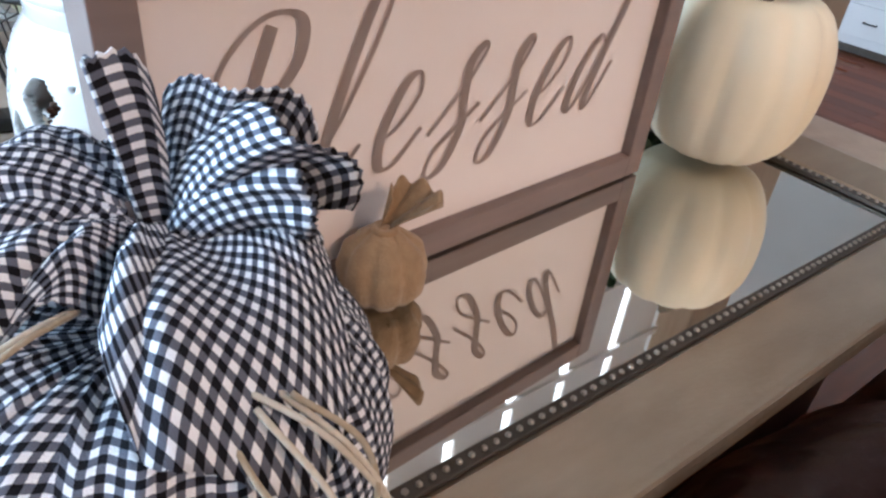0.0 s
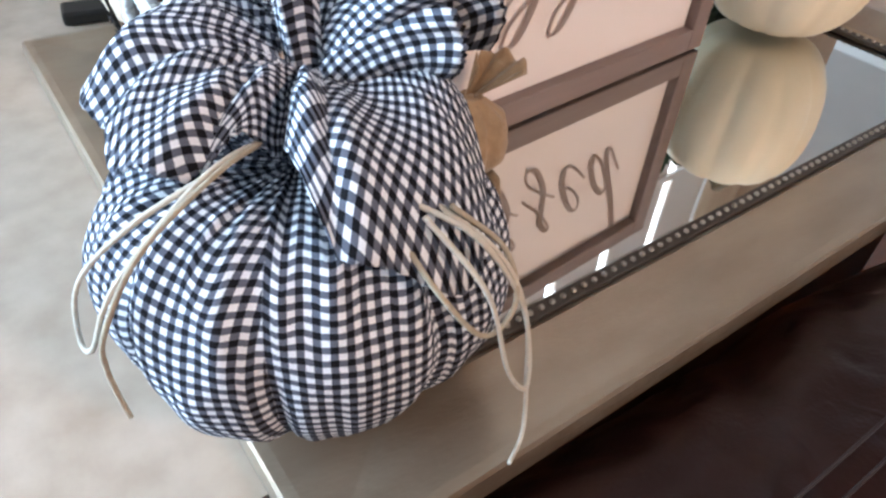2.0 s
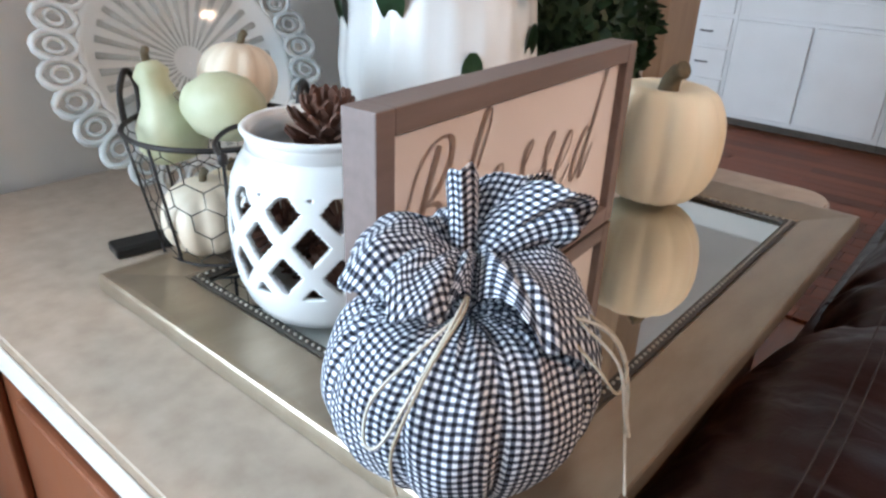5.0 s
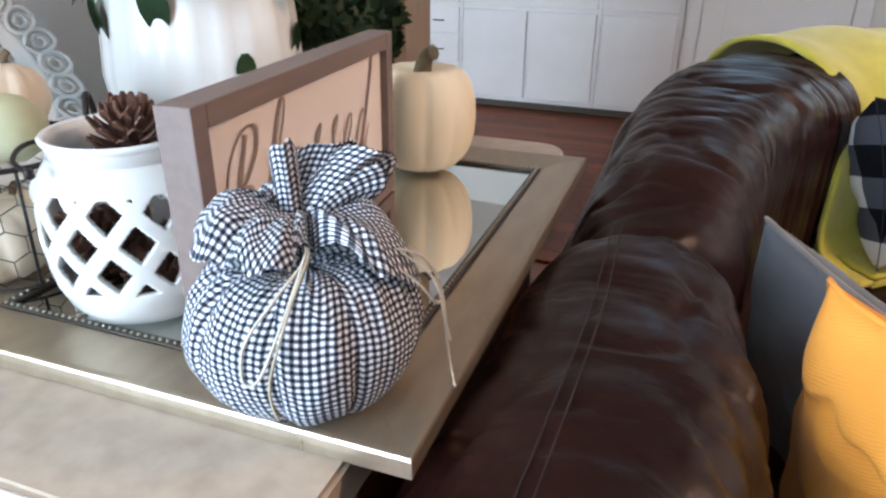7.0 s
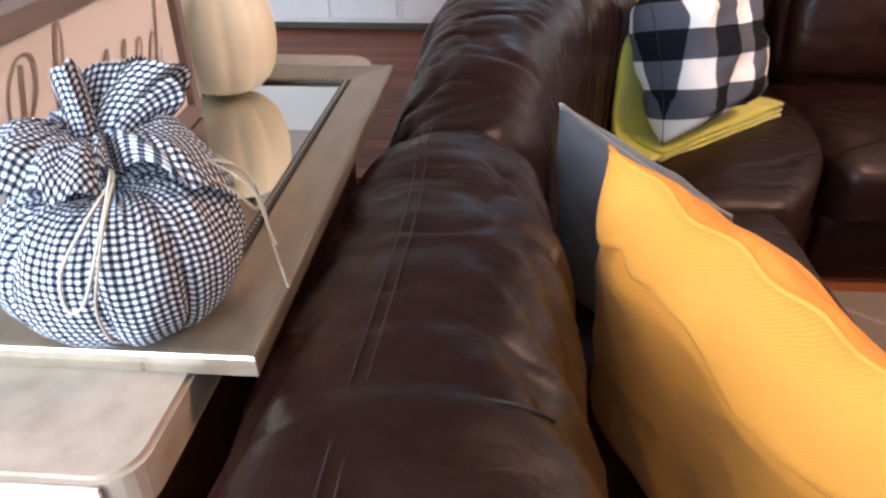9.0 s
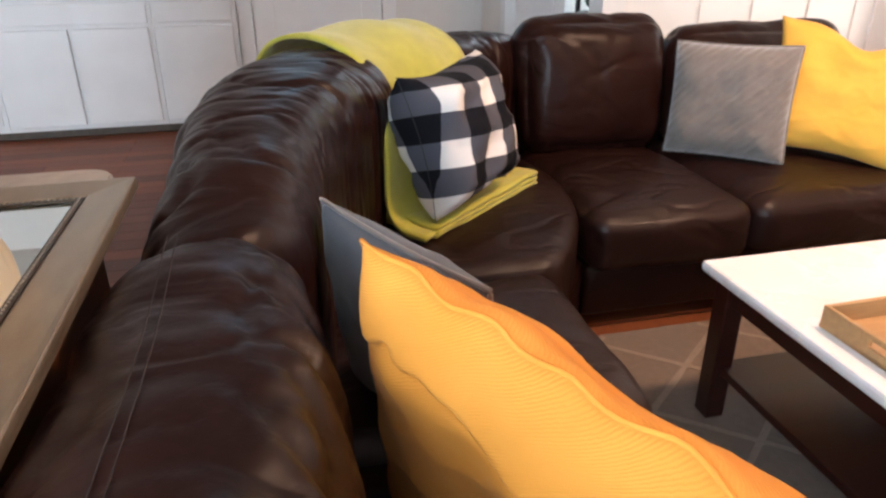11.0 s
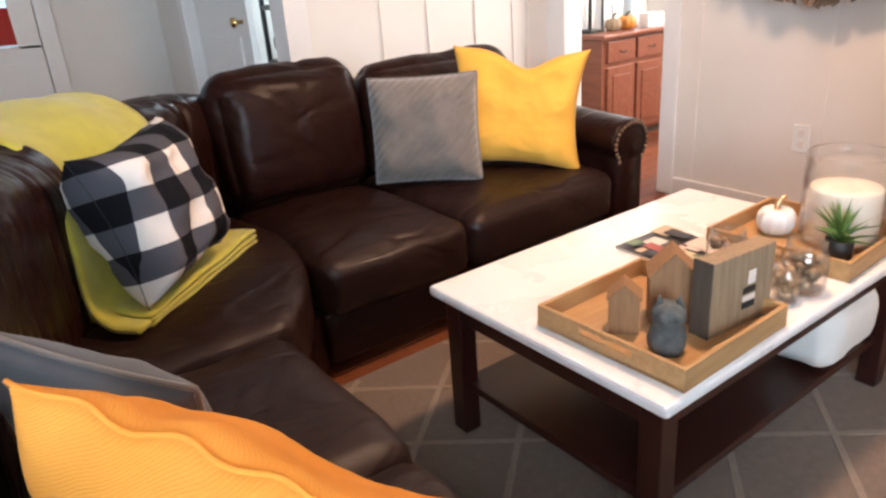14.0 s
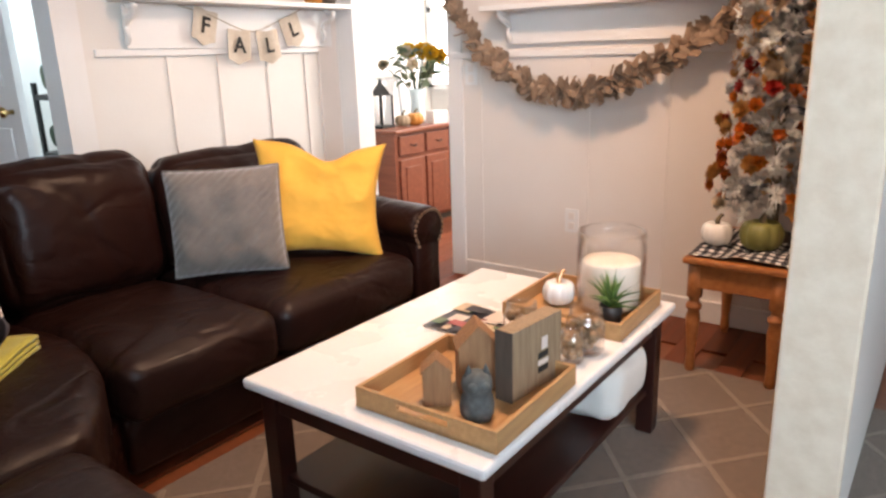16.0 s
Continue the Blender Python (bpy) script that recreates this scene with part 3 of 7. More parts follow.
def seam_ring(w, h, r=0.004, ears=0.05, n=40, seed=0, wavy=0.0):
    pts = []
    for k in range(4 * n):
        side, f = divmod(k, n)
        a = 2 * f / n - 1
        u, v = ((a, -1), (1, a), (-a, 1), (-1, -a))[side]
        pts.append((u * w / 2 * (1 - ears * 2 * (1 - v * v) * abs(u) ** 3), wavy * noise.noise(Vector((u * 4 + seed, 0.3, v * 4))), v * h / 2 * (1 - ears * 2 * (1 - u * u) * abs(v) ** 3)))
    return tube(pts, r, 6, True)


def sheet_on(fn, nu, nv, thick=0.004, lu=1.0, lv=1.0, weave=None):
    """A cloth given by fn(u, v) -> point, with thickness and its own coordinates in metres."""
    bm = bmesh.new()
    lay = bm.loops.layers.uv.new("UVMap")
    g = [[bm.verts.new(fn(i / nu, j / nv)) for i in range(nu + 1)] for j in range(nv + 1)]
    for j in range(nv):
        for i in range(nu):
            f = bm.faces.new((g[j][i], g[j][i + 1], g[j + 1][i + 1], g[j + 1][i]))
            for lo, (a, b) in zip(f.loops, ((i, j), (i + 1, j), (i + 1, j + 1), (i, j + 1))):
                lo[lay].uv = weave(a / nu, b / nv) if weave else (a / nu * lu, b / nv * lv)
    bm.normal_update()
    if thick:
        bmesh.ops.solidify(bm, geom=bm.faces[:], thickness=thick)
    return bm


def text_mesh(body, size, depth=0.0006, shear=0.0):
    c = bpy.data.curves.new("letters", "FONT")
    c.body, c.size, c.extrude, c.shear, c.offset = body, size, depth, shear, size * 0.022
    c.align_x, c.align_y = "CENTER", "CENTER"
    ob = new("letters", c)
    dg = bpy.context.evaluated_depsgraph_get()
    me = bpy.data.meshes.new_from_object(ob.evaluated_get(dg))
    bpy.data.objects.remove(ob)
    bm = bmesh.new()
    bm.from_mesh(me)
    bpy.data.meshes.remove(me)
    return bm

# ---- the structure ----
FLOOR = 0.03


def slab(name, lo, hi, material, label="", parent=None, bevel=0.0):
    c = [(a + b) / 2 for a, b in zip(lo, hi)]
    s = [b - a for a, b in zip(lo, hi)]
    ob = link(name, box(*c, *s, bevel), material, parent, label, smooth=False)
    if parent is None:
        tagged(ob, label, name.split("_")[0], kind="structure")
    return ob


floor = slab("floor", (-3.2, -2.7, FLOOR - 0.12), (5.5, 4.75, FLOOR - 0.012), M["red_wood"], "red-brown cherry strip wood floor of the rooms")
slab("ceiling", (-3.2, -2.7, 2.45), (5.5, 4.75, 2.57), M["wall"], "plain white painted ceiling over the rooms")
# cabinet wall at the far end
slab("wall_north", (-3.2, 4.42, FLOOR), (5.5, 4.55, 2.45), M["wall"], "off-white painted wall behind the cabinets and glazed door")
slab("wall_south_left", (-3.2, -2.7, FLOOR), (-2.75, -2.55, 2.45), M["wall"], "off-white wall beside the big window")
slab("wall_south_right", (0.05, -2.7, FLOOR), (5.5, -2.55, 2.45), M["wall"], "off-white wall behind the kitchen side")
slab("wall_south_low", (-2.75, -2.7, FLOOR), (0.05, -2.55, 0.95), M["wall"], "off-white wall below the big window")
slab("wall_south_high", (-2.75, -2.7, 2.3), (0.05, -2.55, 2.45), M["wall"], "off-white wall above the big window")
slab("wall_outer_west", (-3.2, -2.55, FLOOR), (-3.05, 4.42, 2.45), M["wall_warm"], "greige wall closing the far side")
slab("wall_outer_east", (5.4, -2.55, FLOOR), (5.5, 4.42, 2.45), M["wall"], "bright wall of the dining room")
# wall behind the counter with the added window_2 high over it
slab("wall_west_low", (-1.02, -0.62, FLOOR), (-0.88, 1.83, 1.42), M["wall"], "pale grey wall that the glass platter leans on")
slab("wall_west_high", (-1.02, -0.62, 2.25), (-0.88, 1.83, 2.45), M["wall"], "pale grey wall above the side window")
slab("wall_west_end", (-1.02, -0.62, 1.42), (-0.88, 0.45, 2.25), M["wall"], "pale grey wall beside the side window")
slab("wall_west_post", (-0.94, 1.83, FLOOR), (-0.825, 2.06, 2.45), M["tan"], "tan wooden end casing of the side wall")
# the wall with the pennants
FY = 2.60
fall = slab("wall_pennant", (1.72, FY, FLOOR), (3.36, FY + 0.12, 2.45), M["wall"], "white board-and-batten wall behind the sofa")
slab("trim_corner", (1.61, FY - 0.02, FLOOR), (1.72, FY + 0.12, 2.45), M["trim"], "white corner trim board beside the open door")
for x in (2.107, 2.38, 2.686, 2.95):
    part("batten", box(x, FY - 0.004, 0.64, 0.012, 0.008, 1.22, 0.002), M["wall_warm"], fall, "", False)
part("rail", box(2.41, FY - 0.009, 1.262, 1.28, 0.018, 0.03, 0.003), M["trim"], fall, "white horizontal rail", False)
part("pilaster", box(3.13, FY - 0.008, 1.24, 0.16, 0.016, 2.4, 0.003), M["wall_warm"], fall, "flat greige board at the corner", False)
# right wall with the garland and the doorway beside it
RX = 3.21
right = slab("wall_east", (RX, -0.25, FLOOR), (RX + 0.12, 1.80, 2.45), M["wall_warm"], "greige panelled wall behind the garland")
slab("wall_east_over_door", (RX, 1.80, 2.08), (RX + 0.12, 2.6, 2.45), M["wall_warm"], "greige wall above the dining doorway")
for y in (1.60, 1.005, 0.635, 0.2):
    part("batten", box(RX - 0.003, y, 0.66, 0.006, 0.014, 1.06, 0.002), M["wall_warm"], right, "", False)
part("rail", box(RX - 0.008, 0.77, 1.205, 0.016, 2.0, 0.03, 0.003), M["trim"], right, "", False)
part("end_board", box(RX - 0.006, 1.752, 1.24, 0.012, 0.09, 2.4, 0.003), M["trim"], right, "white door casing", False)
slab("baseboard", (RX - 0.018, -0.25, FLOOR), (RX, 1.70, FLOOR + 0.10), M["trim"], "white baseboard along the greige wall", bevel=0.004)
slab("trim_dining_door", (RX - 0.012, 2.45, FLOOR), (RX + 0.13, 2.585, 2.1), M["trim"], "white casing of the dining doorway", bevel=0.004)
# doorway with the ajar door, left of the pennant wall
slab("wall_side", (1.60, 3.90, FLOOR), (1.72, 4.42, 2.45), M["wall"], "off-white wall beside the ajar door")
slab("wall_side_over", (1.60, 2.72, 2.05), (1.72, 3.90, 2.45), M["wall"], "off-white wall over the ajar door")
slab("trim_side_door", (1.575, 3.84, FLOOR), (1.74, 3.93, 2.1), M["trim"], "white casing of the ajar door", bevel=0.004)
slab("wall_back_room", (3.36, 2.72, FLOOR), (3.48, 4.42, 2.45), mat("pale_blue_paint", (0.55, 0.72, 0.80), 0.7), "pale blue wall of the back room")
slab("wall_dining_side", (3.36, 3.6, FLOOR), (5.4, 3.72, 2.45), M["wall"], "bright off-white dining room wall")
slab("wall_partition", (1.765, -0.277, FLOOR), (3.33, -0.140, 2.45), M["wall"], "pale grey painted partition wall")
slab("trim_partition_base", (1.73, -0.280, FLOOR), (1.74, -0.136, 0.20), M["red_wood"], "red-brown wood strip at the foot of the partition")
slab("trim_partition_end", (1.74, -0.282, FLOOR), (1.765, -0.134, 2.45), M["plaster"], "cream textured plaster end of the partition wall", bevel=0.006)
door = thing("door_1", pose(1.64, 3.84, FLOOR, 0, 0, 6), "white panelled door standing ajar into the back room", "door", kind="structure")
part("leaf", box(0.018, -0.31, 1.0, 0.036, 0.60, 2.0, 0.003), M["trim"], door, "", False)
for z in (0.55, 1.45):
    part("panel", box(-0.003, -0.31, z, 0.012, 0.40, 0.70, 0.004), M["trim"], door, "", False)
part("knob", lathe([(0.0, 0), (0.012, 0.002), (0.01, 0.03), (0.026, 0.045), (0.026, 0.058), (0.0, 0.068)], 16), M["brass"], door).matrix_local = pose(0, -0.55, 0.98, 0, -90, 0)

# dark coat stand seen through the gap
shelf_unit = thing("storage_rack", pose(2.15, 3.70, FLOOR), "dark storage rack in the back room", "rack")
for z in (0.35, 0.7, 1.02):
    part("shelf", box(0, 0, z, 0.22, 0.3, 0.03, 0.004), M["dark_thing"], shelf_unit, "", False)
for x in (-0.1, 0.1):
    for y in (-0.14, 0.14):
        part("post", box(x, y, 0.55, 0.025, 0.025, 1.1, 0.002), M["dark_thing"], shelf_unit, "", False)
for z, s in ((0.47, 0.18), (0.8, 0.14), (1.12, 0.16)):
    part("bundle", cushion(0.17, 0.22, s, 0.05, 5, wrinkle=0.02, seed=z), M["leaf"], shelf_unit, "dark green bundle").location = (0, 0, z)

# big window behind the camera
w = thing("window_1", pose(-1.35, -2.62, 1.625), "wide white framed window with bright daylight behind it", "window", kind="structure")
for k in range(4):
    part("mullion", box(-1.375 + k * 0.917, 0, 0, 0.05, 0.06, 1.35, 0.004), M["trim"], w, "", False)
for k in range(3):
    part("crossbar", box(0, 0, -0.645 + k * 0.645, 2.8, 0.05, 0.045, 0.004), M["trim"], w, "", False)
part("pane", box(0, -0.035, 0, 2.8, 0.004, 1.35), M["sky_glow"], w, "", False)
# added side window, unseen: glowing gaps between grey shutters mirror as white slats
w = thing("window_2", pose(-0.955, 1.14, 1.835), "added side window of taupe shutters with glowing gaps", "window", kind="structure")
part("pane", box(-0.05, 0, 0, 0.006, 1.38, 0.83), M["sky_glow"], w, "glowing pane behind the shutters", False)
for k in range(6):
    part("shutter", box(0, -0.575 + k * 0.23, 0, 0.03, 0.195, 0.83, 0.006), M["wall_warm"], w, "", False)
for k in range(3):
    part("crossbar", box(0.022, 0, -0.3 + k * 0.3, 0.012, 1.38, 0.03, 0.003), M["wall_warm"], w, "", False)

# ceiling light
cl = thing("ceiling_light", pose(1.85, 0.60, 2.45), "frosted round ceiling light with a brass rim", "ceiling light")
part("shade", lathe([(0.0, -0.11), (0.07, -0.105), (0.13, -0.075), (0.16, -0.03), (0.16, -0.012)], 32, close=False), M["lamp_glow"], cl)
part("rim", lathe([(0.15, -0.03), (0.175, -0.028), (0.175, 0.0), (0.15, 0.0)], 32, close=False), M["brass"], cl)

# ---- far cabinets and the glazed door ----
CY = 4.30


def cabinet_unit(x0, x1, drawers, doors):
    c = thing("base_cabinet", pose(x0, CY, FLOOR), "aged white painted base cabinet against the far wall", "cabinet", "cabinets along the far wall")
    w = x1 - x0
    part("body", box(w / 2, 0.06, 0.44, w - 0.002, 0.12, 0.78, 0.002), M["cabinet"], c, "", False)
    part("kick", box(w / 2, 0.075, 0.03, w - 0.002, 0.09, 0.058), M["dark_wood"], c, "dark toe kick", False)
    if drawers:
        for z0, z1 in ((0.10, 0.27), (0.29, 0.46), (0.48, 0.65)):
            d = part("drawer", box(w / 2, -0.009, (z0 + z1) / 2, w - 0.05, 0.018, z1 - z0, 0.004), M["cabinet"], c, "", False)
            part("pull", tube(smooth_path([(-0.035, 0, 0), (-0.03, -0.02, 0), (0.03, -0.02, 0), (0.035, 0, 0)], 5), 0.005, 6), M["dark_metal"], d, "dark pull").location = (w / 2, -0.018, (z0 + z1) / 2)
    else:
        n = doors
        for k in range(n):
            a = 0.012 + k * (w - 0.02) / n
            b = a + (w - 0.02) / n - 0.02
            d = part("door", box((a + b) / 2, -0.013, 0.365, b - a, 0.026, 0.57, 0.005), M["cabinet"], c, "", False)
    part("top_drawer", box(w / 2, -0.009, 0.735, w - 0.05, 0.018, 0.12, 0.004), M["cabinet"], c, "", False)
    return c


cabinet_unit(-1.78, -1.44, True, 0)
cabinet_unit(-1.44, -0.515, False, 2)
cabinet_unit(-0.515, -0.02, False, 1)
tagged(link("cabinet_worktop", box(-0.89, CY + 0.05, FLOOR + 0.847, 1.82, 0.17, 0.035, 0.006), M["counter"], None, "", False), "tan worktop over the white cabinets", "worktop")
gd = thing("door_2", pose(0.49, 4.40, FLOOR), "white half-glazed outside door with a brass knob", "door", kind="structure")
part("leaf", box(0, 0, 0.46, 0.82, 0.045, 0.92, 0.003), M["trim"], gd, "", False)
part("panel", box(0, -0.026, 0.52, 0.56, 0.01, 0.62, 0.004), M["trim"], gd, "", False)
part("frame", box(-0.35, 0, 1.45, 0.12, 0.045, 1.1, 0.003), M["trim"], gd, "", False)
part("frame", box(0.35, 0, 1.45, 0.12, 0.045, 1.1, 0.003), M["trim"], gd, "", False)
part("frame", box(0, 0, 1.98, 0.82, 0.045, 0.1, 0.003), M["trim"], gd, "", False)
part("pane", box(0, 0.005, 1.43, 0.6, 0.006, 1.0), M["blue_glass"], gd, "blue daylit glass", False)
for x in (-0.1, 0.1):
    part("glazing_bar", box(x, -0.004, 1.43, 0.02, 0.02, 1.0, 0.002), M["trim"], gd, "", False)
part("curtain", box(0.24, -0.012, 1.03, 0.12, 0.012, 0.2, 0.004), M["red_petal"], gd, "red cloth at the glass", False)
part("knob", lathe([(0.0, 0), (0.03, 0.001), (0.03, 0.006), (0.012, 0.01), (0.012, 0.03), (0.03, 0.045), (0.03, 0.06), (0.0, 0.07)], 20), M["brass"], gd, "polished brass knob").matrix_local = pose(-0.325, -0.022, 0.85, 90, 0, 0)
for x in (-0.46, 0.46):
    part("casing", box(x, -0.02, 1.03, 0.09, 0.04, 2.06, 0.005), M["trim"], gd, "", False)

# ---- the counter with its base ----
CT = 0.845
cnt = thing("counter", pose(0, 0, 0), "tan stone-look counter with a white front edge", "counter")
bm = bmesh.new()
ring = [(-0.875, -0.1385), (-0.115, -0.1385)] + [(-0.115 + 0.03 * math.sin(a), -0.1085 - 0.03 * math.cos(a)) for a in np.linspace(0.2, 1.5, 6)] + [(-0.085, 0.745)] + [(-0.135 + 0.05 * math.cos(a), 0.745 + 0.05 * math.sin(a)) for a in np.linspace(0.1, 1.57, 8)] + [(-0.875, 0.795)]
vs = [bm.verts.new((x, y, CT)) for x, y in ring]
f = bm.faces.new(vs)
ex = bmesh.ops.extrude_face_region(bm, geom=[f])
bmesh.ops.translate(bm, vec=(0, 0, -0.038), verts=[v for v in ex["geom"] if isinstance(v, bmesh.types.BMVert)])
bmesh.ops.recalc_face_normals(bm, faces=bm.faces[:])
bmesh.ops.bevel(bm, geom=[e for e in bm.edges if all(v.co.z > CT - 0.001 for v in e.verts)], offset=0.004, segments=2, affect="EDGES")
part("top", bm, M["counter"], cnt, "", False)
part("edge", box(-0.49, -0.1402, CT - 0.019, 0.77, 0.0028, 0.030, 0.001), M["white_edge"], cnt, "white painted front edge", False)
part("base", box(-0.49, 0.33, (CT - 0.038 + FLOOR) / 2, 0.72, 0.88, CT - 0.038 - FLOOR, 0.004), M["red_wood"], cnt, "red-brown wood base", False)
for x in (-0.78, -0.49, -0.2):
    part("panel", box(x, -0.116, 0.42, 0.22, 0.012, 0.62, 0.004), M["red_wood"], cnt, "", False)

# ---- mirror tray ----
TX0, TX1, TY0, TY1, TZ = -0.545, -0.036, -0.04, 0.678, 0.862
IX0, IX1, IY0, IY1 = -0.485, -0.094, 0.022, 0.612
tray = thing("mirror_tray", pose(0, 0, 0), "champagne framed mirror laid flat as a tray on the counter", "tray")
part("mirror", box((IX0 + IX1) / 2, (IY0 + IY1) / 2, 0.851, IX1 - IX0 + 0.01, IY1 - IY0 + 0.01, 0.006), M["mirror"], tray, "clear silvered mirror glass", False)


def rail(p0, p1, q0, q1, nm):
    """One mitred side of the frame between outer points p and inner points q, with a rounded outer lip and a step inside."""
    bm = bmesh.new()
    rows = []
    for (o, i) in ((p0, q0), (p1, q1)):
        o, i = Vector(o), Vector(i)
        row = []
        for f, z in ((0.0, CT + 0.001), (0.0, TZ - 0.008), (0.012, TZ - 0.002), (0.035, TZ + 0.0005), (0.12, TZ + 0.001), (0.55, TZ - 0.001), (0.93, TZ - 0.003), (1.0, TZ - 0.006), (1.0, CT + 0.003)):
            c = o.lerp(i, f)
            row.append(bm.verts.new((c.x, c.y, z)))
        rows.append(row)
    for k in range(len(rows[0]) - 1):
        bm.faces.new((rows[0][k], rows[1][k], rows[1][k + 1], rows[0][k + 1]))
    bm.faces.new(rows[0][::-1])
    bm.faces.new(rows[1])
    bmesh.ops.recalc_face_normals(bm, faces=bm.faces[:])
    return part(nm, bm, M["tray_frame"], tray, "", False)


oc = [(TX0, TY0), (TX1, TY0), (TX1, TY1), (TX0, TY1)]
ic = [(IX0, IY0), (IX1, IY0), (IX1, IY1), (IX0, IY1)]
for k in range(4):
    rail(oc[k], oc[(k + 1) % 4], ic[k], ic[(k + 1) % 4], "frame_rail")
strip = 0.010
for k in range(4):
    a, b = Vector(ic[k]), Vector(ic[(k + 1) % 4])
    d = (b - a).normalized()
    inn = Vector((-d.y, d.x))
    c = (a + b) / 2 + inn * (strip / 2)
    bm = box(c.x, c.y, 0.8565, abs(d.x) * (b - a).length + abs(d.y) * strip, abs(d.y) * (b - a).length + abs(d.x) * strip - (2 * strip if abs(d.y) > 0.5 else 0), 0.004, 0.001)
    part("bead_strip", bm, M["bead"], tray, "dark bronze strip with a row of beads", False)
bm = bmesh.new()
for k in range(4):
    a, b = Vector(ic[k]), Vector(ic[(k + 1) % 4])
    d = (b - a)
    n = int(d.length / 0.0078)
    d.normalize()
    inn = Vector((-d.y, d.x))
    for j in range(n):
        p = a + d * (0.006 + j * 0.0078) + inn * (strip / 2)
        vs = bmesh.ops.create_icosphere(bm, subdivisions=1, radius=0.0020)["verts"]
        bmesh.ops.translate(bm, vec=(p.x, p.y, 0.859), verts=vs)
tagged(part("beading", bm, mat("pewter_bead", (0.42, 0.38, 0.32), 0.35, 0.8), tray), kind="stuff")

# ---- sign ----
SGL, SGH, SGD = 0.430, 0.2105, 0.032
sign = thing("framed_sign", Matrix.LocRotScale((-0.236, 0.031, TZ - 0.006), Euler((0, 0, radians(4.0))), None), "taupe framed white sign with brown script lettering", "sign")
fw = 0.020
for nm, c, s in (("frame_side", (-SGD / 2, fw / 2, SGH / 2), (SGD, fw, SGH)), ("frame_side", (-SGD / 2, SGL - fw / 2, SGH / 2), (SGD, fw, SGH)), ("frame_top", (-SGD / 2, SGL / 2, SGH - fw / 2), (SGD, SGL - 2 * fw, fw)), ("frame_bottom", (-SGD / 2, SGL / 2, fw / 2), (SGD, SGL - 2 * fw, fw))):
    part(nm, box(*c, *s, 0.0012), M["sign_frame"], sign, "", False)
part("board", box(-0.016, SGL / 2, SGH / 2, 0.012, SGL - 2 * fw, SGH - 2 * fw), M["sign_board"], sign, "off-white board", False)

SCRIPT = (
    ("B", 0.052, [(0.62, 2.05), (0.45, 1.3), (0.3, 0.5), (0.1, -0.1), (-0.2, -0.05)]),
    ("B", 0.052, [(-0.15, 1.15), (0.0, 1.75), (0.5, 2.15), (1.05, 2.1), (1.12, 1.65), (0.75, 1.2), (0.42, 1.08), (0.95, 1.0), (1.12, 0.55), (0.85, 0.05), (0.4, -0.1), (0.15, 0.15)]),
    ("l", 0.118, [(-0.1, 0.2), (0.35, 0.9), (0.75, 1.9), (0.78, 2.35), (0.55, 2.3), (0.3, 1.5), (0.12, 0.5), (0.18, 0.02), (0.45, 0.05), (0.8, 0.45)]),
    ("e", 0.160, [(0.0, 0.4), (0.4, 0.55), (0.72, 0.95), (0.62, 1.22), (0.35, 1.1), (0.1, 0.5), (0.18, 0.05), (0.5, 0.02), (0.95, 0.45)]),
    ("s", 0.207, [(-0.1, 0.3), (0.45, 0.85), (0.78, 1.3), (0.72, 1.45), (0.48, 1.2), (0.55, 0.75), (0.66, 0.3), (0.45, -0.25), (0.1, -0.35), (0.12, 0.0), (0.6, 0.35), (1.0, 0.6)]),
    ("s", 0.254, [(-0.1, 0.3), (0.45, 0.85), (0.74, 1.3), (0.66, 1.42), (0.46, 1.15), (0.55, 0.7), (0.62, 0.25), (0.42, -0.28), (0.12, -0.35), (0.14, 0.0), (0.6, 0.35), (1.0, 0.6)]),
    ("e", 0.298, [(0.0, 0.45), (0.4, 0.6), (0.72, 1.0), (0.62, 1.28), (0.35, 1.1), (0.12, 0.5), (0.2, 0.05), (0.5, 0.05), (0.95, 0.5)]),
    ("d", 0.340, [(0.72, 1.1), (0.5, 1.2), (0.2, 0.8), (0.08, 0.3), (0.22, 0.05), (0.5, 0.4), (0.85, 1.4), (1.1, 2.5), (1.0, 1.7), (0.72, 0.6), (0.68, 0.1), (0.85, 0.1), (1.2, 0.75)]),
)
for nm, u0, pts in SCRIPT:
    sc = 0.0460
    path = smooth_path([(0, p[0] * sc * 0.78 + p[1] * sc * 0.24, p[1] * sc) for p in pts], 9)
    bm = bmesh.new()
    left, rgt = [], []
    for i, p in enumerate(path):
        d = (path[min(i + 1, len(path) - 1)] - path[max(i - 1, 0)]).normalized()
        w = 0.0014 + 0.0022 * max(0.0, -d.z) ** 1.5
        nn = Vector((0, d.z, -d.y)) * w
        left.append(bm.verts.new(p + nn))
        rgt.append(bm.verts.new(p - nn))
    for i in range(len(path) - 1):
        bm.faces.new((left[i], rgt[i], rgt[i + 1], left[i + 1]))
    bmesh.ops.solidify(bm, geom=bm.faces[:], thickness=0.0008)
    part("letter", bm, M["sign_ink"], sign, "", False).location = (-0.0088, 0.038 + (u0 - 0.052) * 0.955, 0.074)

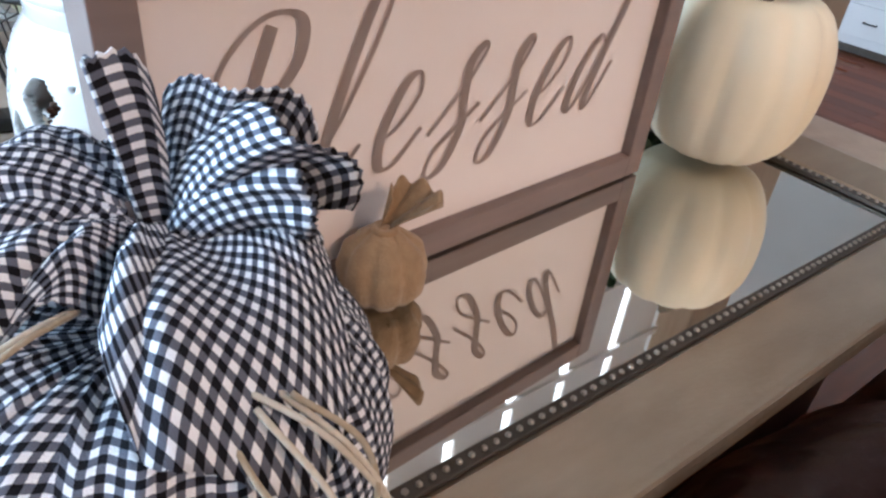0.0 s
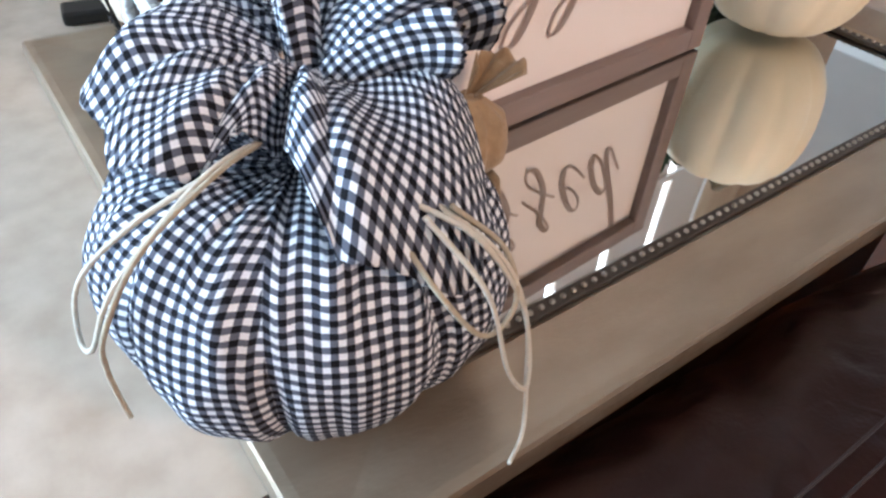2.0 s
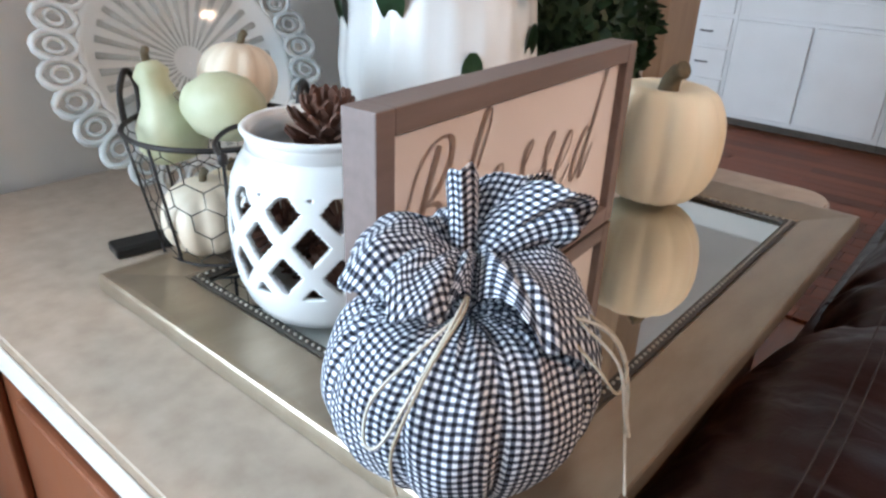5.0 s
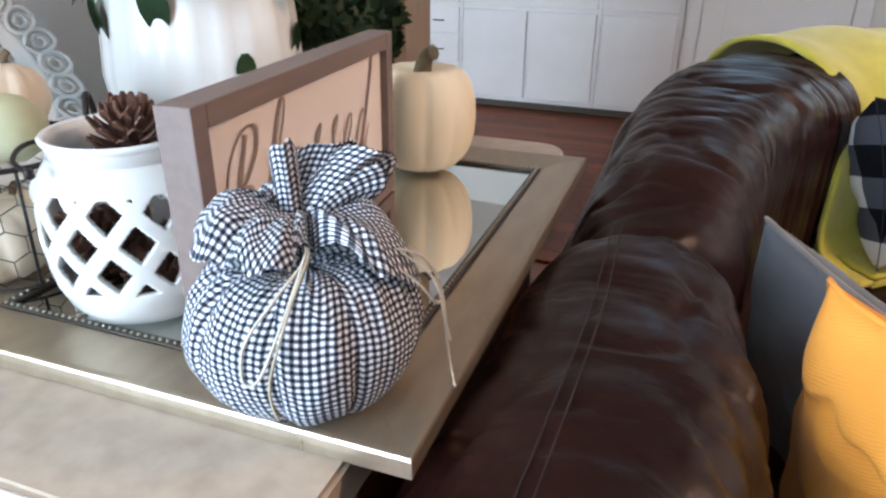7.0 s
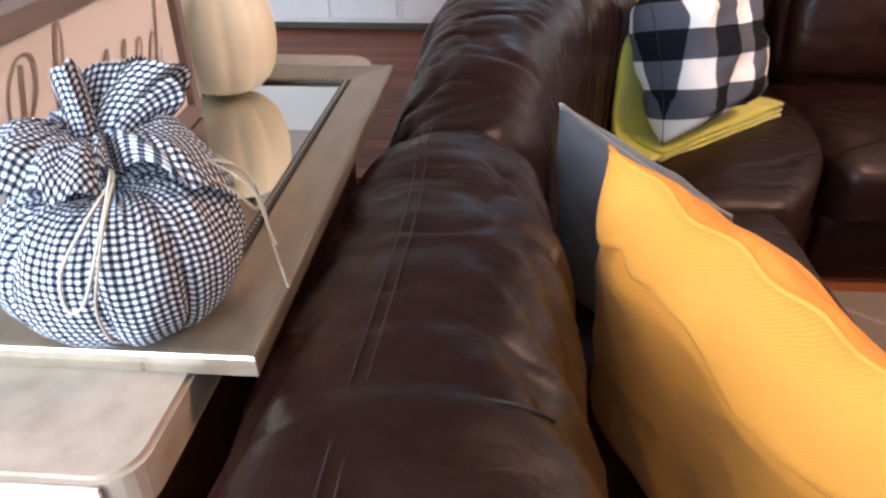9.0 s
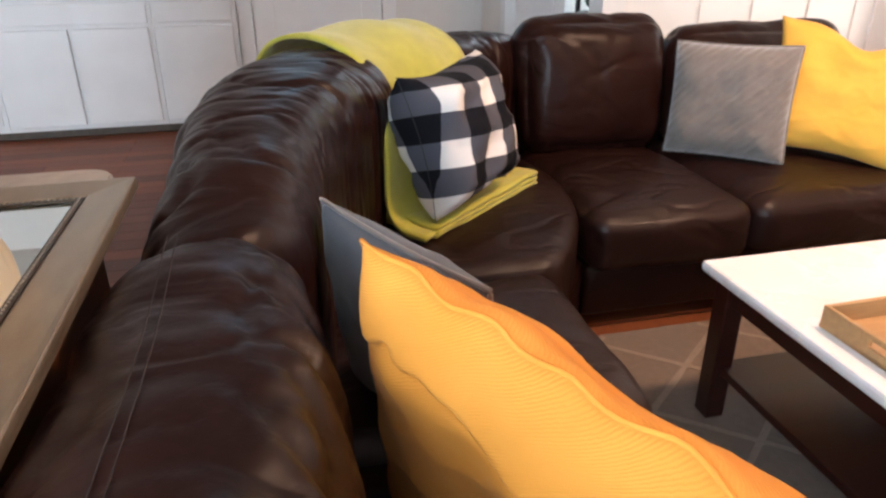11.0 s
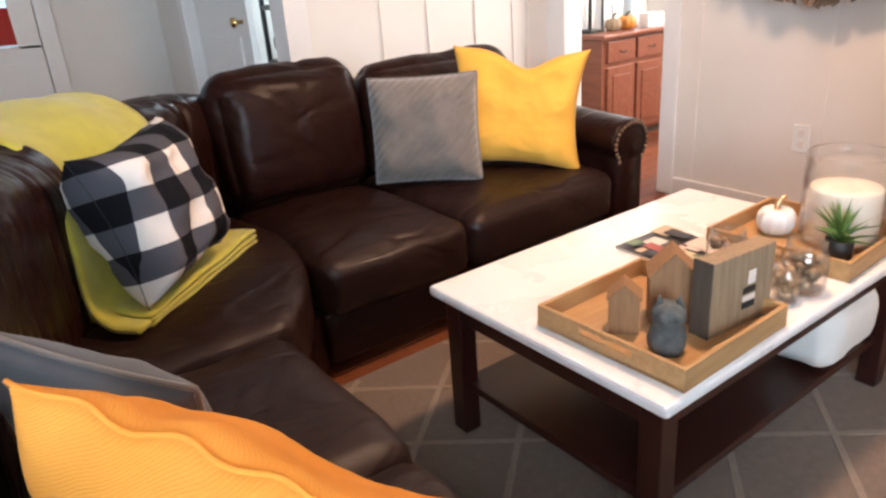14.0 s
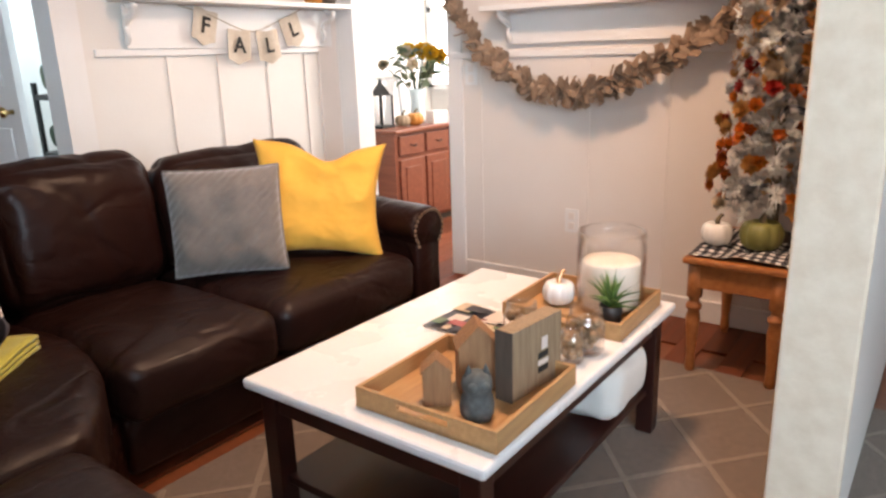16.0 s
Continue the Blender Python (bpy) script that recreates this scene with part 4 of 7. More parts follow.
# ---- gingham cloth pumpkin ----
GX, GY, GZ = -0.139, 0.011, TZ + 0.001
gp = thing("fabric_pumpkin", pose(GX, GY, GZ), "black and white gingham cloth pumpkin with a knotted top and twine", "pumpkin")
prof = []
for k in range(41):
    a = -math.pi / 2 + math.pi * k / 40
    r = 0.0855 * math.cos(a) ** 0.60 if math.cos(a) > 0 else 0
    z = 0.060 + 0.060 * math.sin(a)
    if a > 0.9:
        z -= 0.014 * ((a - 0.9) / 0.67) ** 2
    prof.append((max(r, 0.004), z))
SEAMS = [-3.0, -2.1, -1.32, -0.62, 0.18, 1.05, 2.1]


def wrap(a):
    return (a + math.pi) % (2 * math.pi) - math.pi


def cloth_body():
    """The stuffed body, sewn from seven gores whose seams are drawn in; the weave runs straight on each gore."""
    bm = lathe(prof, 210)
    lay = bm.loops.layers.uv.active
    bm.verts.index_update()
    arc = [0.0]
    for (r0, z0), (r1, z1) in zip(prof, prof[1:]):
        arc.append(arc[-1] + math.hypot(r1 - r0, z1 - z0))
    for f in bm.faces:
        c = f.calc_center_median()
        a = math.atan2(c.y, c.x)
        past = [s for s in SEAMS if s <= a] or [SEAMS[-1] - 2 * math.pi]
        s0 = past[-1]
        for lo in f.loops:
            ring, seg = divmod(lo.vert.index, 210)
            t = (2 * math.pi * seg / 210 - s0) % (2 * math.pi)
            if t > 4.5:
                t -= 2 * math.pi
            lo[lay].uv = (t * 0.080 * (0.35 + 0.65 * prof[ring][0] / 0.088) + s0 * 0.7, arc[ring] + 0.25 * t * 0.03)
    for v in bm.verts:
        a = math.atan2(v.co.y, v.co.x)
        d = min(abs(wrap(a - s)) for s in SEAMS)
        k = 1 - 0.055 * math.exp(-(d / 0.06) ** 2) - 0.02 * math.exp(-(d / 0.25) ** 2)
        top = max(0.0, (v.co.z - 0.06) / 0.06)
        k += 0.075 * noise.noise(Vector((v.co.x * 19, v.co.y * 19, v.co.z * 12))) + 0.022 * noise.noise(Vector((a * 6, v.co.z * 34, 9)))
        k += 0.03 * top * math.sin(19 * a + 5 * noise.noise(Vector((a * 2, 1, v.co.z * 9))))
        v.co.x *= k
        v.co.y *= k
        v.co.z = max(v.co.z + 0.003 * noise.noise(Vector((a * 3, k * 40, 3))), 0.0)
    return bm


part("body", cloth_body(), M["gingham"], gp)


def body_top(r):
    """Height of the stuffed body at the distance r from its middle."""
    for (r0, z0), (r1, z1) in zip(prof[20:], prof[21:]):
        if r1 <= r <= r0:
            return z0 + (z1 - z0) * (r0 - r) / max(1e-6, r0 - r1)
    return prof[20][1] if r > 0.05 else prof[-1][1]


KX, KY = -0.010, 0.016   # the knot sits back from the middle


def collar_len(a):
    flap = math.exp(-(wrap(a - 0.27) / 0.52) ** 2)
    gap = math.exp(-(wrap(a + 0.80) / 0.38) ** 4)
    return 0.052 + 0.016 * flap - 0.047 * gap + 0.008 * noise.noise(Vector((math.cos(a) * 2.2, math.sin(a) * 2.2, 4.0))), flap, gap


def collar(u, v):
    """The gathered collar round the tie: crumpled puffs on one side, a smooth broad flap on the other, open in front."""
    a = 2 * math.pi * u - math.pi
    ln, flap, gap = collar_len(a)
    ph = 4.2 * a + 1.6 * math.sin(a * 1.5 + 1) + 2 * noise.noise(Vector((math.cos(a), math.sin(a), 1)))
    amp = (0.002 + 0.011 * v) * (1 - 0.75 * flap)
    fold = amp * math.sin(ph) + 0.45 * amp * math.sin(2.3 * ph + 1.0) + 0.004 * (1 - flap) * noise.noise(Vector((a * 6, v * 5, 0)))
    r = 0.013 + v * ln + 0.4 * fold
    x, y = r * math.cos(a) + KX * (1 - v), r * math.sin(a) + KY * (1 - v)
    under = body_top(min(math.hypot(x, y), 0.0875))
    puff = 0.022 * math.sin(math.pi * min(1.0, 0.12 + v * 0.85)) * (1 - 0.35 * flap)
    z = max(under + 0.004, 0.130 - 0.012 * v) * (1 - v) + (under + 0.007) * v + puff + 0.8 * abs(fold)
    z += 0.010 * (1 - flap) * v * max(0, math.sin(ph * 0.5 + 0.6)) + (0.0012 if v > 0.99 and int(u * 190) % 2 else 0)
    return Vector((x, y, z))


def collar_weave(u, v):
    a = 2 * math.pi * u - math.pi
    s = 0.016 + v * 0.066
    return (s * math.cos(a + 0.62) * 1.25, s * math.sin(a + 0.62) * 1.25)


part("collar", sheet_on(collar, 230, 30, 0.0010, weave=collar_weave), M["gingham"], gp)


def plume(u, v, base, az, lean, w0, w1, height, deep, seed):
    """One fold of the gathered cloth end: narrow at the tie, opening upwards, hollow along its middle, its cut edge pinked."""
    w = w0 + (w1 - w0) * v ** 1.1
    x = (u - 0.5) * w
    y = deep * (0.35 + 0.65 * v) * math.cos(math.pi * (u - 0.5) * 1.25) + 0.002 * v * math.sin(13 * u + seed) + 0.003 * v * noise.noise(Vector((u * 3, v * 3, seed)))
    z = height * v * (1 - 0.10 * math.sin(3 * u + seed)) * (1 - 0.24 * (2 * u - 1) ** 4) + (0.0007 * (1 if int(u * 30) % 2 else -1) if v > 0.99 else 0)
    bend = lean * (0.45 + 0.55 * v)
    p = Euler((0, bend, 0)).to_matrix() @ Vector((x, -y, z))
    return Matrix.Rotation(az, 3, "Z") @ p + Vector(base)


for base, az, lean, w0, w1, height, deep, sd in (
    ((KX - 0.004, KY - 0.004, 0.124), 0.55, -0.05, 0.016, 0.020, 0.074, 0.011, 0.4),
    ((KX + 0.000, KY + 0.010, 0.124), 0.75, 0.34, 0.018, 0.050, 0.068, 0.010, 1.3),
    ((KX + 0.004, KY + 0.003, 0.124), 0.62, 0.74, 0.018, 0.048, 0.076, 0.014, 2.1),
    ((KX + 0.006, KY - 0.001, 0.124), 0.60, 0.93, 0.016, 0.030, 0.066, 0.010, 4.0),
):
    part("plume", sheet_on(lambda u, v: plume(u, v, base, az, lean, w0, w1, height, deep, sd), 30, 20, 0.0010, weave=lambda u, v: ((u - 0.5) * (w0 + (w1 - w0) * v) * 1.4 + sd, v * height)), M["gingham"], gp)
part("tie", tube([(KX + 0.0125 * math.cos(a), KY + 0.0125 * math.sin(a), 0.130 + 0.002 * math.sin(3 * a)) for a in np.linspace(0, 2 * math.pi, 33)[:-1]], 0.0022, 8, True), M["twine"], gp, "jute twine tie")
# loose twine: azimuth, distance and height of the points that each strand runs through
TW = (
    ((-0.9, 0.012, 0.108), (-1.05, 0.045, 0.112), (-1.34, 0.070, 0.100), (-1.55, 0.086, 0.078), (-1.55, 0.092, 0.058), (-1.44, 0.091, 0.060), (-1.28, 0.082, 0.088), (-1.08, 0.050, 0.112), (-0.9, 0.016, 0.110)),
    ((-0.9, 0.014, 0.109), (-1.0, 0.045, 0.113), (-1.2, 0.074, 0.098), (-1.32, 0.089, 0.072), (-1.37, 0.091, 0.055), (-1.36, 0.091, 0.042), (-1.33, 0.091, 0.034)),
    ((-0.10, 0.062, 0.108), (0.06, 0.084, 0.100), (0.20, 0.097, 0.075), (0.30, 0.102, 0.045), (0.22, 0.106, 0.032), (0.10, 0.102, 0.050), (0.02, 0.094, 0.085), (-0.08, 0.072, 0.106)),
    ((-0.20, 0.064, 0.104), (-0.14, 0.086, 0.088), (0.0, 0.096, 0.070), (0.16, 0.098, 0.074), (0.20, 0.090, 0.090), (0.06, 0.074, 0.106)),
    ((0.02, 0.064, 0.107), (0.14, 0.090, 0.092), (0.24, 0.100, 0.064), (0.28, 0.104, 0.030), (0.24, 0.108, 0.005), (0.10, 0.110, 0.002)),
)
for i, p in enumerate(TW):
    part("twine", tube(smooth_path([(r * math.cos(a + (0.22 if i > 1 else 0.06)), r * math.sin(a + (0.22 if i > 1 else 0.06)), z * 1.16) for a, r, z in p], 10), 0.00105, 6), M["twine"] if i in (1, 3) else M["white_cord"], gp, "loose twine end")

# ---- white lattice lantern ----
LX, LY, LZ = -0.360, 0.088, TZ - 0.004
lan = thing("ceramic_lantern", pose(LX, LY, LZ), "white ceramic lantern with diamond cut-outs, filled with pine cones", "lantern")


def lantern_shell():
    """Turned shell whose belly is cut through by a lattice of diamonds."""
    prof = [(0.050, 0.0), (0.060, 0.004), (0.070, 0.018), (0.0765, 0.035), (0.080, 0.055), (0.0815, 0.080), (0.080, 0.105), (0.076, 0.125), (0.070, 0.138), (0.0645, 0.146), (0.062, 0.150), (0.062, 0.158), (0.0655, 0.162), (0.0665, 0.165), (0.064, 0.1675), (0.060, 0.166), (0.057, 0.158), (0.057, 0.140)]

    def rad(z):
        for (r0, z0), (r1, z1) in zip(prof[:12], prof[1:13]):
            if z0 <= z <= z1:
                return r0 + (r1 - r0) * (z - z0) / (z1 - z0)
        return 0.06
    bm = bmesh.new()
    segs, zs = 264, list(np.linspace(0.035, 0.132, 110))
    grid = [[bm.verts.new((rad(z) * math.cos(2 * math.pi * i / segs), rad(z) * math.sin(2 * math.pi * i / segs), z)) for i in range(segs)] for z in zs]
    n, dz = 11, 0.0535
    for j in range(len(zs) - 1):
        for i in range(segs):
            a = (i + 0.5) / segs * n
            b = ((zs[j] + zs[j + 1]) / 2 - 0.035) / dz
            p, q = (a + b) % 1.0, (a - b) % 1.0
            hole = 0.22 < p < 0.88 and 0.22 < q < 0.88 and 0.040 < zs[j] < 0.127
            if not hole:
                bm.faces.new((grid[j][i], grid[j][(i + 1) % segs], grid[j + 1][(i + 1) % segs], grid[j + 1][i]))
    bmesh.ops.delete(bm, geom=[v for v in bm.verts if not v.link_faces], context="VERTS")
    for part_prof in ([p for p in prof if p[1] < 0.0349] + [(rad(0.035), 0.035)], [(rad(0.132), 0.132)] + [p for p in prof[8:]]):
        rings = [[bm.verts.new((r * math.cos(2 * math.pi * i / segs), r * math.sin(2 * math.pi * i / segs), z)) for i in range(segs)] for r, z in part_prof]
        for j in range(len(rings) - 1):
            for i in range(segs):
                bm.faces.new((rings[j][i], rings[j][(i + 1) % segs], rings[j + 1][(i + 1) % segs], rings[j + 1][i]))
        if part_prof[0][1] == 0.0:
            bm.faces.new(rings[0][::-1])
    bmesh.ops.remove_doubles(bm, verts=bm.verts[:], dist=0.0003)
    bmesh.ops.recalc_face_normals(bm, faces=bm.faces[:])
    bm.normal_update()
    bmesh.ops.solidify(bm, geom=bm.faces[:], thickness=0.0055)
    return bm


part("shell", lantern_shell(), M["ceramic"], lan)
part("handle", tube(smooth_path([(-0.064, 0.01, 0.150), (-0.077, -0.03, 0.153), (-0.052, -0.068, 0.152), (-0.02, -0.082, 0.148)], 8), 0.0022, 8), M["wire"], lan, "black wire bail handle")
part("knob", lathe([(0.0, -0.005), (0.004, -0.003), (0.004, 0.004), (0.0, 0.006)], 10), M["wire"], lan).location = (-0.02, -0.082, 0.148)


def pine_cone(name, m, s=1.0, seed=0):
    """A cone of overlapping woody scales in spirals round a core."""
    rnd = random.Random(seed)
    bm = bmesh.new()
    n = 64
    for k in range(n):
        t = k / (n - 1)
        a = k * 2.39996
        r0 = 0.006 + 0.005 * math.sin(math.pi * t)
        ln = (0.020 * math.sin(math.pi * (0.18 + 0.78 * t)) ** 0.8 + 0.004) * rnd.uniform(0.9, 1.1)
        z = 0.05 * t
        tilt = 0.15 + 1.0 * t
        rot = Matrix.Rotation(a, 4, "Z") @ Matrix.Translation((r0, 0, z)) @ Matrix.Rotation(-tilt, 4, "Y")
        w = 0.0065 * (1.05 - 0.5 * t)
        q = [(0, -w * 0.5, 0), (0, w * 0.5, 0), (ln * 0.7, w, 0.001), (ln, w * 0.3, 0.003), (ln, -w * 0.3, 0.003), (ln * 0.7, -w, 0.001)]
        top = [bm.verts.new(rot @ Vector(p)) for p in q]
        bot = [bm.verts.new(rot @ (Vector(p) - Vector((0, 0, 0.0016)))) for p in q]
        bm.faces.new(top)
        bm.faces.new(bot[::-1])
        for i in range(6):
            bm.faces.new((top[i], bot[i], bot[(i + 1) % 6], top[(i + 1) % 6]))
    vs = bmesh.ops.create_cone(bm, segments=10, radius1=0.009, radius2=0.003, depth=0.05, cap_ends=True)["verts"]
    bmesh.ops.translate(bm, vec=(0, 0, 0.025), verts=vs)
    bmesh.ops.scale(bm, vec=(s, s, s), verts=bm.verts)
    ob = link(name, bm, M["cone"], None, "", False)
    ob.matrix_world = m
    return tagged(ob, "brown open pine cone lying in the white lantern", "pine cone", "pine cones in the lantern")


first = pine_cone("pine_cone", pose(LX + 0.004, LY + 0.004, LZ + 0.134, 12, 14, 0), 1.12, 3)
for x, y, z, rx, ry in ((-0.035, 0.01, 0.012, 60, 20), (0.03, -0.015, 0.012, -50, 40), (0.0, 0.03, 0.012, 75, 0), (0.01, 0.035, 0.02, 20, -70), (-0.02, 0.02, 0.05, 75, 40), (0.02, 0.03, 0.052, 80, -30), (-0.02, 0.035, 0.06, 85, 30), (-0.03, -0.01, 0.06, 20, 60)):
    copy_thing(first, pose(LX + x, LY + y, LZ + z, rx, ry, 30 * x * 100) @ Matrix.Scale(0.8, 4))

# ---- white pumpkin on the mirror ----


def pumpkin(name, m, r, h, ribs, depth, material, label, stem_h=0.03, segs=96, group="", dimple=0.12, stem_mat=None, squash=1.0, fat=0.55):
    th = thing(name, m, label, "pumpkin", group)
    prof = []
    for k in range(33):
        a = -math.pi / 2 + math.pi * k / 32
        rr = r * max(0.0, math.cos(a)) ** fat
        z = h / 2 + h / 2 * math.sin(a)
        if a > 0.8:
            z -= dimple * h * ((a - 0.8) / 0.77) ** 2
        if a < -1.1:
            z += 0.03 * h * ((-a - 1.1) / 0.47) ** 2
        prof.append((max(rr, 0.003), z))
    part("body", lathe(prof, segs, ribs, depth, wob=0.02, squash=squash), material, th)
    pts = smooth_path([(0, 0, h * (1 - dimple) - 0.004), (0.002, 0.001, h * (1 - dimple) + stem_h * 0.5), (0.010, -0.004, h * (1 - dimple) + stem_h), (0.020, -0.008, h * (1 - dimple) + stem_h * 1.2)], 5)
    part("stem", tube(pts, r * 0.14, 8, taper=lambda t: 1.25 - 0.5 * t + 0.25 * (t > 0.9)), stem_mat or M["stem"], th)
    return th


pumpkin("cream_pumpkin", pose(-0.263, 0.556, TZ - 0.004), 0.0785, 0.158, 11, 0.055, M["white_pumpkin"], "tall cream pumpkin with a dry stem on the mirror tray", 0.026, squash=0.95)
# small burlap pumpkin
bp = thing("burlap_pumpkin", pose(-0.229, 0.168, TZ - 0.004), "little tan burlap pumpkin tied at the top", "pumpkin")
part("body", lathe([(0.004, 0), (0.020, 0.001), (0.027, 0.010), (0.028, 0.022), (0.024, 0.036), (0.012, 0.046), (0.005, 0.050)], 60, 7, 0.16, wob=0.06), M["burlap"], bp)
part("tuft", sheet_on(lambda u, v: Vector(((0.003 + 0.016 * v) * math.cos(4.4 * u) + 0.010 * v, (0.003 + 0.010 * v) * math.sin(4.4 * u) + 0.014 * v, 0.049 + 0.024 * v + 0.003 * math.sin(30 * u) * v)), 40, 8, 0.0008), M["burlap"], bp, "frayed burlap tuft")
part("tie", tube([(0.0065 * math.cos(a), 0.0065 * math.sin(a), 0.048) for a in np.linspace(0, 2 * math.pi, 17)[:-1]], 0.0025, 6, True), M["burlap"], bp)
ac = thing("silver_acorn", pose(-0.222, 0.107, TZ - 0.004), "small silvery white beaded ornament", "ornament")
part("body", lathe([(0.003, 0), (0.012, 0.004), (0.016, 0.016), (0.014, 0.030), (0.006, 0.042), (0.001, 0.046)], 24, 8, 0.1), M["ceramic"], ac)

# ---- sectional sofa ----
SEAT = 0.43
sofa = thing("sectional_sofa", pose(0, 0, 0), "dark brown leather corner sofa with rolled nailhead arm", "sofa")


def sweep(stations, n=44, wrinkle=0.006, seed=0, folds=()):
    """A stuffed back along a path: stations (x, y, heading, half depth, bottom, top), rounded over the top, drawn in at both ends."""

    m = len(stations)
    cols = [smooth_path([(s[0], s[1], 0) for s in stations], 34), smooth_path([(s[2], s[3], 0) for s in stations], 34), smooth_path([(s[4], s[5], 0) for s in stations], 34)]
    bm = bmesh.new()
    rows = []
    N = len(cols[0])
    run = 0
    for i in range(N):
        x, y = cols[0][i].x, cols[0][i].y
        if i:
            run += (cols[0][i] - cols[0][i - 1]).length
        h, d = radians(cols[1][i].x), cols[1][i].y
        z0, z1 = cols[2][i].x, cols[2][i].y
        t = i / (N - 1)
        e = min(t, 1 - t) * (N - 1) / 17.0
        k = min(1.0, 0.72 + 0.28 * math.sin(min(1, e) * math.pi / 2))
        side = Vector((math.cos(h), math.sin(h), 0))
        row = []
        for j in range(n + 1):
            a = math.pi * j / n
            cx = -math.cos(a)
            cz = math.sin(a)
            sx = math.copysign(abs(cx) ** 0.75, cx) * d * k * (1 + 0.12 * math.sin(a))
            top = z1 - 0.05 * (1 - k)
            hh = 0.20
            z = top - hh + hh * cz ** 0.85 if j not in (0, n) else z0
            p = Vector((x, y, z)) + side * sx
            w = noise.noise(Vector((run * 7 + seed, cx * 1.2, 0.5 + seed))) + 0.7 * (noise.ridged_multi_fractal(Vector((run * 5 + seed, cx * 0.8, seed + z)), 1.0, 2.0, 3, 1.0, 2.0) - 1.1)
            q = noise.noise(Vector((run * 4.2 + seed * 3, cx * 0.9 + run * 1.5, seed)))
            q2 = noise.noise(Vector((run * 9 + seed * 5, cx * 1.3 - run * 2.0, seed + 4)))
            w -= 0.9 * math.exp(-(q / 0.055) ** 2) + 0.5 * math.exp(-(q2 / 0.07) ** 2)
            for r0, tall in folds:
                d_ = run - r0 + 0.13 * cx + 0.02 * noise.noise(Vector((cx * 3, r0 * 9, 1)))
                w += tall * max(0.0, min(1.0, cx * 1.6 + 0.15)) * (math.exp(-(d_ / 0.020) ** 2) - 0.8 * math.exp(-((d_ - 0.034) / 0.016) ** 2))
            p += (side * cx + Vector((0, 0, cz))) * wrinkle * w
            row.append(bm.verts.new(p))
        rows.append(row)
    for i in range(N - 1):
        for j in range(n):
            bm.faces.new((rows[i][j], rows[i + 1][j], rows[i + 1][j + 1], rows[i][j + 1]))
    bm.faces.new(rows[0])
    bm.faces.new(rows[-1][::-1])
    bmesh.ops.recalc_face_normals(bm, faces=bm.faces[:])
    return bm


# stations: x, y, heading of the front side, half depth, bottom, top
part("back_cushion", sweep([(0.072, -0.95, 0, 0.146, 0.3, 0.855), (0.072, -0.5, 0, 0.146, 0.3, 0.868), (0.072, 0.0, 0, 0.144, 0.3, 0.868), (0.074, 0.30, 0, 0.138, 0.3, 0.862), (0.076, 0.472, 6, 0.130, 0.3, 0.848)], seed=1, wrinkle=0.0075, folds=((0.70, 0.8), (0.83, 1.0), (0.94, 0.7), (1.03, 1.1), (1.17, 0.8), (1.27, 1.0), (1.38, 0.6))), M["leather"], sofa)
part("back_cushion", sweep([(0.078, 0.468, 6, 0.128, 0.3, 0.85), (0.10, 0.76, -3, 0.135, 0.3, 0.885), (0.135, 1.08, -8, 0.165, 0.3, 0.90), (0.20, 1.36, -16, 0.20, 0.3, 0.91), (0.28, 1.55, -26, 0.21, 0.3, 0.90), (0.34, 1.66, -32, 0.20, 0.3, 0.89)], seed=5, wrinkle=0.0085), M["leather"], sofa)
part("back_cushion", sweep([(0.36, 1.68, -36, 0.19, 0.3, 0.89), (0.52, 1.88, -48, 0.18, 0.3, 0.88), (0.74, 2.06, -64, 0.17, 0.3, 0.87), (0.98, 2.17, -80, 0.14, 0.3, 0.855), (1.10, 2.20, -86, 0.13, 0.3, 0.83)], seed=9, wrinkle=0.008), M["leather"], sofa)
for x0, x1, sd, zt in ((1.03, 1.61, 2, 0.90), (1.64, 2.40, 3, 0.85)):
    c = part("back_cushion", cushion(x1 - x0, 0.21, zt - SEAT + 0.02, 0.092, 44, (0.010, 0.055, 0.014), 0.009, 5.0, sd), M["leather"], sofa)
    c.matrix_local = pose((x0 + x1) / 2, 2.06, (zt + SEAT) / 2, -9, 0, 0)
part("back_frame", box(1.78, 2.33, 0.42, 1.55, 0.16, 0.72, 0.05), M["leather"], sofa)
part("back_frame", box(0.0, 0.2, 0.42, 0.10, 2.4, 0.70, 0.04), M["leather"], sofa)
for dx in (0.0, 0.011):
    part("seam", tube([(0.040 + dx + 0.004 * math.sin(y * 9), y, 0.8698 - 0.02 * abs(y) ** 2) for y in np.linspace(-0.62, 0.42, 60)], 0.0008, 6), M["stitch"], sofa)
part("seam", tube([(x, -0.085 + 0.16 * (x - 0.045), 0.6685 + 0.2 * (1 - min(1.0, (abs(x - 0.078) / 0.154) ** 2.67)) ** 0.425) for x in np.linspace(0.015, 0.175, 24)], 0.0018, 6), M["stitch"], sofa)
# seat cushions
for nm, c, s, sd in (("seat_cushion", (0.46, -0.24, 0.332), (0.67, 1.51, 0.17), 1), ("seat_cushion", (0.47, 0.795, 0.332), (0.67, 0.575, 0.18), 2)):
    part(nm, cushion(*s, 0.05, 18, (0.008, 0.008, 0.022), 0.007, 5, sd), M["leather_seat"], sofa).location = c


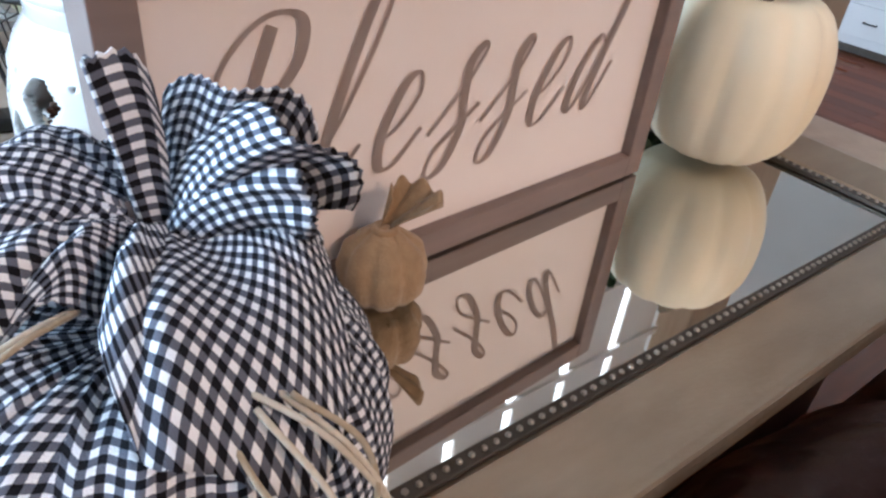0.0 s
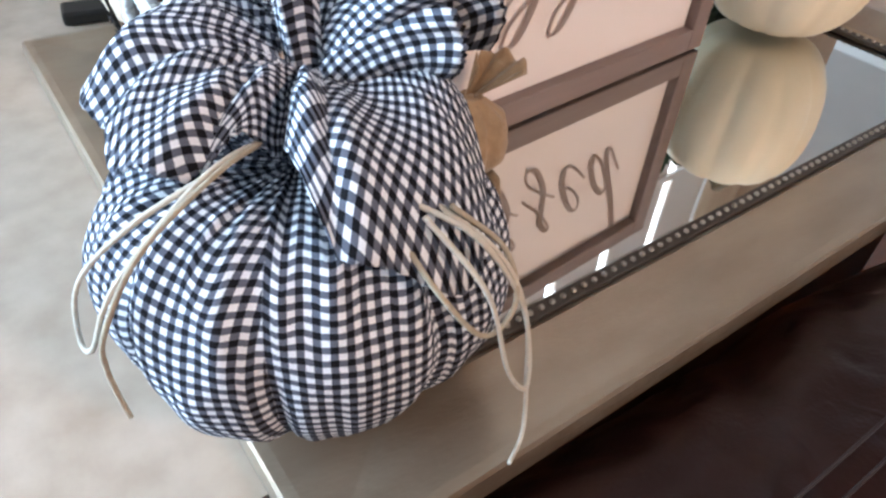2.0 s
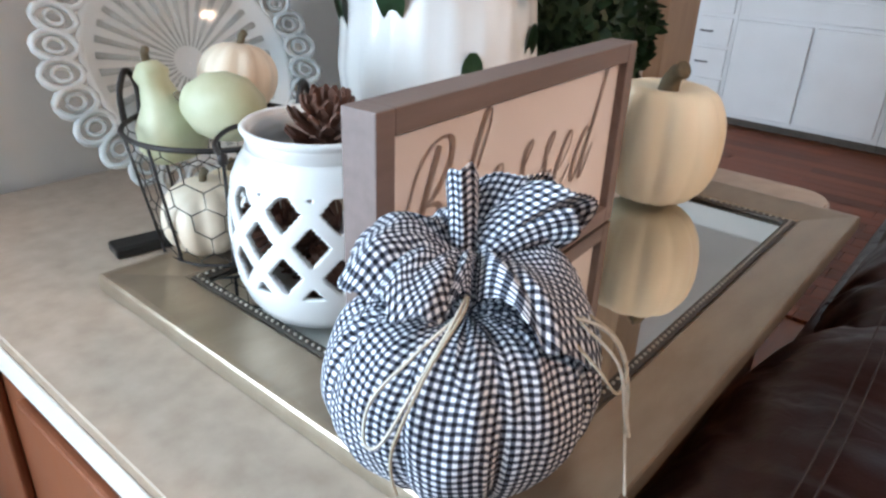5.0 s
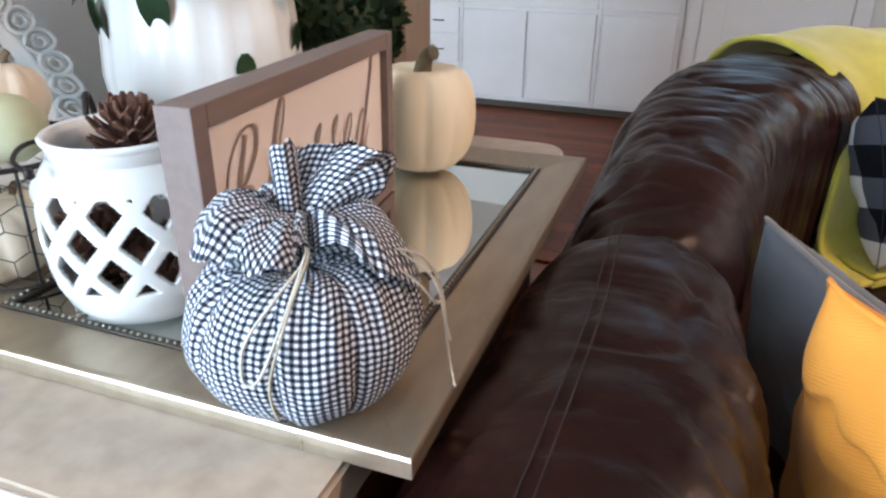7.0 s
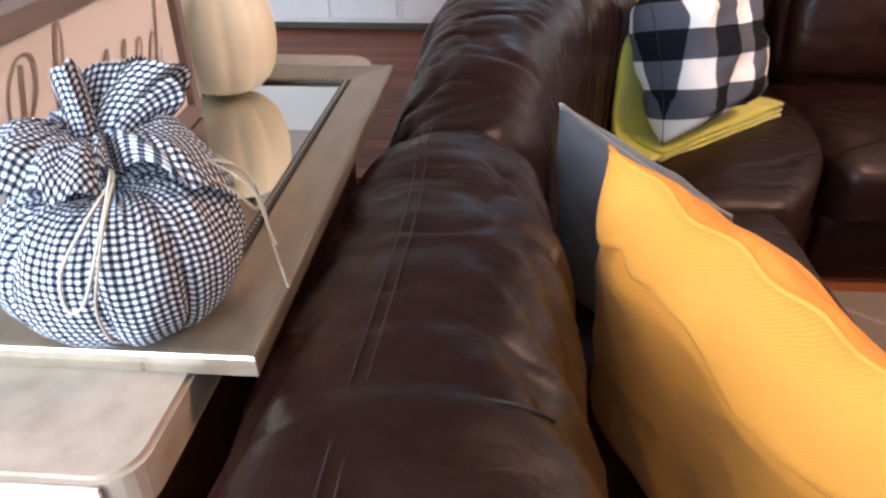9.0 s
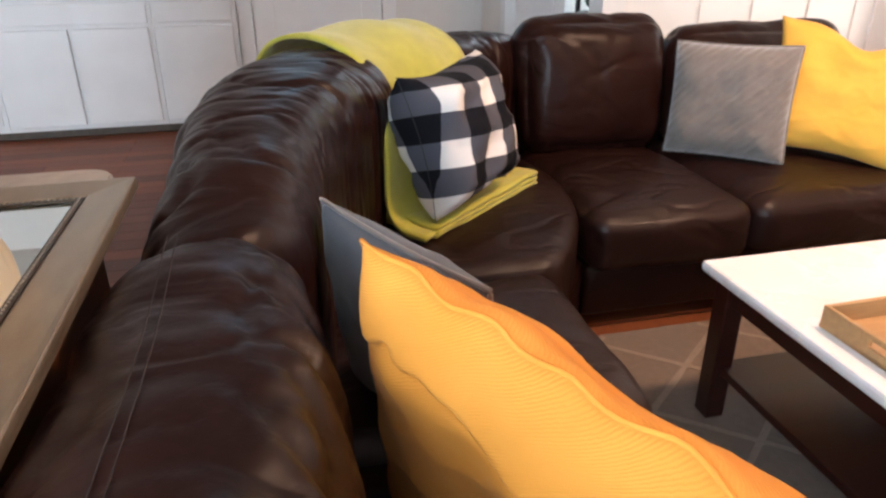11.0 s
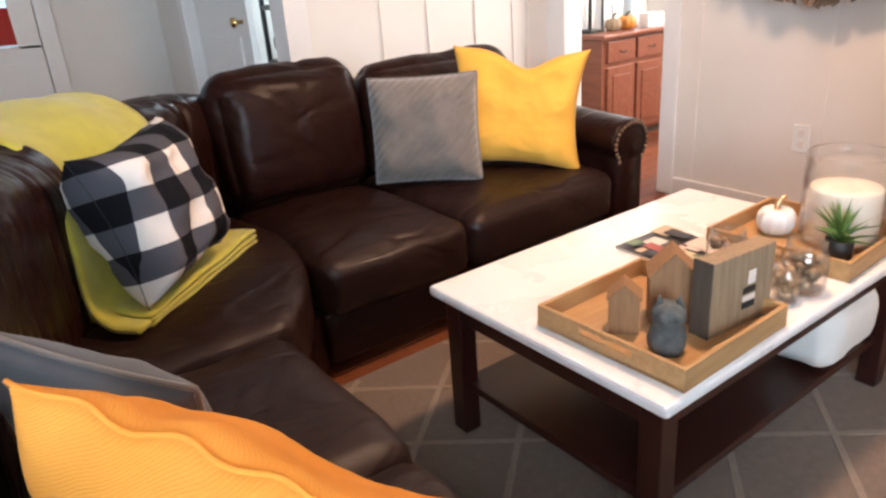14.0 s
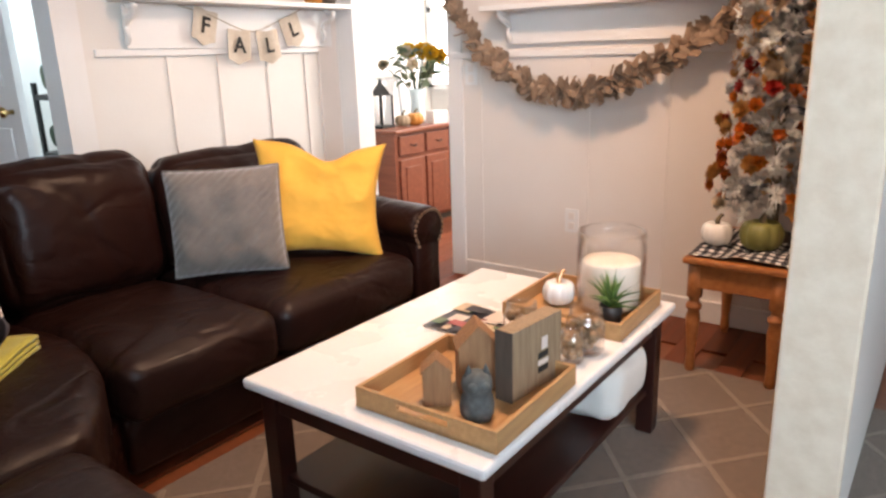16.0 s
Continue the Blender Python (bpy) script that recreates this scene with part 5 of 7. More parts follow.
def wedge():
    bm = cushion(1.0, 1.0, 0.19, 0.05, 20, (0.0, 0.0, 0.018), 0.005, 5, 7)
    for v in bm.verts:
        u, w = v.co.x + 0.5, v.co.y + 0.5
        a, b, c, d = Vector((0.25, 1.085)), Vector((0.83, 1.08)), Vector((1.03, 2.0)), Vector((0.42, 1.95))
        p = a.lerp(b, u).lerp(d.lerp(c, u), w)
        p.x += 0.17 * u * (1 - (2 * w - 1) ** 2) * 0.8
        v.co.x, v.co.y = p.x, p.y
    return bm


part("wedge_cushion", wedge(), M["leather_seat"], sofa).location = (0, 0, 0.335)
for x0, x1, sd in ((1.045, 1.585, 4), (1.59, 2.31, 5)):
    part("seat_cushion", cushion(x1 - x0, 0.76, 0.19, 0.055, 20, (0.004, 0.012, 0.024), 0.007, 5, sd), M["leather_seat"], sofa).location = ((x0 + x1) / 2, 1.70, 0.335)
part("base", box(1.68, 1.82, 0.165, 1.27, 0.90, 0.18, 0.02), M["leather"], sofa)
part("base", box(0.40, 0.03, 0.165, 0.68, 2.1, 0.18, 0.02), M["leather"], sofa)
bm = bmesh.new()
vs = [bm.verts.new(p) for p in ((0.1, 1.075, 0.075), (0.74, 1.075, 0.075), (1.045, 1.39, 0.075), (1.045, 2.2, 0.075), (0.5, 2.1, 0.075))]
f = bm.faces.new(vs)
ex = bmesh.ops.extrude_face_region(bm, geom=[f])
bmesh.ops.translate(bm, vec=(0, 0, 0.18), verts=[v for v in ex["geom"] if isinstance(v, bmesh.types.BMVert)])
bmesh.ops.recalc_face_normals(bm, faces=bm.faces[:])
part("base", bm, M["leather"], sofa, "", False)
for x, y in ((1.2, 1.52), (2.4, 1.52), (2.4, 2.2), (0.65, -0.8), (0.65, 1.0)):
    part("foot", lathe([(0.02, 0), (0.026, 0.02), (0.03, 0.05)], 12), M["dark_wood"], sofa, "dark wooden foot").location = (x, y, FLOOR)


def scroll_arm():
    """A rolled arm: its front section swept back along y."""
    sec = [(-0.085, 0.06), (-0.085, 0.44), (-0.082, 0.50), (-0.105, 0.535), (-0.108, 0.575), (-0.085, 0.615), (-0.04, 0.640), (0.02, 0.648), (0.075, 0.635), (0.112, 0.600), (0.122, 0.555), (0.105, 0.512), (0.085, 0.49), (0.08, 0.44), (0.08, 0.06)]
    pts = smooth_path([(a, 0, b) for a, b in sec], 4)
    bm = bmesh.new()
    rows = []
    for y, k in ((0.0, 0.94), (0.012, 0.985), (0.03, 1.0), (0.25, 1.0), (0.5, 1.0), (0.80, 1.0), (0.95, 0.98)):
        rows.append([bm.verts.new((p.x * k, y, 0.06 + (p.z - 0.06) * (1 - (1 - k) * 0.3) + 0.08 * max(0, y - 0.1) + 0.004 * noise.noise(Vector((p.x * 12, y * 9, p.z * 12))))) for p in pts])
    for a, b in zip(rows, rows[1:]):
        for i in range(len(pts) - 1):
            bm.faces.new((a[i], a[i + 1], b[i + 1], b[i]))
    bm.faces.new(rows[0][::-1])
    bm.faces.new(rows[-1])
    bmesh.ops.recalc_face_normals(bm, faces=bm.faces[:])
    return bm, pts


bm, pts = scroll_arm()
arm = part("arm", bm, M["leather"], sofa)
arm.matrix_local = Matrix.Translation((2.41, 1.345, 0.0)) @ Matrix.Diagonal((0.92, 1.0, 0.94, 1.0))
nail = bmesh.new()
bmesh.ops.create_icosphere(nail, subdivisions=2, radius=0.0085)
bmesh.ops.scale(nail, vec=(1, 0.5, 1), verts=nail.verts)
nail_me = bpy.data.meshes.new("nailhead")
nail.to_mesh(nail_me)
nail.free()
nail_me.materials.append(M["nail"])
path = [p for p in smooth_path([(q.x * 0.86, -0.002, 0.06 + (q.z - 0.06) * 0.975) for q in pts[6:-6]], 6)]
run, nxt = 0.0, 0.0
for a, b in zip(path, path[1:]):
    run += (b - a).length
    if run >= nxt:
        nxt += 0.021
        ob = new("nailhead", nail_me)
        ob.parent, ob.location = arm, b

# ---- pillows and throw ----


def pillow_thing(name, m, w, h, t, material, label, ears=0.05, crease=0.02, seed=0, piping=None, wavy=0.0, seam=0.0045, fold=0.0, n=48, dip=0.0):
    th = thing(name, m, label, "pillow", "pillows on the sofa")
    part("cover", pillow(w, h, t, n, ears, crease, seed, wavy, fold, dip), material, th)
    if not dip:
        part("seam", seam_ring(w, h, seam, ears, 40, seed, wavy), piping or material, th)
    return th


def frame_from(origin, ex, ez):
    """A pose whose x runs along ex and whose z along ez, roughly."""
    x = Vector(ex).normalized()
    y = Vector(ez).cross(x).normalized()
    z = x.cross(y)
    return Matrix.Translation(origin) @ Matrix((x, y, z)).transposed().to_4x4()


def hung(corner, ex, ez, w, h):
    """The pose of a pillow by its top corner, the run of its top edge and its rise."""
    m = frame_from((0, 0, 0), ex, ez)
    m.translation = Vector(corner) + m.col[0].to_3d() * w / 2 - m.col[2].to_3d() * h / 2
    return m


# mustard pillow close by: its far top corner, the run of its top edge, its side edge
c0 = Vector((0.257, 0.315, 0.883))
ex = Vector((0.238, -0.375, -0.070)).normalized()
ez = Vector((-0.12, 0.04, 0.38)).normalized()
pillow_thing("mustard_pillow", hung(c0, ex, ez, 0.56, 0.50), 0.56, 0.50, 0.155, M["mustard"], "mustard yellow corduroy pillow leaning on the sofa back", 0.03, 0.02, 3, None, 0.024, 0.003, 0.013, 110)
c1 = Vector((0.232, 0.668, 0.805))
ex = Vector((0.24, -0.36, -0.05)).normalized()
ez = Vector((-0.10, 0.0, 0.36)).normalized()
pillow_thing("slate_pillow", hung(c1, ex, ez, 0.35, 0.40), 0.35, 0.40, 0.12, M["grey_cloth"], "slate grey pillow with pale piping behind the mustard one", 0.03, 0.01, 5, M["plush"])
pillow_thing("check_pillow", frame_from((0.655, 1.445, 0.685), (0.70, 0.64, 0.06), (-0.20, 0.14, 0.9)), 0.38, 0.39, 0.24, M["buffalo"], "black and white buffalo check pillow on the throw", 0.07, 0.035, 7, M["ink"], 0.0, 0.0012)
pillow_thing("plush_pillow", frame_from((1.727, 1.752, 0.643), (0.70, -0.70, 0.02), (0.04, 0.10, 0.9)), 0.41, 0.395, 0.18, M["plush"], "taupe grey plush pillow with diagonal ribs", 0.02, 0.016, 9)
pillow_thing("yellow_pillow", frame_from((2.10, 1.65, 0.665), (0.68, -0.73, -0.075), (0.12, 0.15, 0.9)), 0.53, 0.47, 0.17, M["yellow"], "bright yellow square pillow against the sofa arm", 0.075, 0.022, 11, n=72, dip=0.045)

THROW = [(0.07, 1.88, 0.60), (0.12, 1.84, 0.79), (0.20, 1.76, 0.895), (0.34, 1.65, 0.908), (0.46, 1.55, 0.83), (0.50, 1.49, 0.67), (0.50, 1.44, 0.51), (0.53, 1.37, 0.462), (0.59, 1.30, 0.455)]
tp = smooth_path(THROW, 8)


def throw_fn(u, v):
    k = v * (len(tp) - 1)
    i = min(int(k), len(tp) - 2)
    p = tp[i].lerp(tp[i + 1], k - i)
    across = Vector((0.62, 0.66, 0)).normalized()
    s = (u - 0.17 * min(1.0, 1.6 * v)) * (0.54 + 0.02 * v)
    lift = 0.02 * math.sin(u * 3.1) * (1 - v) + 0.008 * noise.noise(Vector((u * 4, v * 5, 2)))
    return p + across * s + Vector((0.010 * math.sin(u * 9 + v * 4), 0, lift + 0.010 * math.sin(u * 12 + 3 * v) * (0.3 + v) * (v < 0.75)))


th = thing("throw_blanket", pose(0, 0, 0), "lime yellow knitted throw draped over the sofa corner", "blanket")
part("drape", sheet_on(throw_fn, 26, 60, 0.012), M["throw"], th)
for k in range(3):
    part("fold", sheet_on(lambda u, v: Vector((0.555, 1.27, 0.455 + 0.012 * k)) + Vector((0.42, 0.36, 0)) * u + Vector((-0.16, 0.20, 0.0)) * v + Vector((0, 0, 0.008 * noise.noise(Vector((u * 4, v * 4, k)))  + 0.004 * k * u)), 20, 10, 0.010), M["throw"], th)

# ---- rug ----
RZ = FLOOR
rug = thing("area_rug", pose(0, 0, 0), "taupe area rug with a cream diamond trellis", "rug")
X0, X1, Y0, Y1 = 0.35, 2.70, -0.75, 1.315
part("rug_body", box((X0 + X1) / 2, (Y0 + Y1) / 2, RZ + 0.006, X1 - X0, Y1 - Y0, 0.012, 0.004), M["rug"], rug, "", False)
P = 0.405
for s, x_at in ((1, 2.45), (-1, 2.49)):
    for k in range(-8, 8):
        prev, bm, n = None, bmesh.new(), 0
        d = Vector((1.0, s * 0.84, 0)).normalized()
        nn = Vector((-d.y, d.x, 0)) * 0.0085
        for t in np.linspace(-2.5, 2.5, 160):
            x, y = x_at + k * P + t * d.x, 0.40 + t * d.y
            if not (X0 + 0.01 < x < X1 - 0.01 and Y0 + 0.01 < y < Y1 - 0.01):
                continue
            w = 1 + 0.35 * noise.noise(Vector((x * 30, y * 30, k)))
            c = Vector((x, y, RZ + 0.0135 + (0.0008 if s > 0 else 0)))
            q = (bm.verts.new(c - nn * w), bm.verts.new(c + nn * w), bm.verts.new(c + nn * w - Vector((0, 0, 0.003))), bm.verts.new(c - nn * w - Vector((0, 0, 0.003))))
            if prev:
                for a in range(4):
                    bm.faces.new((prev[a], prev[(a + 1) % 4], q[(a + 1) % 4], q[a]))
            prev, n = q, n + 1
        if n < 3:
            bm.free()
            continue
        bmesh.ops.recalc_face_normals(bm, faces=bm.faces[:])
        part("trellis_line", bm, M["rug_line"], rug, "", False)

# ---- coffee table ----
AX0, AX1, AY0, AY1, AZ = 1.143, 2.215, 0.240, 0.950, 0.464
ct = thing("coffee_table", pose(0, 0, 0), "coffee table with white top and dark mahogany legs and shelf", "table")
part("tabletop", box((AX0 + AX1) / 2, (AY0 + AY1) / 2, AZ - 0.014, AX1 - AX0, AY1 - AY0, 0.028, 0.009), M["table_top"], ct, "white painted top", False)
for x in (AX0 + 0.055, AX1 - 0.055):
    for y in (AY0 + 0.055, AY1 - 0.055):
        part("leg", box(x, y, (FLOOR + 0.012 + AZ - 0.028) / 2, 0.052, 0.052, AZ - 0.028 - FLOOR - 0.012, 0.004), M["table_wood"], ct, "", False)
for y in (AY0 + 0.05, AY1 - 0.05):
    part("apron", box((AX0 + AX1) / 2, y, AZ - 0.06, AX1 - AX0 - 0.165, 0.022, 0.063, 0.002), M["table_wood"], ct, "", False)
for x in (AX0 + 0.05, AX1 - 0.05):
    part("apron", box(x, (AY0 + AY1) / 2, AZ - 0.06, 0.022, AY1 - AY0 - 0.165, 0.063, 0.002), M["table_wood"], ct, "", False)
part("shelf", box((AX0 + AX1) / 2, (AY0 + AY1) / 2, 0.182, AX1 - AX0 - 0.10, AY1 - AY0 - 0.10, 0.022, 0.003), M["table_wood"], ct, "", False)


def bamboo_tray(m, w, d, h=0.05):
    t = thing("wooden_tray", m, "honey bamboo serving tray with cut-out handles", "tray", "trays on the coffee table")
    part("bottom", box(0, 0, 0.005, w, d, 0.008), M["bamboo"], t, "", False)
    for y in (-d / 2 + 0.005, d / 2 - 0.005):
        part("side", box(0, y, h / 2, w, 0.010, h, 0.002), M["bamboo"], t, "", False)
    for x in (-w / 2 + 0.005, w / 2 - 0.005):
        part("end", box(x, -d * 0.34 + 0.004, h / 2, 0.010, d * 0.30, h, 0.002), M["bamboo"], t, "", False)
        part("end", box(x, d * 0.34 - 0.004, h / 2, 0.010, d * 0.30, h, 0.002), M["bamboo"], t, "", False)
        part("grip", box(x, 0, h - 0.006, 0.010, d * 0.38, 0.012, 0.002), M["bamboo"], t, "", False)
        part("grip", box(x, 0, 0.012, 0.010, d * 0.38, 0.024, 0.002), M["bamboo"], t, "", False)
    return t


bamboo_tray(pose(1.375, 0.433, AZ, 0, 0, 1), 0.355, 0.365)
bamboo_tray(pose(1.995, 0.447, AZ, 0, 0, 2), 0.33, 0.36)
TB = AZ + 0.009


def wood_house(m, w, d, h, roof):
    t = thing("wooden_house", m, "little rustic brown wooden house block", "house ornament", "wooden houses in the tray")
    bm = bmesh.new()
    vs = [bm.verts.new(p) for p in ((-w / 2, -d / 2, 0), (w / 2, -d / 2, 0), (w / 2, -d / 2, h), (0, -d / 2, h + roof), (-w / 2, -d / 2, h))]
    f = bm.faces.new(vs)
    ex = bmesh.ops.extrude_face_region(bm, geom=[f])
    bmesh.ops.translate(bm, vec=(0, d, 0), verts=[v for v in ex["geom"] if isinstance(v, bmesh.types.BMVert)])
    bmesh.ops.recalc_face_normals(bm, faces=bm.faces[:])
    bmesh.ops.bevel(bm, geom=bm.edges[:], offset=0.0015, segments=1, affect="EDGES")
    part("block", bm, M["rough_wood"], t, "", False)
    for s in (-1, 1):
        ln = math.hypot(w / 2, roof) + 0.006
        q = part("roof", box(0, 0, 0.002, ln, d + 0.006, 0.004, 0.001), M["rough_wood"], t, "", False)
        q.matrix_local = pose(s * w / 4, 0, h + roof / 2 + 0.001, 0, s * math.degrees(math.atan2(roof, w / 2)), 0)
    return t


wood_house(pose(1.300, 0.465, TB, 0, 0, -52), 0.062, 0.05, 0.078, 0.028)
wood_house(pose(1.412, 0.432, TB, 0, 0, -48), 0.095, 0.07, 0.105, 0.05)

owl = bmesh.new()
tmp = lathe([(0.004, 0), (0.030, 0.001), (0.036, 0.012), (0.037, 0.03), (0.033, 0.05), (0.029, 0.058), (0.032, 0.066), (0.034, 0.078), (0.031, 0.092), (0.022, 0.102), (0.006, 0.107)], 40, wob=0.10)
me = bpy.data.meshes.new("t")
tmp.to_mesh(me)
owl.from_mesh(me)
tmp.free()
for s in (-1, 1):
    vs = bmesh.ops.create_cone(owl, segments=8, radius1=0.011, radius2=0.001, depth=0.026, cap_ends=True)["verts"]
    bmesh.ops.translate(owl, vec=(s * 0.018, 0, 0.108), verts=vs)
    vs = bmesh.ops.create_icosphere(owl, subdivisions=2, radius=0.011)["verts"]
    bmesh.ops.translate(owl, vec=(s * 0.012, -0.026, 0.082), verts=vs)
ob = link("stone_owl", owl, M["stone_owl"])
ob.matrix_world = pose(1.292, 0.352, TB, 0, 0, -48)
tagged(ob, "grey carved stone owl figure standing in the tray", "figurine")

bx = thing("box_sign", pose(1.477, 0.332, TB, 0, 0, -6), "wooden box sign with dark sides and small printed bars", "sign")
part("box", box(0, 0, 0.082, 0.19, 0.044, 0.164, 0.002), M["grey_wood"], bx, "", False)
part("side", box(-0.0965, 0, 0.082, 0.004, 0.046, 0.166, 0.001), M["dark_wood"], bx, "dark grey side", False)
for x, z, w, h, m_ in ((0.02, 0.078, 0.038, 0.014, "ink"), (0.02, 0.060, 0.038, 0.012, "sign_board"), (0.02, 0.044, 0.038, 0.014, "ink"), (0.025, 0.105, 0.022, 0.03, "sign_board")):
    part("print_bar", box(x, -0.0228, z, w, 0.0012, h), M[m_], bx, "", False)


def jar(m, r, h, label, fill=None, seed=0, name="glass_jar"):
    t = thing(name, m, label, "jar", "glass jars on the coffee table")
    part("glass", lathe([(0.002, 0.0), (r * 0.9, 0.001), (r, 0.010), (r, h * 0.72), (r * 0.93, h * 0.80), (r * 0.80, h * 0.86), (r * 0.80, h * 0.97), (r * 0.84, h), (r * 0.77, h), (r * 0.77, h * 0.86), (r * 0.89, h * 0.79), (r * 0.95, h * 0.71), (r * 0.95, 0.012), (r * 0.85, 0.006), (0.002, 0.006)], 40, close=False), M["glass"], t)
    for z in (0.89, 0.94):
        part("thread", tube([(r * 0.81 * math.cos(a), r * 0.81 * math.sin(a), h * z) for a in np.linspace(0, 2 * math.pi, 33)[:-1]], 0.0016, 6, True), M["glass"], t)
    if fill:
        rnd = random.Random(seed)
        for k in range(46):
            a, q = rnd.uniform(0, 6.28), r * 0.72 * math.sqrt(rnd.random())
            bm = bmesh.new()
            bmesh.ops.create_icosphere(bm, subdivisions=2, radius=0.0125)
            bmesh.ops.scale(bm, vec=(1, 0.85, rnd.uniform(0.8, 1.2)), verts=bm.verts)
            p = part("acorn", bm, fill, t)
            p.location = (q * math.cos(a), q * math.sin(a), 0.02 + h * 0.58 * (k / 46))
    return t


jar(pose(1.662, 0.462, AZ), 0.047, 0.13, "clear glass jar with a threaded neck", M["acorn"], 1)
jar(pose(1.738, 0.318, AZ), 0.050, 0.118, "clear glass jar half filled with acorns", M["acorn"], 2)
jar(pose(1.662, 0.318, AZ), 0.032, 0.085, "small clear glass jar with acorns", M["acorn"], 3)
big = thing("candle_jar", pose(2.05, 0.385, TB), "large clear glass jar with a thick ivory candle", "candle")
R, H = 0.099, 0.235
part("glass", lathe([(0.002, 0.0), (R * 0.93, 0.001), (R, 0.012), (R, H * 0.80), (R * 0.97, H * 0.88), (R * 0.99, H * 0.93), (R * 1.0, H * 0.97), (R * 0.97, H), (R * 0.92, H * 0.99), (R * 0.91, H * 0.88), (R * 0.95, H * 0.80), (R * 0.95, 0.014), (0.002, 0.010)], 56, close=False), M["glass"], big)
part("candle", lathe([(0.002, 0.012), (0.080, 0.012), (0.084, 0.018), (0.084, 0.142), (0.080, 0.148), (0.03, 0.145), (0.002, 0.144)], 48, close=False), M["wax"], big, "thick ivory pillar candle")
rnd = random.Random(5)
wpk = pumpkin("mini_white_pumpkin", pose(2.00, 0.528, TB), 0.050, 0.075, 10, 0.10, M["ceramic"], "small white pumpkin with a copper gold stem", 0.028, 64, stem_mat=M["gold"])
pl = thing("potted_succulent", pose(1.938, 0.335, TB), "spiky green artificial plant in a small dark pot", "plant")
part("pot", lathe([(0.024, 0), (0.03, 0.004), (0.033, 0.05), (0.030, 0.053), (0.028, 0.045), (0.002, 0.044)], 24, close=False), M["dark_thing"], pl, "small dark pot")
for k in range(46):
    a, e = rnd.uniform(0, 6.28), rnd.uniform(0.15, 1.45)
    ln = rnd.uniform(0.06, 0.10)
    d = Vector((math.cos(a) * math.cos(e), math.sin(a) * math.cos(e), math.sin(e)))
    b = Vector((0, 0, 0.045 + 0.02 * rnd.random()))
    bm = tube([b, b + d * ln * 0.5 + Vector((0, 0, 0.004)), b + d * ln + Vector((0, 0, 0.0))], 0.0055, 5, taper=lambda t: 1.0 - 0.92 * t)
    part("leaf", bm, M["spike_a"] if k % 3 else M["spike_b"], pl)
for k in range(9):
    bm = bmesh.new()
    bmesh.ops.create_icosphere(bm, subdivisions=2, radius=0.013)
    bmesh.ops.scale(bm, vec=(1, 0.8, 0.6), verts=bm.verts)
    p = link("pebble", bm, M["pebble"])
    p.matrix_world = pose(2.05 + rnd.uniform(-0.05, 0.06), 0.29 + rnd.uniform(-0.015, 0.015), TB + 0.007 + 0.004 * (k % 2), 0, 0, 40 * k)
    tagged(p, "small grey brown pebble in the tray", "pebble", "pebbles in the tray")

mg = thing("magazine", pose(1.74, 0.635, AZ, 0, 0, -2), "glossy magazine with a colourful cover lying on the table", "magazine")
part("pages", box(0, 0, 0.003, 0.205, 0.27, 0.006, 0.001), M["paper"], mg, "", False)
part("cover", box(0, 0, 0.0066, 0.206, 0.271, 0.0012), M["print_dark"], mg, "", False)
rnd = random.Random(11)
for k in range(24):
    a, b = rnd.uniform(-0.075, 0.075), rnd.uniform(-0.11, 0.11)
    part("print_patch", box(a, b, 0.0078 + 0.0003 * k, rnd.uniform(0.03, 0.075), rnd.uniform(0.02, 0.075), 0.0005, 0.0), M[("print_red", "paper", "print_dark", "cream_petal", "print_green", "paper")[k % 6]], mg, "", False)
ca = thing("canvas_bin", pose(1.95, 0.36, 0.1935), "white canvas storage bin on the lower shelf", "bin")
part("bag", cushion(0.25, 0.19, 0.18, 0.05, 12, (0.01, 0.01, 0.0), 0.012, 7, 3), M["canvas"], ca).location = (0, 0, 0.103)
part("rim", tube([(x, y, 0.2) for x, y in ((-0.10, -0.075), (0.10, -0.075), (0.10, 0.075), (-0.10, 0.075))], 0.008, 6, True), M["canvas"], ca)

# ---- wire basket with gourds, glass platter, planters behind the tray ----
WX, WY, WZ = -0.532, 0.098, TZ - 0.004
wb = thing("wire_basket", pose(WX, WY, WZ), "black chicken-wire basket filled with gourds", "basket")
RB, RT, HB = 0.068, 0.090, 0.128


def rbk(z):
    return RB + (RT - RB) * z / HB


for z, r in ((0.003, 0.0016), (HB, 0.0028)):
    part("hoop", tube([(rbk(z) * math.cos(a), rbk(z) * math.sin(a), z) for a in np.linspace(0, 2 * math.pi, 49)[:-1]], r, 6, True), M["wire"], wb)
for k in range(8):
    a = 2 * math.pi * k / 8 + 0.25
    part("upright", tube([(rbk(z) * math.cos(a), rbk(z) * math.sin(a), z) for z in (0.003, HB / 2, HB)], 0.0016, 6), M["wire"], wb)
bm = bmesh.new()
NC, NR = 16, 5
for j in range(NR):
    for i in range(NC):
        def q(u, v):
            z = HB * min(1, max(0, v / NR))
            a = 2 * math.pi * u / NC
            return (rbk(z) * math.cos(a), rbk(z) * math.sin(a), z)
        o = 0.5 * (j % 2)
        tube([q(i + o, j + 0.67), q(i + o, j + 1.0)], 0.0006, 4, bm=bm)
        tube([q(i + o, j + 0.67), q(i + o + 0.5, j + 0.33)], 0.0006, 4, bm=bm)
        tube([q(i + o, j + 0.67), q(i + o - 0.5, j + 0.33)], 0.0006, 4, bm=bm)
        tube([q(i + o + 0.5, j), q(i + o + 0.5, j + 0.33)], 0.0006, 4, bm=bm)
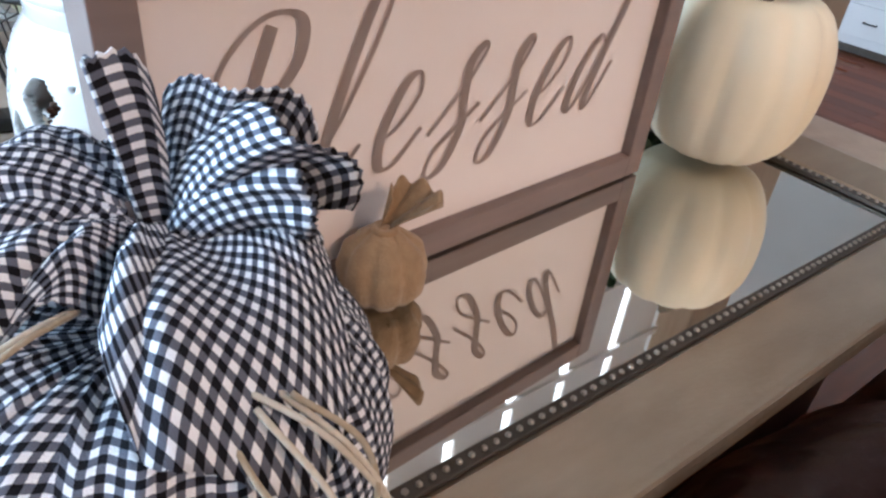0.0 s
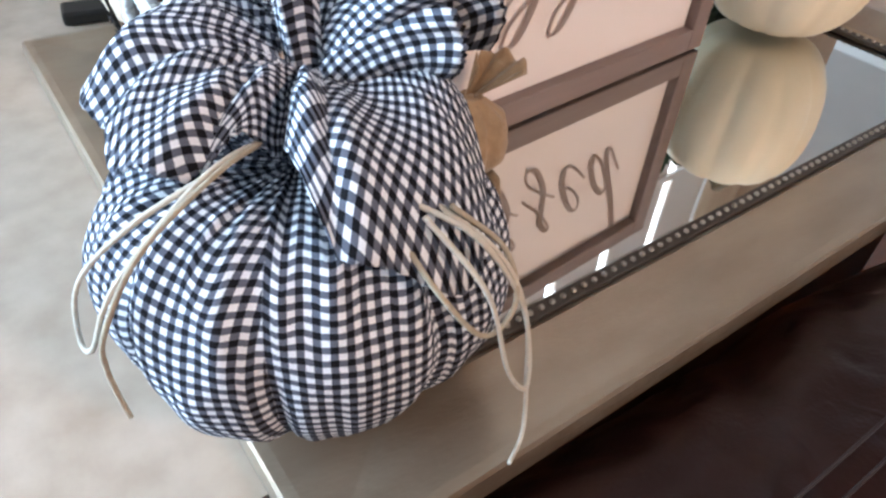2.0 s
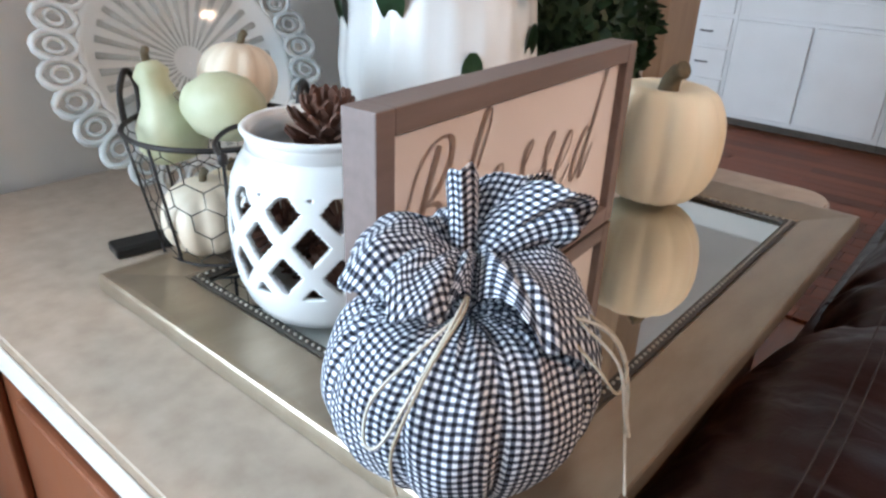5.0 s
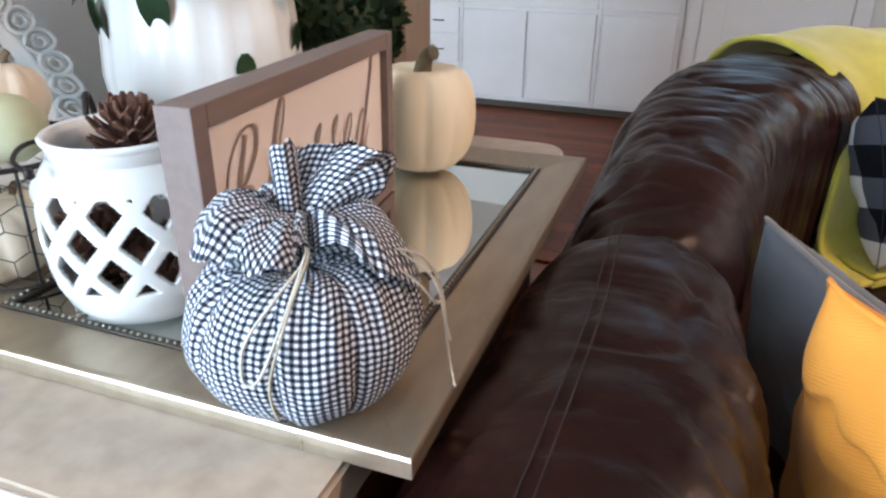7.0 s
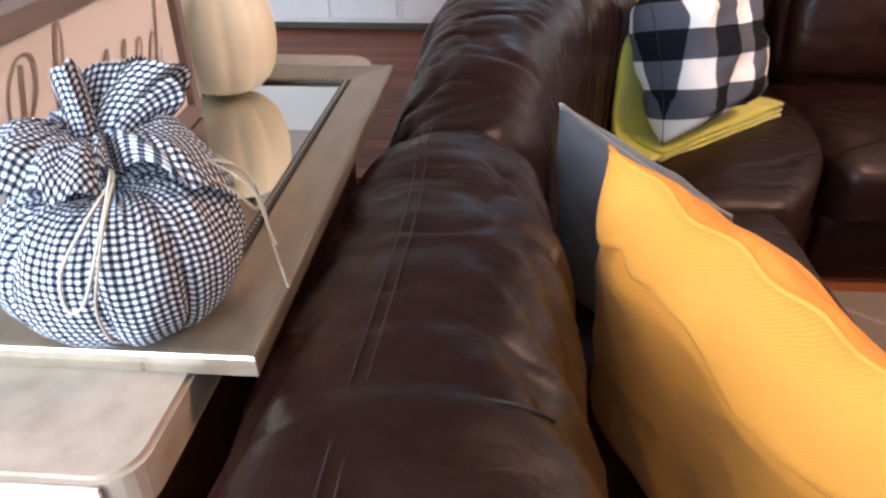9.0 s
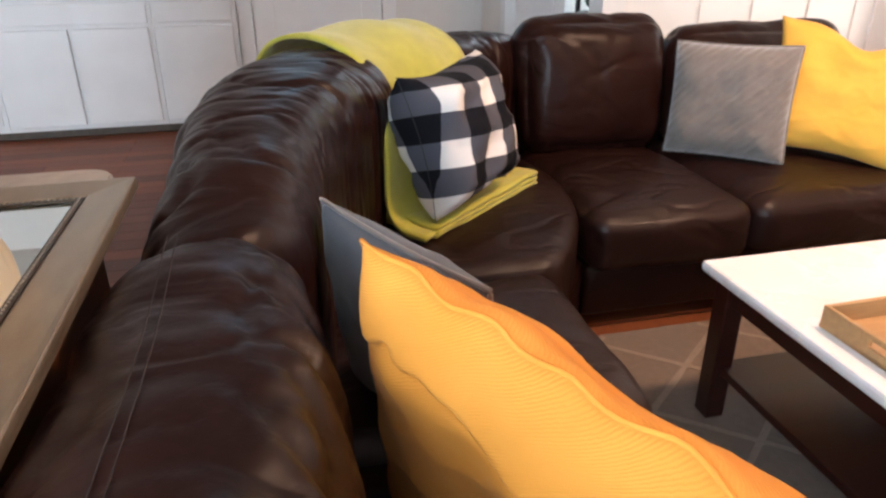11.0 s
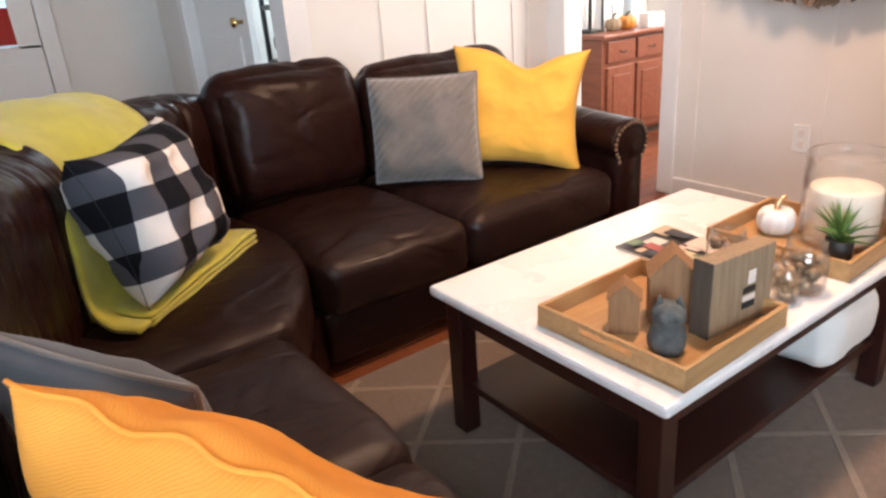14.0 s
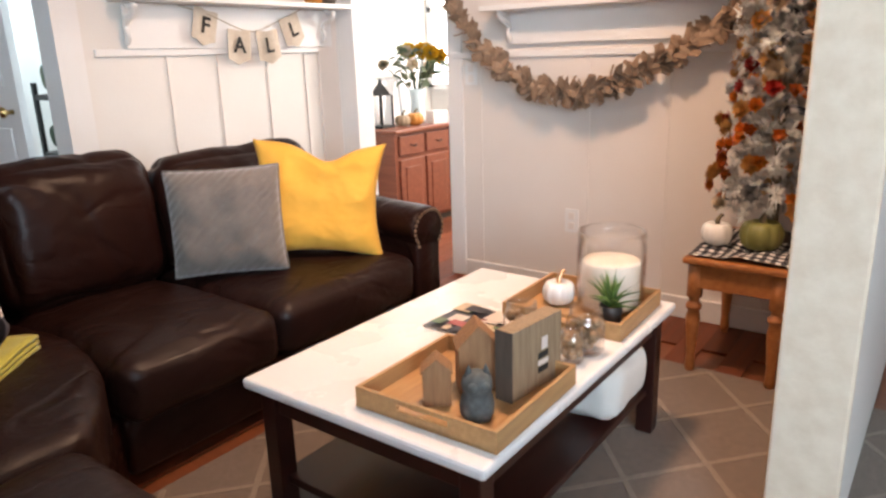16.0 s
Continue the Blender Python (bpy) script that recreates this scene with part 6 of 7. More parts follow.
tagged(part("chicken_wire", bm, M["wire"], wb, "fine hexagonal wire mesh"), kind="stuff")
for s in (-1, 1):
    b = Vector((s * RT * 0.83, s * RT * 0.56, HB))
    t = Vector((-0.56, 0.83, 0))
    part("handle", tube(smooth_path([b - t * 0.016, b - t * 0.016 + Vector((0, 0, 0.03)), b + Vector((0, 0, 0.048)), b + t * 0.016 + Vector((0, 0, 0.03)), b + t * 0.016], 7), 0.0032, 8), M["wire"], wb, "looped wire handle")


def gourd(m, prof, material, label, ribs=0, depth=0.0, stem=0.012):
    t = thing("gourd", m, label, "gourd", "gourds in the basket")
    part("body", lathe(prof, 56, ribs, depth, wob=0.04), material, t)
    top = prof[-1][1]
    part("stem", tube([(0, 0, top - 0.003), (0.002, 0, top + stem * 0.6), (0.005, 0.002, top + stem)], 0.004, 6), M["stem"], t)
    return t


def ball(r, h, n=20):
    return [(max(0.002, r * math.cos(a) ** 0.7), h / 2 + h / 2 * math.sin(a)) for a in np.linspace(-math.pi / 2 + 0.01, math.pi / 2 - 0.01, n)]


gourd(pose(WX + 0.012, WY - 0.026, WZ + 0.004, 4, 0, 0), ball(0.047, 0.075), M["pale_gourd"], "blush pink ribbed gourd at the bottom of the basket", 9, 0.10)
gourd(pose(WX - 0.035, WY + 0.03, WZ + 0.004, 0, 0, 0), ball(0.036, 0.06), M["white_pumpkin"], "cream gourd low in the basket", 8, 0.08)
gourd(pose(WX + 0.045, WY + 0.03, WZ + 0.06, 30, 10, 0), ball(0.026, 0.05), M["ceramic"], "small speckled white gourd", 6, 0.06)
gourd(pose(WX - 0.040, WY - 0.020, WZ + 0.085, 8, -12, 0), [(0.003, 0), (0.026, 0.004), (0.036, 0.022), (0.033, 0.044), (0.020, 0.064), (0.015, 0.082), (0.018, 0.092), (0.010, 0.102), (0.003, 0.104)], M["green_gourd"], "pale green bottle gourd standing in the basket")
gourd(pose(WX + 0.052, WY + 0.018, WZ + 0.146, 0, -86, 28), [(0.003, 0), (0.019, 0.005), (0.031, 0.022), (0.034, 0.042), (0.030, 0.062), (0.018, 0.078), (0.003, 0.085)], M["green_gourd"], "smooth sage green gourd lying on top", 0, 0.0, 0.008)
gourd(pose(WX - 0.035, WY + 0.045, WZ + 0.128, -10, 0, 0), ball(0.041, 0.070), M["pale_gourd"], "pale peach pumpkin gourd on top of the basket", 10, 0.10)

# pressed glass platter leaning on the wall
pt = thing("glass_platter", frame_from((-0.742, 0.195, 1.002), (0.05, 1.0, 0.0), (-0.50, 0.02, 0.86)) @ Matrix.Scale(1.0, 4), "large pressed glass platter with looped rim against the wall", "platter")
bm = lathe([(0.002, 0.0), (0.11, 0.0), (0.118, 0.003), (0.128, 0.014), (0.135, 0.016), (0.135, 0.020), (0.126, 0.019), (0.114, 0.007), (0.002, 0.005)], 96, close=False)
q = part("dish", bm, M["crystal"], pt)
q.matrix_local = pose(0, 0, 0, 90, 0, 0)
for k in range(34):
    a = 2 * math.pi * k / 34
    q = part("ray", tube([(0.022 * math.cos(a), -0.0055, 0.022 * math.sin(a)), (0.113 * math.cos(a), -0.0065, 0.113 * math.sin(a))], 0.0042, 6, taper=lambda t: 0.25 + 0.9 * t), M["crystal_ray"], pt, "cut glass ray")
for k in range(30):
    a = 2 * math.pi * k / 30
    c = Vector((0.157 * math.cos(a), -0.018, 0.157 * math.sin(a)))
    e1, e2 = Vector((math.cos(a), 0, math.sin(a))), Vector((-math.sin(a), 0, math.cos(a)))
    part("loop", tube([c + e1 * 0.023 * math.cos(b) + e2 * 0.0165 * math.sin(b) for b in np.linspace(0, 2 * math.pi, 15)[:-1]], 0.0042, 6, True), M["crystal"], pt)
    part("loop", tube([c + e1 * 0.010 * math.cos(b) + e2 * 0.0085 * math.sin(b) for b in np.linspace(0, 2 * math.pi, 11)[:-1]], 0.003, 5, True), M["crystal"], pt)
# flat pewter foot of the stand that holds the platter
stand = thing("plate_stand", pose(-0.60, 0.045, CT + 0.0005, 0, 0, 80), "flat dark pewter plate stand foot on the counter", "stand")
part("foot", box(0, 0, 0.006, 0.085, 0.030, 0.012, 0.003), M["dark_metal"], stand, "", False)
# round white plate behind, propped on the wall
wpz = thing("white_plate", frame_from((-0.80, 0.56, 1.05), (0.03, 1.0, 0.0), (-0.22, 0.02, 0.97)), "large white porcelain charger leaning on the wall", "plate")
q = part("dish", lathe([(0.002, 0.0), (0.13, 0.0), (0.15, 0.006), (0.195, 0.018), (0.20, 0.022), (0.195, 0.024), (0.15, 0.012), (0.13, 0.006), (0.002, 0.006)], 72, close=False), M["ceramic"], wpz)
q.matrix_local = pose(0, 0, 0, 90, 0, 0)

# white planter wrapped in cloth with green leaves
pv = thing("white_planter", pose(-0.555, 0.46, CT) @ Matrix.Scale(1.1, 4), "white whitewashed planter with painted leaves and trailing greenery", "planter")
part("pot", lathe([(0.07, 0), (0.095, 0.006), (0.115, 0.06), (0.125, 0.14), (0.118, 0.22), (0.105, 0.27), (0.108, 0.285), (0.100, 0.285), (0.097, 0.26), (0.002, 0.255)], 80, 22, 0.035, close=False), M["ceramic"], pv)
part("hoop", tube([(0.06 + 0.105 * math.cos(a), -0.02 + 0.105 * math.sin(a), 0.262 + 0.016 * math.cos(a)) for a in np.linspace(0, 2 * math.pi, 41)[:-1]], 0.0022, 6, True), M["white_cord"], pv, "thin pale wire ring")
rnd = random.Random(21)


def leaf_mesh(ln, w, bend=0.3):
    bm = bmesh.new()
    rows = []
    for k in range(7):
        t = k / 6
        ww = w * math.sin(math.pi * min(1, 0.06 + 0.94 * t) ** 0.8) * 0.5 + 0.0004
        z = -bend * ln * t * t
        rows.append([bm.verts.new((ln * t, s * ww, z + (0.10 * ww if s else 0))) for s in (-1, 0, 1)])
    for a, b in zip(rows, rows[1:]):
        for i in (0, 1):
            bm.faces.new((a[i], a[i + 1], b[i + 1], b[i]))
    bmesh.ops.solidify(bm, geom=bm.faces[:], thickness=0.0008)
    return bm


big_leaf = bpy.data.meshes.new("leaf")
b_ = leaf_mesh(0.085, 0.045)
b_.to_mesh(big_leaf)
b_.free()
big_leaf.materials.append(M["leaf"])
for k in range(16):
    ob = new("leaf", big_leaf)
    ob.parent = pv
    a = rnd.uniform(-3.1, 1.0)
    ob.matrix_local = pose(0.085 * math.cos(a), 0.085 * math.sin(a), 0.275 + rnd.uniform(-0.015, 0.02), rnd.uniform(-30, 30), rnd.uniform(-10, 75), math.degrees(a) + rnd.uniform(-25, 25))
for a, z, sz in ((-2.1, 0.20, 1.0), (-0.55, 0.135, 0.55), (-1.3, 0.215, 0.8), (0.2, 0.16, 0.7)):
    ob = new("leaf", big_leaf)
    ob.parent = pv
    ob.matrix_local = Matrix.Translation((0.124 * math.cos(a), 0.124 * math.sin(a), z + 0.04)) @ Matrix.Rotation(a, 4, "Z") @ Matrix.Rotation(radians(88), 4, "Y") @ Matrix.Scale(sz, 4)

# boxwood topiary: a ball of many small leaves
bw = thing("boxwood_topiary", pose(-0.50, 0.70, CT), "round dark green boxwood topiary in a dark pot", "plant")
part("pot", lathe([(0.05, -0.0), (0.06, 0.004), (0.072, 0.09), (0.068, 0.095), (0.002, 0.09)], 32, close=False), M["dark_thing"], bw, "dark pot")
small = leaf_mesh(0.016, 0.010, 0.2)
tmpm = bpy.data.meshes.new("small_leaf")
small.to_mesh(tmpm)
small.free()
verts = np.array([v.co[:] for v in tmpm.vertices])
faces = [tuple(p.vertices) for p in tmpm.polygons]
rnd = random.Random(4)
V, F = [], []
for k in range(2600):
    d = Vector((rnd.gauss(0, 1), rnd.gauss(0, 1), rnd.gauss(0, 1))).normalized()
    r = 0.128 * (1 - 0.35 * rnd.random() ** 3) * (1 + 0.10 * noise.noise(d * 3.1))
    m = (Matrix.Translation(Vector((0, 0, 0.20)) + d * r) @ d.to_track_quat("X", "Z").to_matrix().to_4x4() @ Euler((rnd.uniform(-3, 3), rnd.uniform(-1.1, 1.1), rnd.uniform(-0.9, 0.9))).to_matrix().to_4x4()) @ Matrix.Scale(rnd.uniform(0.7, 1.5), 4)
    a = np.array(m)
    o = len(V)
    V.extend((verts @ a[:3, :3].T + a[:3, 3]).tolist())
    F.extend([tuple(i + o for i in f) for f in faces])
me = bpy.data.meshes.new("foliage")
me.from_pydata(V, [], F)
me.materials.append(M["boxwood"])
fo = new("foliage", me)
fo.parent = bw
tagged(fo, "dense tiny boxwood leaves", kind="stuff")
bm = bmesh.new()
bmesh.ops.create_icosphere(bm, subdivisions=3, radius=0.105)
part("core", bm, M["leaf"], bw).location = (0, 0, 0.20)

# ---- pennant wall: shelf with brackets, banner ----
sh = thing("wall_shelf", pose(2.53, FY - 0.018, 1.472), "white wall shelf on scrolled brackets", "shelf")
part("board", box(0, -0.07, 0.012, 1.36, 0.15, 0.024, 0.004), M["trim"], sh, "", False)
part("backboard", box(0, -0.004, -0.10, 1.24, 0.010, 0.19, 0.002), M["trim"], sh, "", False)
for x in (-0.62, 0.545):
    pts = smooth_path([(x, -0.012, -0.17), (x, -0.035, -0.14), (x, -0.02, -0.10), (x, -0.045, -0.07), (x, -0.09, -0.05), (x, -0.11, -0.02), (x, -0.075, -0.025), (x, -0.05, -0.01)], 6)
    part("bracket", tube(pts, 0.013, 8), M["trim"], sh, "scrolled white bracket")
bn = thing("pennant_banner", pose(2.573, FY - 0.04, 1.335), "burlap pennant banner with black capital letters", "banner")
for ch, x, z, r in (("F", -0.272, 0.047, 14), ("A", -0.087, -0.044, 4), ("L", 0.100, -0.046, -6), ("L", 0.270, 0.034, -20)):
    fl = part("flag", sheet_on(lambda u, v: Vector(((u - 0.5) * 0.135, 0.006 * math.sin(5 * u + x * 9), 0.07 - v * (0.14 + 0.022 * (1 - abs(2 * u - 1))) + 0.003 * math.sin(9 * u))), 10, 10, 0.002), M["flag"], bn, "burlap flag", False)
    fl.matrix_local = pose(x, -0.006, z, 0, r, 0)
    q = part("letter", text_mesh(ch, 0.105, 0.0012), M["ink"], fl, "", False)
    q.matrix_local = pose(0, -0.0085, -0.005, 90, 0, 0)
part("string", tube(smooth_path([(-0.40, -0.005, 0.13), (-0.245, -0.005, 0.095), (0.0, -0.005, 0.02), (0.235, -0.005, 0.095), (0.38, -0.005, 0.15)], 8), 0.0025, 6), M["twine"], bn, "jute string")
# pumpkins on the shelf
pumpkin("shelf_pumpkin", pose(2.98, FY - 0.08, 1.496), 0.05, 0.06, 9, 0.1, M["orange"], "small orange pumpkin on the wall shelf", 0.02, 40)
pumpkin("shelf_pumpkin", pose(3.08, FY - 0.09, 1.496), 0.045, 0.05, 9, 0.1, M["dark_wood"], "small brown pumpkin on the wall shelf", 0.02, 40)

# ---- greige wall: shelf, garland, outlet, switch ----
s2 = thing("wall_shelf", pose(RX - 0.016, 0.75, 1.40), "white wall shelf on scrolled brackets", "shelf")
part("board", box(-0.07, 0, 0.012, 0.15, 1.5, 0.024, 0.004), M["trim"], s2, "", False)
part("backboard", box(-0.004, 0, -0.075, 0.010, 1.32, 0.15, 0.002), M["trim"], s2, "", False)
for y in (-0.58, 0.66):
    pts = smooth_path([(-0.012, y, -0.13), (-0.03, y, -0.10), (-0.02, y, -0.07), (-0.05, y, -0.05), (-0.10, y, -0.03), (-0.11, y, 0.0), (-0.06, y, -0.01)], 6)
    part("bracket", tube(pts, 0.013, 8), M["trim"], s2, "scrolled white bracket")
ga = thing("cloth_garland", pose(RX - 0.11, 0, 0), "tan torn-cloth garland hanging in a long swag", "garland")
gpath = smooth_path([(0, 1.75, 1.55), (0, 1.66, 1.40), (0, 1.51, 1.225), (0, 1.30, 1.085), (0, 1.14, 1.045), (0, 0.98, 1.03), (0, 0.87, 1.06), (0, 0.75, 1.11), (0, 0.54, 1.218), (0, 0.40, 1.305), (0, 0.31, 1.40), (0, 0.25, 1.50)], 16)
part("cord", tube(gpath, 0.012, 8), M["ribbon_tan"], ga)
rnd = random.Random(8)
strip_me = []
for kk in range(4):
    bm = sheet_on(lambda u, v: Vector(((u - 0.5) * 0.054 * (1.1 - 0.45 * v), 0.010 * math.sin(4 * v + kk) + 0.003 * math.sin(12 * u), v * 0.074)), 3, 5, 0.002)
    me = bpy.data.meshes.new("rag")
    bm.to_mesh(me)
    bm.free()
    me.materials.append(M["ribbon_tan"])
    strip_me.append(me)
for i in range(290):
    p = gpath[min(len(gpath) - 1, int(i / 290 * len(gpath)))]
    ob = new("rag", strip_me[i % 4])
    ob.parent = ga
    a = rnd.uniform(0, 360)
    d = (gpath[min(len(gpath) - 1, int(i / 290 * len(gpath)) + 1)] - p)
    base = Matrix.Translation(p + Vector((0, rnd.uniform(-0.01, 0.01), rnd.uniform(-0.006, 0.006))))
    ax = Vector((0, d.y, d.z)).normalized() if d.length > 1e-6 else Vector((0, 1, 0))
    ob.matrix_local = base @ Matrix.Rotation(radians(a), 4, ax) @ Euler((rnd.uniform(-0.5, 0.5), 0, rnd.uniform(-1.2, 1.2))).to_matrix().to_4x4()
for nm, y, z, lab in (("wall_outlet", 1.08, 0.415, "white plastic double wall outlet"), ("light_switch", 1.655, 1.117, "white plastic light switch plate")):
    o = thing(nm, pose(RX, y, z), lab, "outlet" if "outlet" in nm else "switch")
    part("plate", box(-0.003, 0, 0, 0.006, 0.072, 0.116, 0.002), M["trim"], o, "", False)
    for dz in (-0.025, 0.025):
        part("socket", box(-0.007, 0, dz, 0.004, 0.03, 0.034, 0.002), M["wall_warm"], o, "", False)

# ---- pine side table with the autumn tree ----
st = thing("side_table", pose(2.90, 0.177, FLOOR) @ Matrix.Diagonal((1.0, 1.0, 0.912, 1.0)), "honey pine side table with turned legs", "table")
part("tabletop", box(0, 0, 0.488, 0.56, 0.36, 0.026, 0.008), M["orange_wood"], st, "", False)
for y in (-0.15, 0.15):
    part("apron", box(0, y, 0.425, 0.44, 0.02, 0.10, 0.002), M["orange_wood"], st, "", False)
for x in (-0.245, 0.245):
    part("apron", box(x, 0, 0.425, 0.02, 0.24, 0.10, 0.002), M["orange_wood"], st, "", False)
for x in (-0.235, 0.235):
    for y in (-0.14, 0.14):
        part("leg", lathe([(0.014, 0.0), (0.019, 0.03), (0.016, 0.08), (0.021, 0.16), (0.026, 0.24), (0.020, 0.275), (0.028, 0.285), (0.028, 0.30), (0.018, 0.31), (0.018, 0.325), (0.028, 0.335), (0.028, 0.474)], 20), M["orange_wood"], st).location = (x, y, 0)
TT = FLOOR + 0.457
cl_ = thing("check_cloth", pose(2.87, 0.175, TT), "black and white check cloth crumpled on the side table", "cloth")
part("cloth", sheet_on(lambda u, v: Vector(((u - 0.5) * 0.46, (v - 0.5) * 0.34, 0.010 + 0.012 * noise.noise(Vector((u * 5, v * 5, 1))) + 0.018 * abs(math.sin(6 * u + 3 * v)) * (1 - v))), 36, 28, 0.002, 0.5, 0.4), M["table_check"], cl_)
pumpkin("cream_mini_pumpkin", pose(2.78, 0.285, TT + 0.02), 0.056, 0.088, 9, 0.1, M["ceramic"], "small white pumpkin on the check cloth", 0.026, 60)
pumpkin("olive_pumpkin", pose(2.79, 0.135, TT + 0.02), 0.075, 0.11, 10, 0.1, M["green_pumpkin"], "olive green pumpkin under the tree", 0.026, 60)
tr = thing("autumn_tree", pose(2.95, 0.135, TT + 0.015), "flocked tabletop tree covered in orange, red and gold autumn picks", "tree")
part("stand", lathe([(0.07, 0), (0.075, 0.01), (0.05, 0.04), (0.02, 0.06)], 24), M["dark_wood"], tr)
part("trunk", tube([(0, 0, 0.04), (0.004, 0, 0.5), (0, 0, 1.25)], 0.02, 8, taper=lambda t: 1.1 - t), M["stem"], tr)
rnd = random.Random(17)


def tuft(name, n, ln, r):
    """A spray of needles round a bent twig."""
    V, F = [], []
    for k in range(n):
        t = k / n
        c = Vector((ln * t, 0, 0.12 * ln * math.sin(3 * t)))
        d = Vector((rnd.uniform(0.1, 0.7), rnd.gauss(0, 1), rnd.gauss(0, 1))).normalized() * r * rnd.uniform(0.7, 1.2)
        s = d.cross(Vector((0.3, 0.5, 0.8))).normalized() * 0.0026
        o = len(V)
        V += [tuple(c + s), tuple(c - s), tuple(c + d)]
        F.append((o, o + 1, o + 2))
    me = bpy.data.meshes.new(name)
    me.from_pydata(V, [], F)
    me.materials.append(M["flock"])
    return me


tufts = [tuft("twig", 120, 0.14, 0.034) for _ in range(3)]
for k in range(230):
    t = (k / 230) ** 0.85
    z = 0.10 + 1.12 * t
    R_ = 0.235 * (1 - t * 0.78)
    a = k * 2.39996 + rnd.uniform(-0.3, 0.3)
    ob = new("branch", tufts[k % 3])
    ob.parent = tr
    r0 = max(0.01, R_ - 0.13) * rnd.uniform(0.6, 1.1)
    ob.matrix_local = pose(r0 * math.cos(a), r0 * math.sin(a), z, rnd.uniform(-180, 180), rnd.uniform(-20, 25), math.degrees(a)) @ Matrix.Scale(rnd.uniform(0.8, 1.25), 4)


def bloom(name, mats, petals, r):
    bm = bmesh.new()
    for k in range(petals):
        a = k * 2.39996
        e = 0.25 + 1.1 * k / petals
        m = Matrix.Rotation(a, 4, "Z") @ Matrix.Rotation(-e, 4, "Y")
        q = [Vector((0, 0, 0)), Vector((r * 0.6, -r * 0.32, 0.004)), Vector((r, 0, 0.0)), Vector((r * 0.6, r * 0.32, 0.004))]
        vs = [bm.verts.new(m @ p) for p in q]
        bm.faces.new(vs)
    bmesh.ops.solidify(bm, geom=bm.faces[:], thickness=0.001)
    me = bpy.data.meshes.new(name)
    bm.to_mesh(me)
    bm.free()
    me.materials.append(mats)
    return me


kinds = [bloom("bloom", M["orange_petal"], 22, 0.042), bloom("bloom", M["gold_petal"], 26, 0.045), bloom("bloom", M["cream_petal"], 24, 0.045), bloom("bloom", M["red_petal"], 20, 0.038), bloom("bloom", M["orange_petal"], 16, 0.03), bloom("bloom", M["gold_petal"], 18, 0.034), bloom("bloom", M["white_petal"], 26, 0.046), bloom("bloom", M["grey_petal"], 24, 0.044), bloom("bloom", M["bright_petal"], 20, 0.034)]
for k in range(250):
    t = rnd.random() ** 0.9
    z = 0.14 + 1.08 * t
    R_ = 0.225 * (1 - t * 0.75) * rnd.uniform(0.85, 1.08)
    a = rnd.uniform(0, 6.283)
    ob = new("bloom", kinds[rnd.choice((0, 0, 1, 1, 2, 2, 3, 3, 4, 5, 6, 6, 7, 8, 8))])
    ob.parent = tr
    d = Vector((math.cos(a), math.sin(a), rnd.uniform(-0.2, 0.5)))
    ob.matrix_local = Matrix.Translation((R_ * math.cos(a), R_ * math.sin(a), z)) @ d.to_track_quat("Z", "Y").to_matrix().to_4x4()
for k in range(14):
    t = 0.1 + 0.8 * k / 14
    a = 2.2 + 2.6 * rnd.random()
    R_ = 0.24 * (1 - t * 0.72)
    part("ribbon", sheet_on(lambda u, v: Vector(((u - 0.5) * 0.10, 0.02 * math.sin(5 * u), (v - 0.5) * 0.034 + 0.015 * math.sin(4 * u))), 14, 3, 0.001, 0.1, 0.034), M["table_check"], tr, "check ribbon").matrix_local = pose(R_ * math.cos(a), R_ * math.sin(a), 0.14 + 1.05 * t, rnd.uniform(-40, 40), rnd.uniform(-70, 70), math.degrees(a) + 90)

# ---- dining room: dresser with autumn things ----
DX, DY = 3.72, 2.62
dr = thing("dresser", pose(DX, DY, FLOOR), "red cherry wood dresser with drawers and panelled doors", "dresser")
part("body", box(0.60, 0.24, 0.37, 1.20, 0.46, 0.64, 0.004), M["dresser"], dr, "", False)
part("top", box(0.60, 0.23, 0.697, 1.26, 0.52, 0.028, 0.008), M["dresser"], dr, "", False)
part("plinth", box(0.60, 0.25, 0.03, 1.16, 0.42, 0.06, 0.003), M["dark_wood"], dr, "", False)
for k in range(4):
    x = 0.17 + k * 0.287
    d = part("drawer", box(x, 0.002, 0.60, 0.262, 0.022, 0.13, 0.005), M["dresser"], dr, "", False)
    part("knob", tube(smooth_path([(x - 0.03, -0.012, 0.605), (x - 0.015, -0.03, 0.595), (x + 0.015, -0.03, 0.595), (x + 0.03, -0.012, 0.605)], 5), 0.004, 6), M["dark_metal"], d, "dark bail pull")
    d = part("door", box(x, 0.002, 0.29, 0.262, 0.022, 0.43, 0.005), M["dresser"], dr, "", False)
    part("panel", box(x, -0.012, 0.29, 0.175, 0.010, 0.33, 0.006), M["dresser"], d, "", False)
DT = FLOOR + 0.711
ln_ = thing("metal_lantern", pose(DX + 0.10, DY + 0.20, DT), "black metal candle lantern on the dresser", "lantern")
part("base", box(0, 0, 0.01, 0.13, 0.13, 0.02, 0.003), M["dark_thing"], ln_, "", False)
for x in (-0.055, 0.055):
    for y in (-0.055, 0.055):
        part("post", box(x, y, 0.12, 0.012, 0.012, 0.2, 0.001), M["dark_thing"], ln_, "", False)
part("roof", lathe([(0.095, 0.22), (0.05, 0.27), (0.02, 0.30), (0.012, 0.33)], 4), M["dark_thing"], ln_, "", False)
pumpkin("dresser_pumpkin", pose(DX + 0.34, DY + 0.10, DT), 0.06, 0.09, 9, 0.1, M["orange"], "small orange pumpkin on the dresser", 0.025, 48)
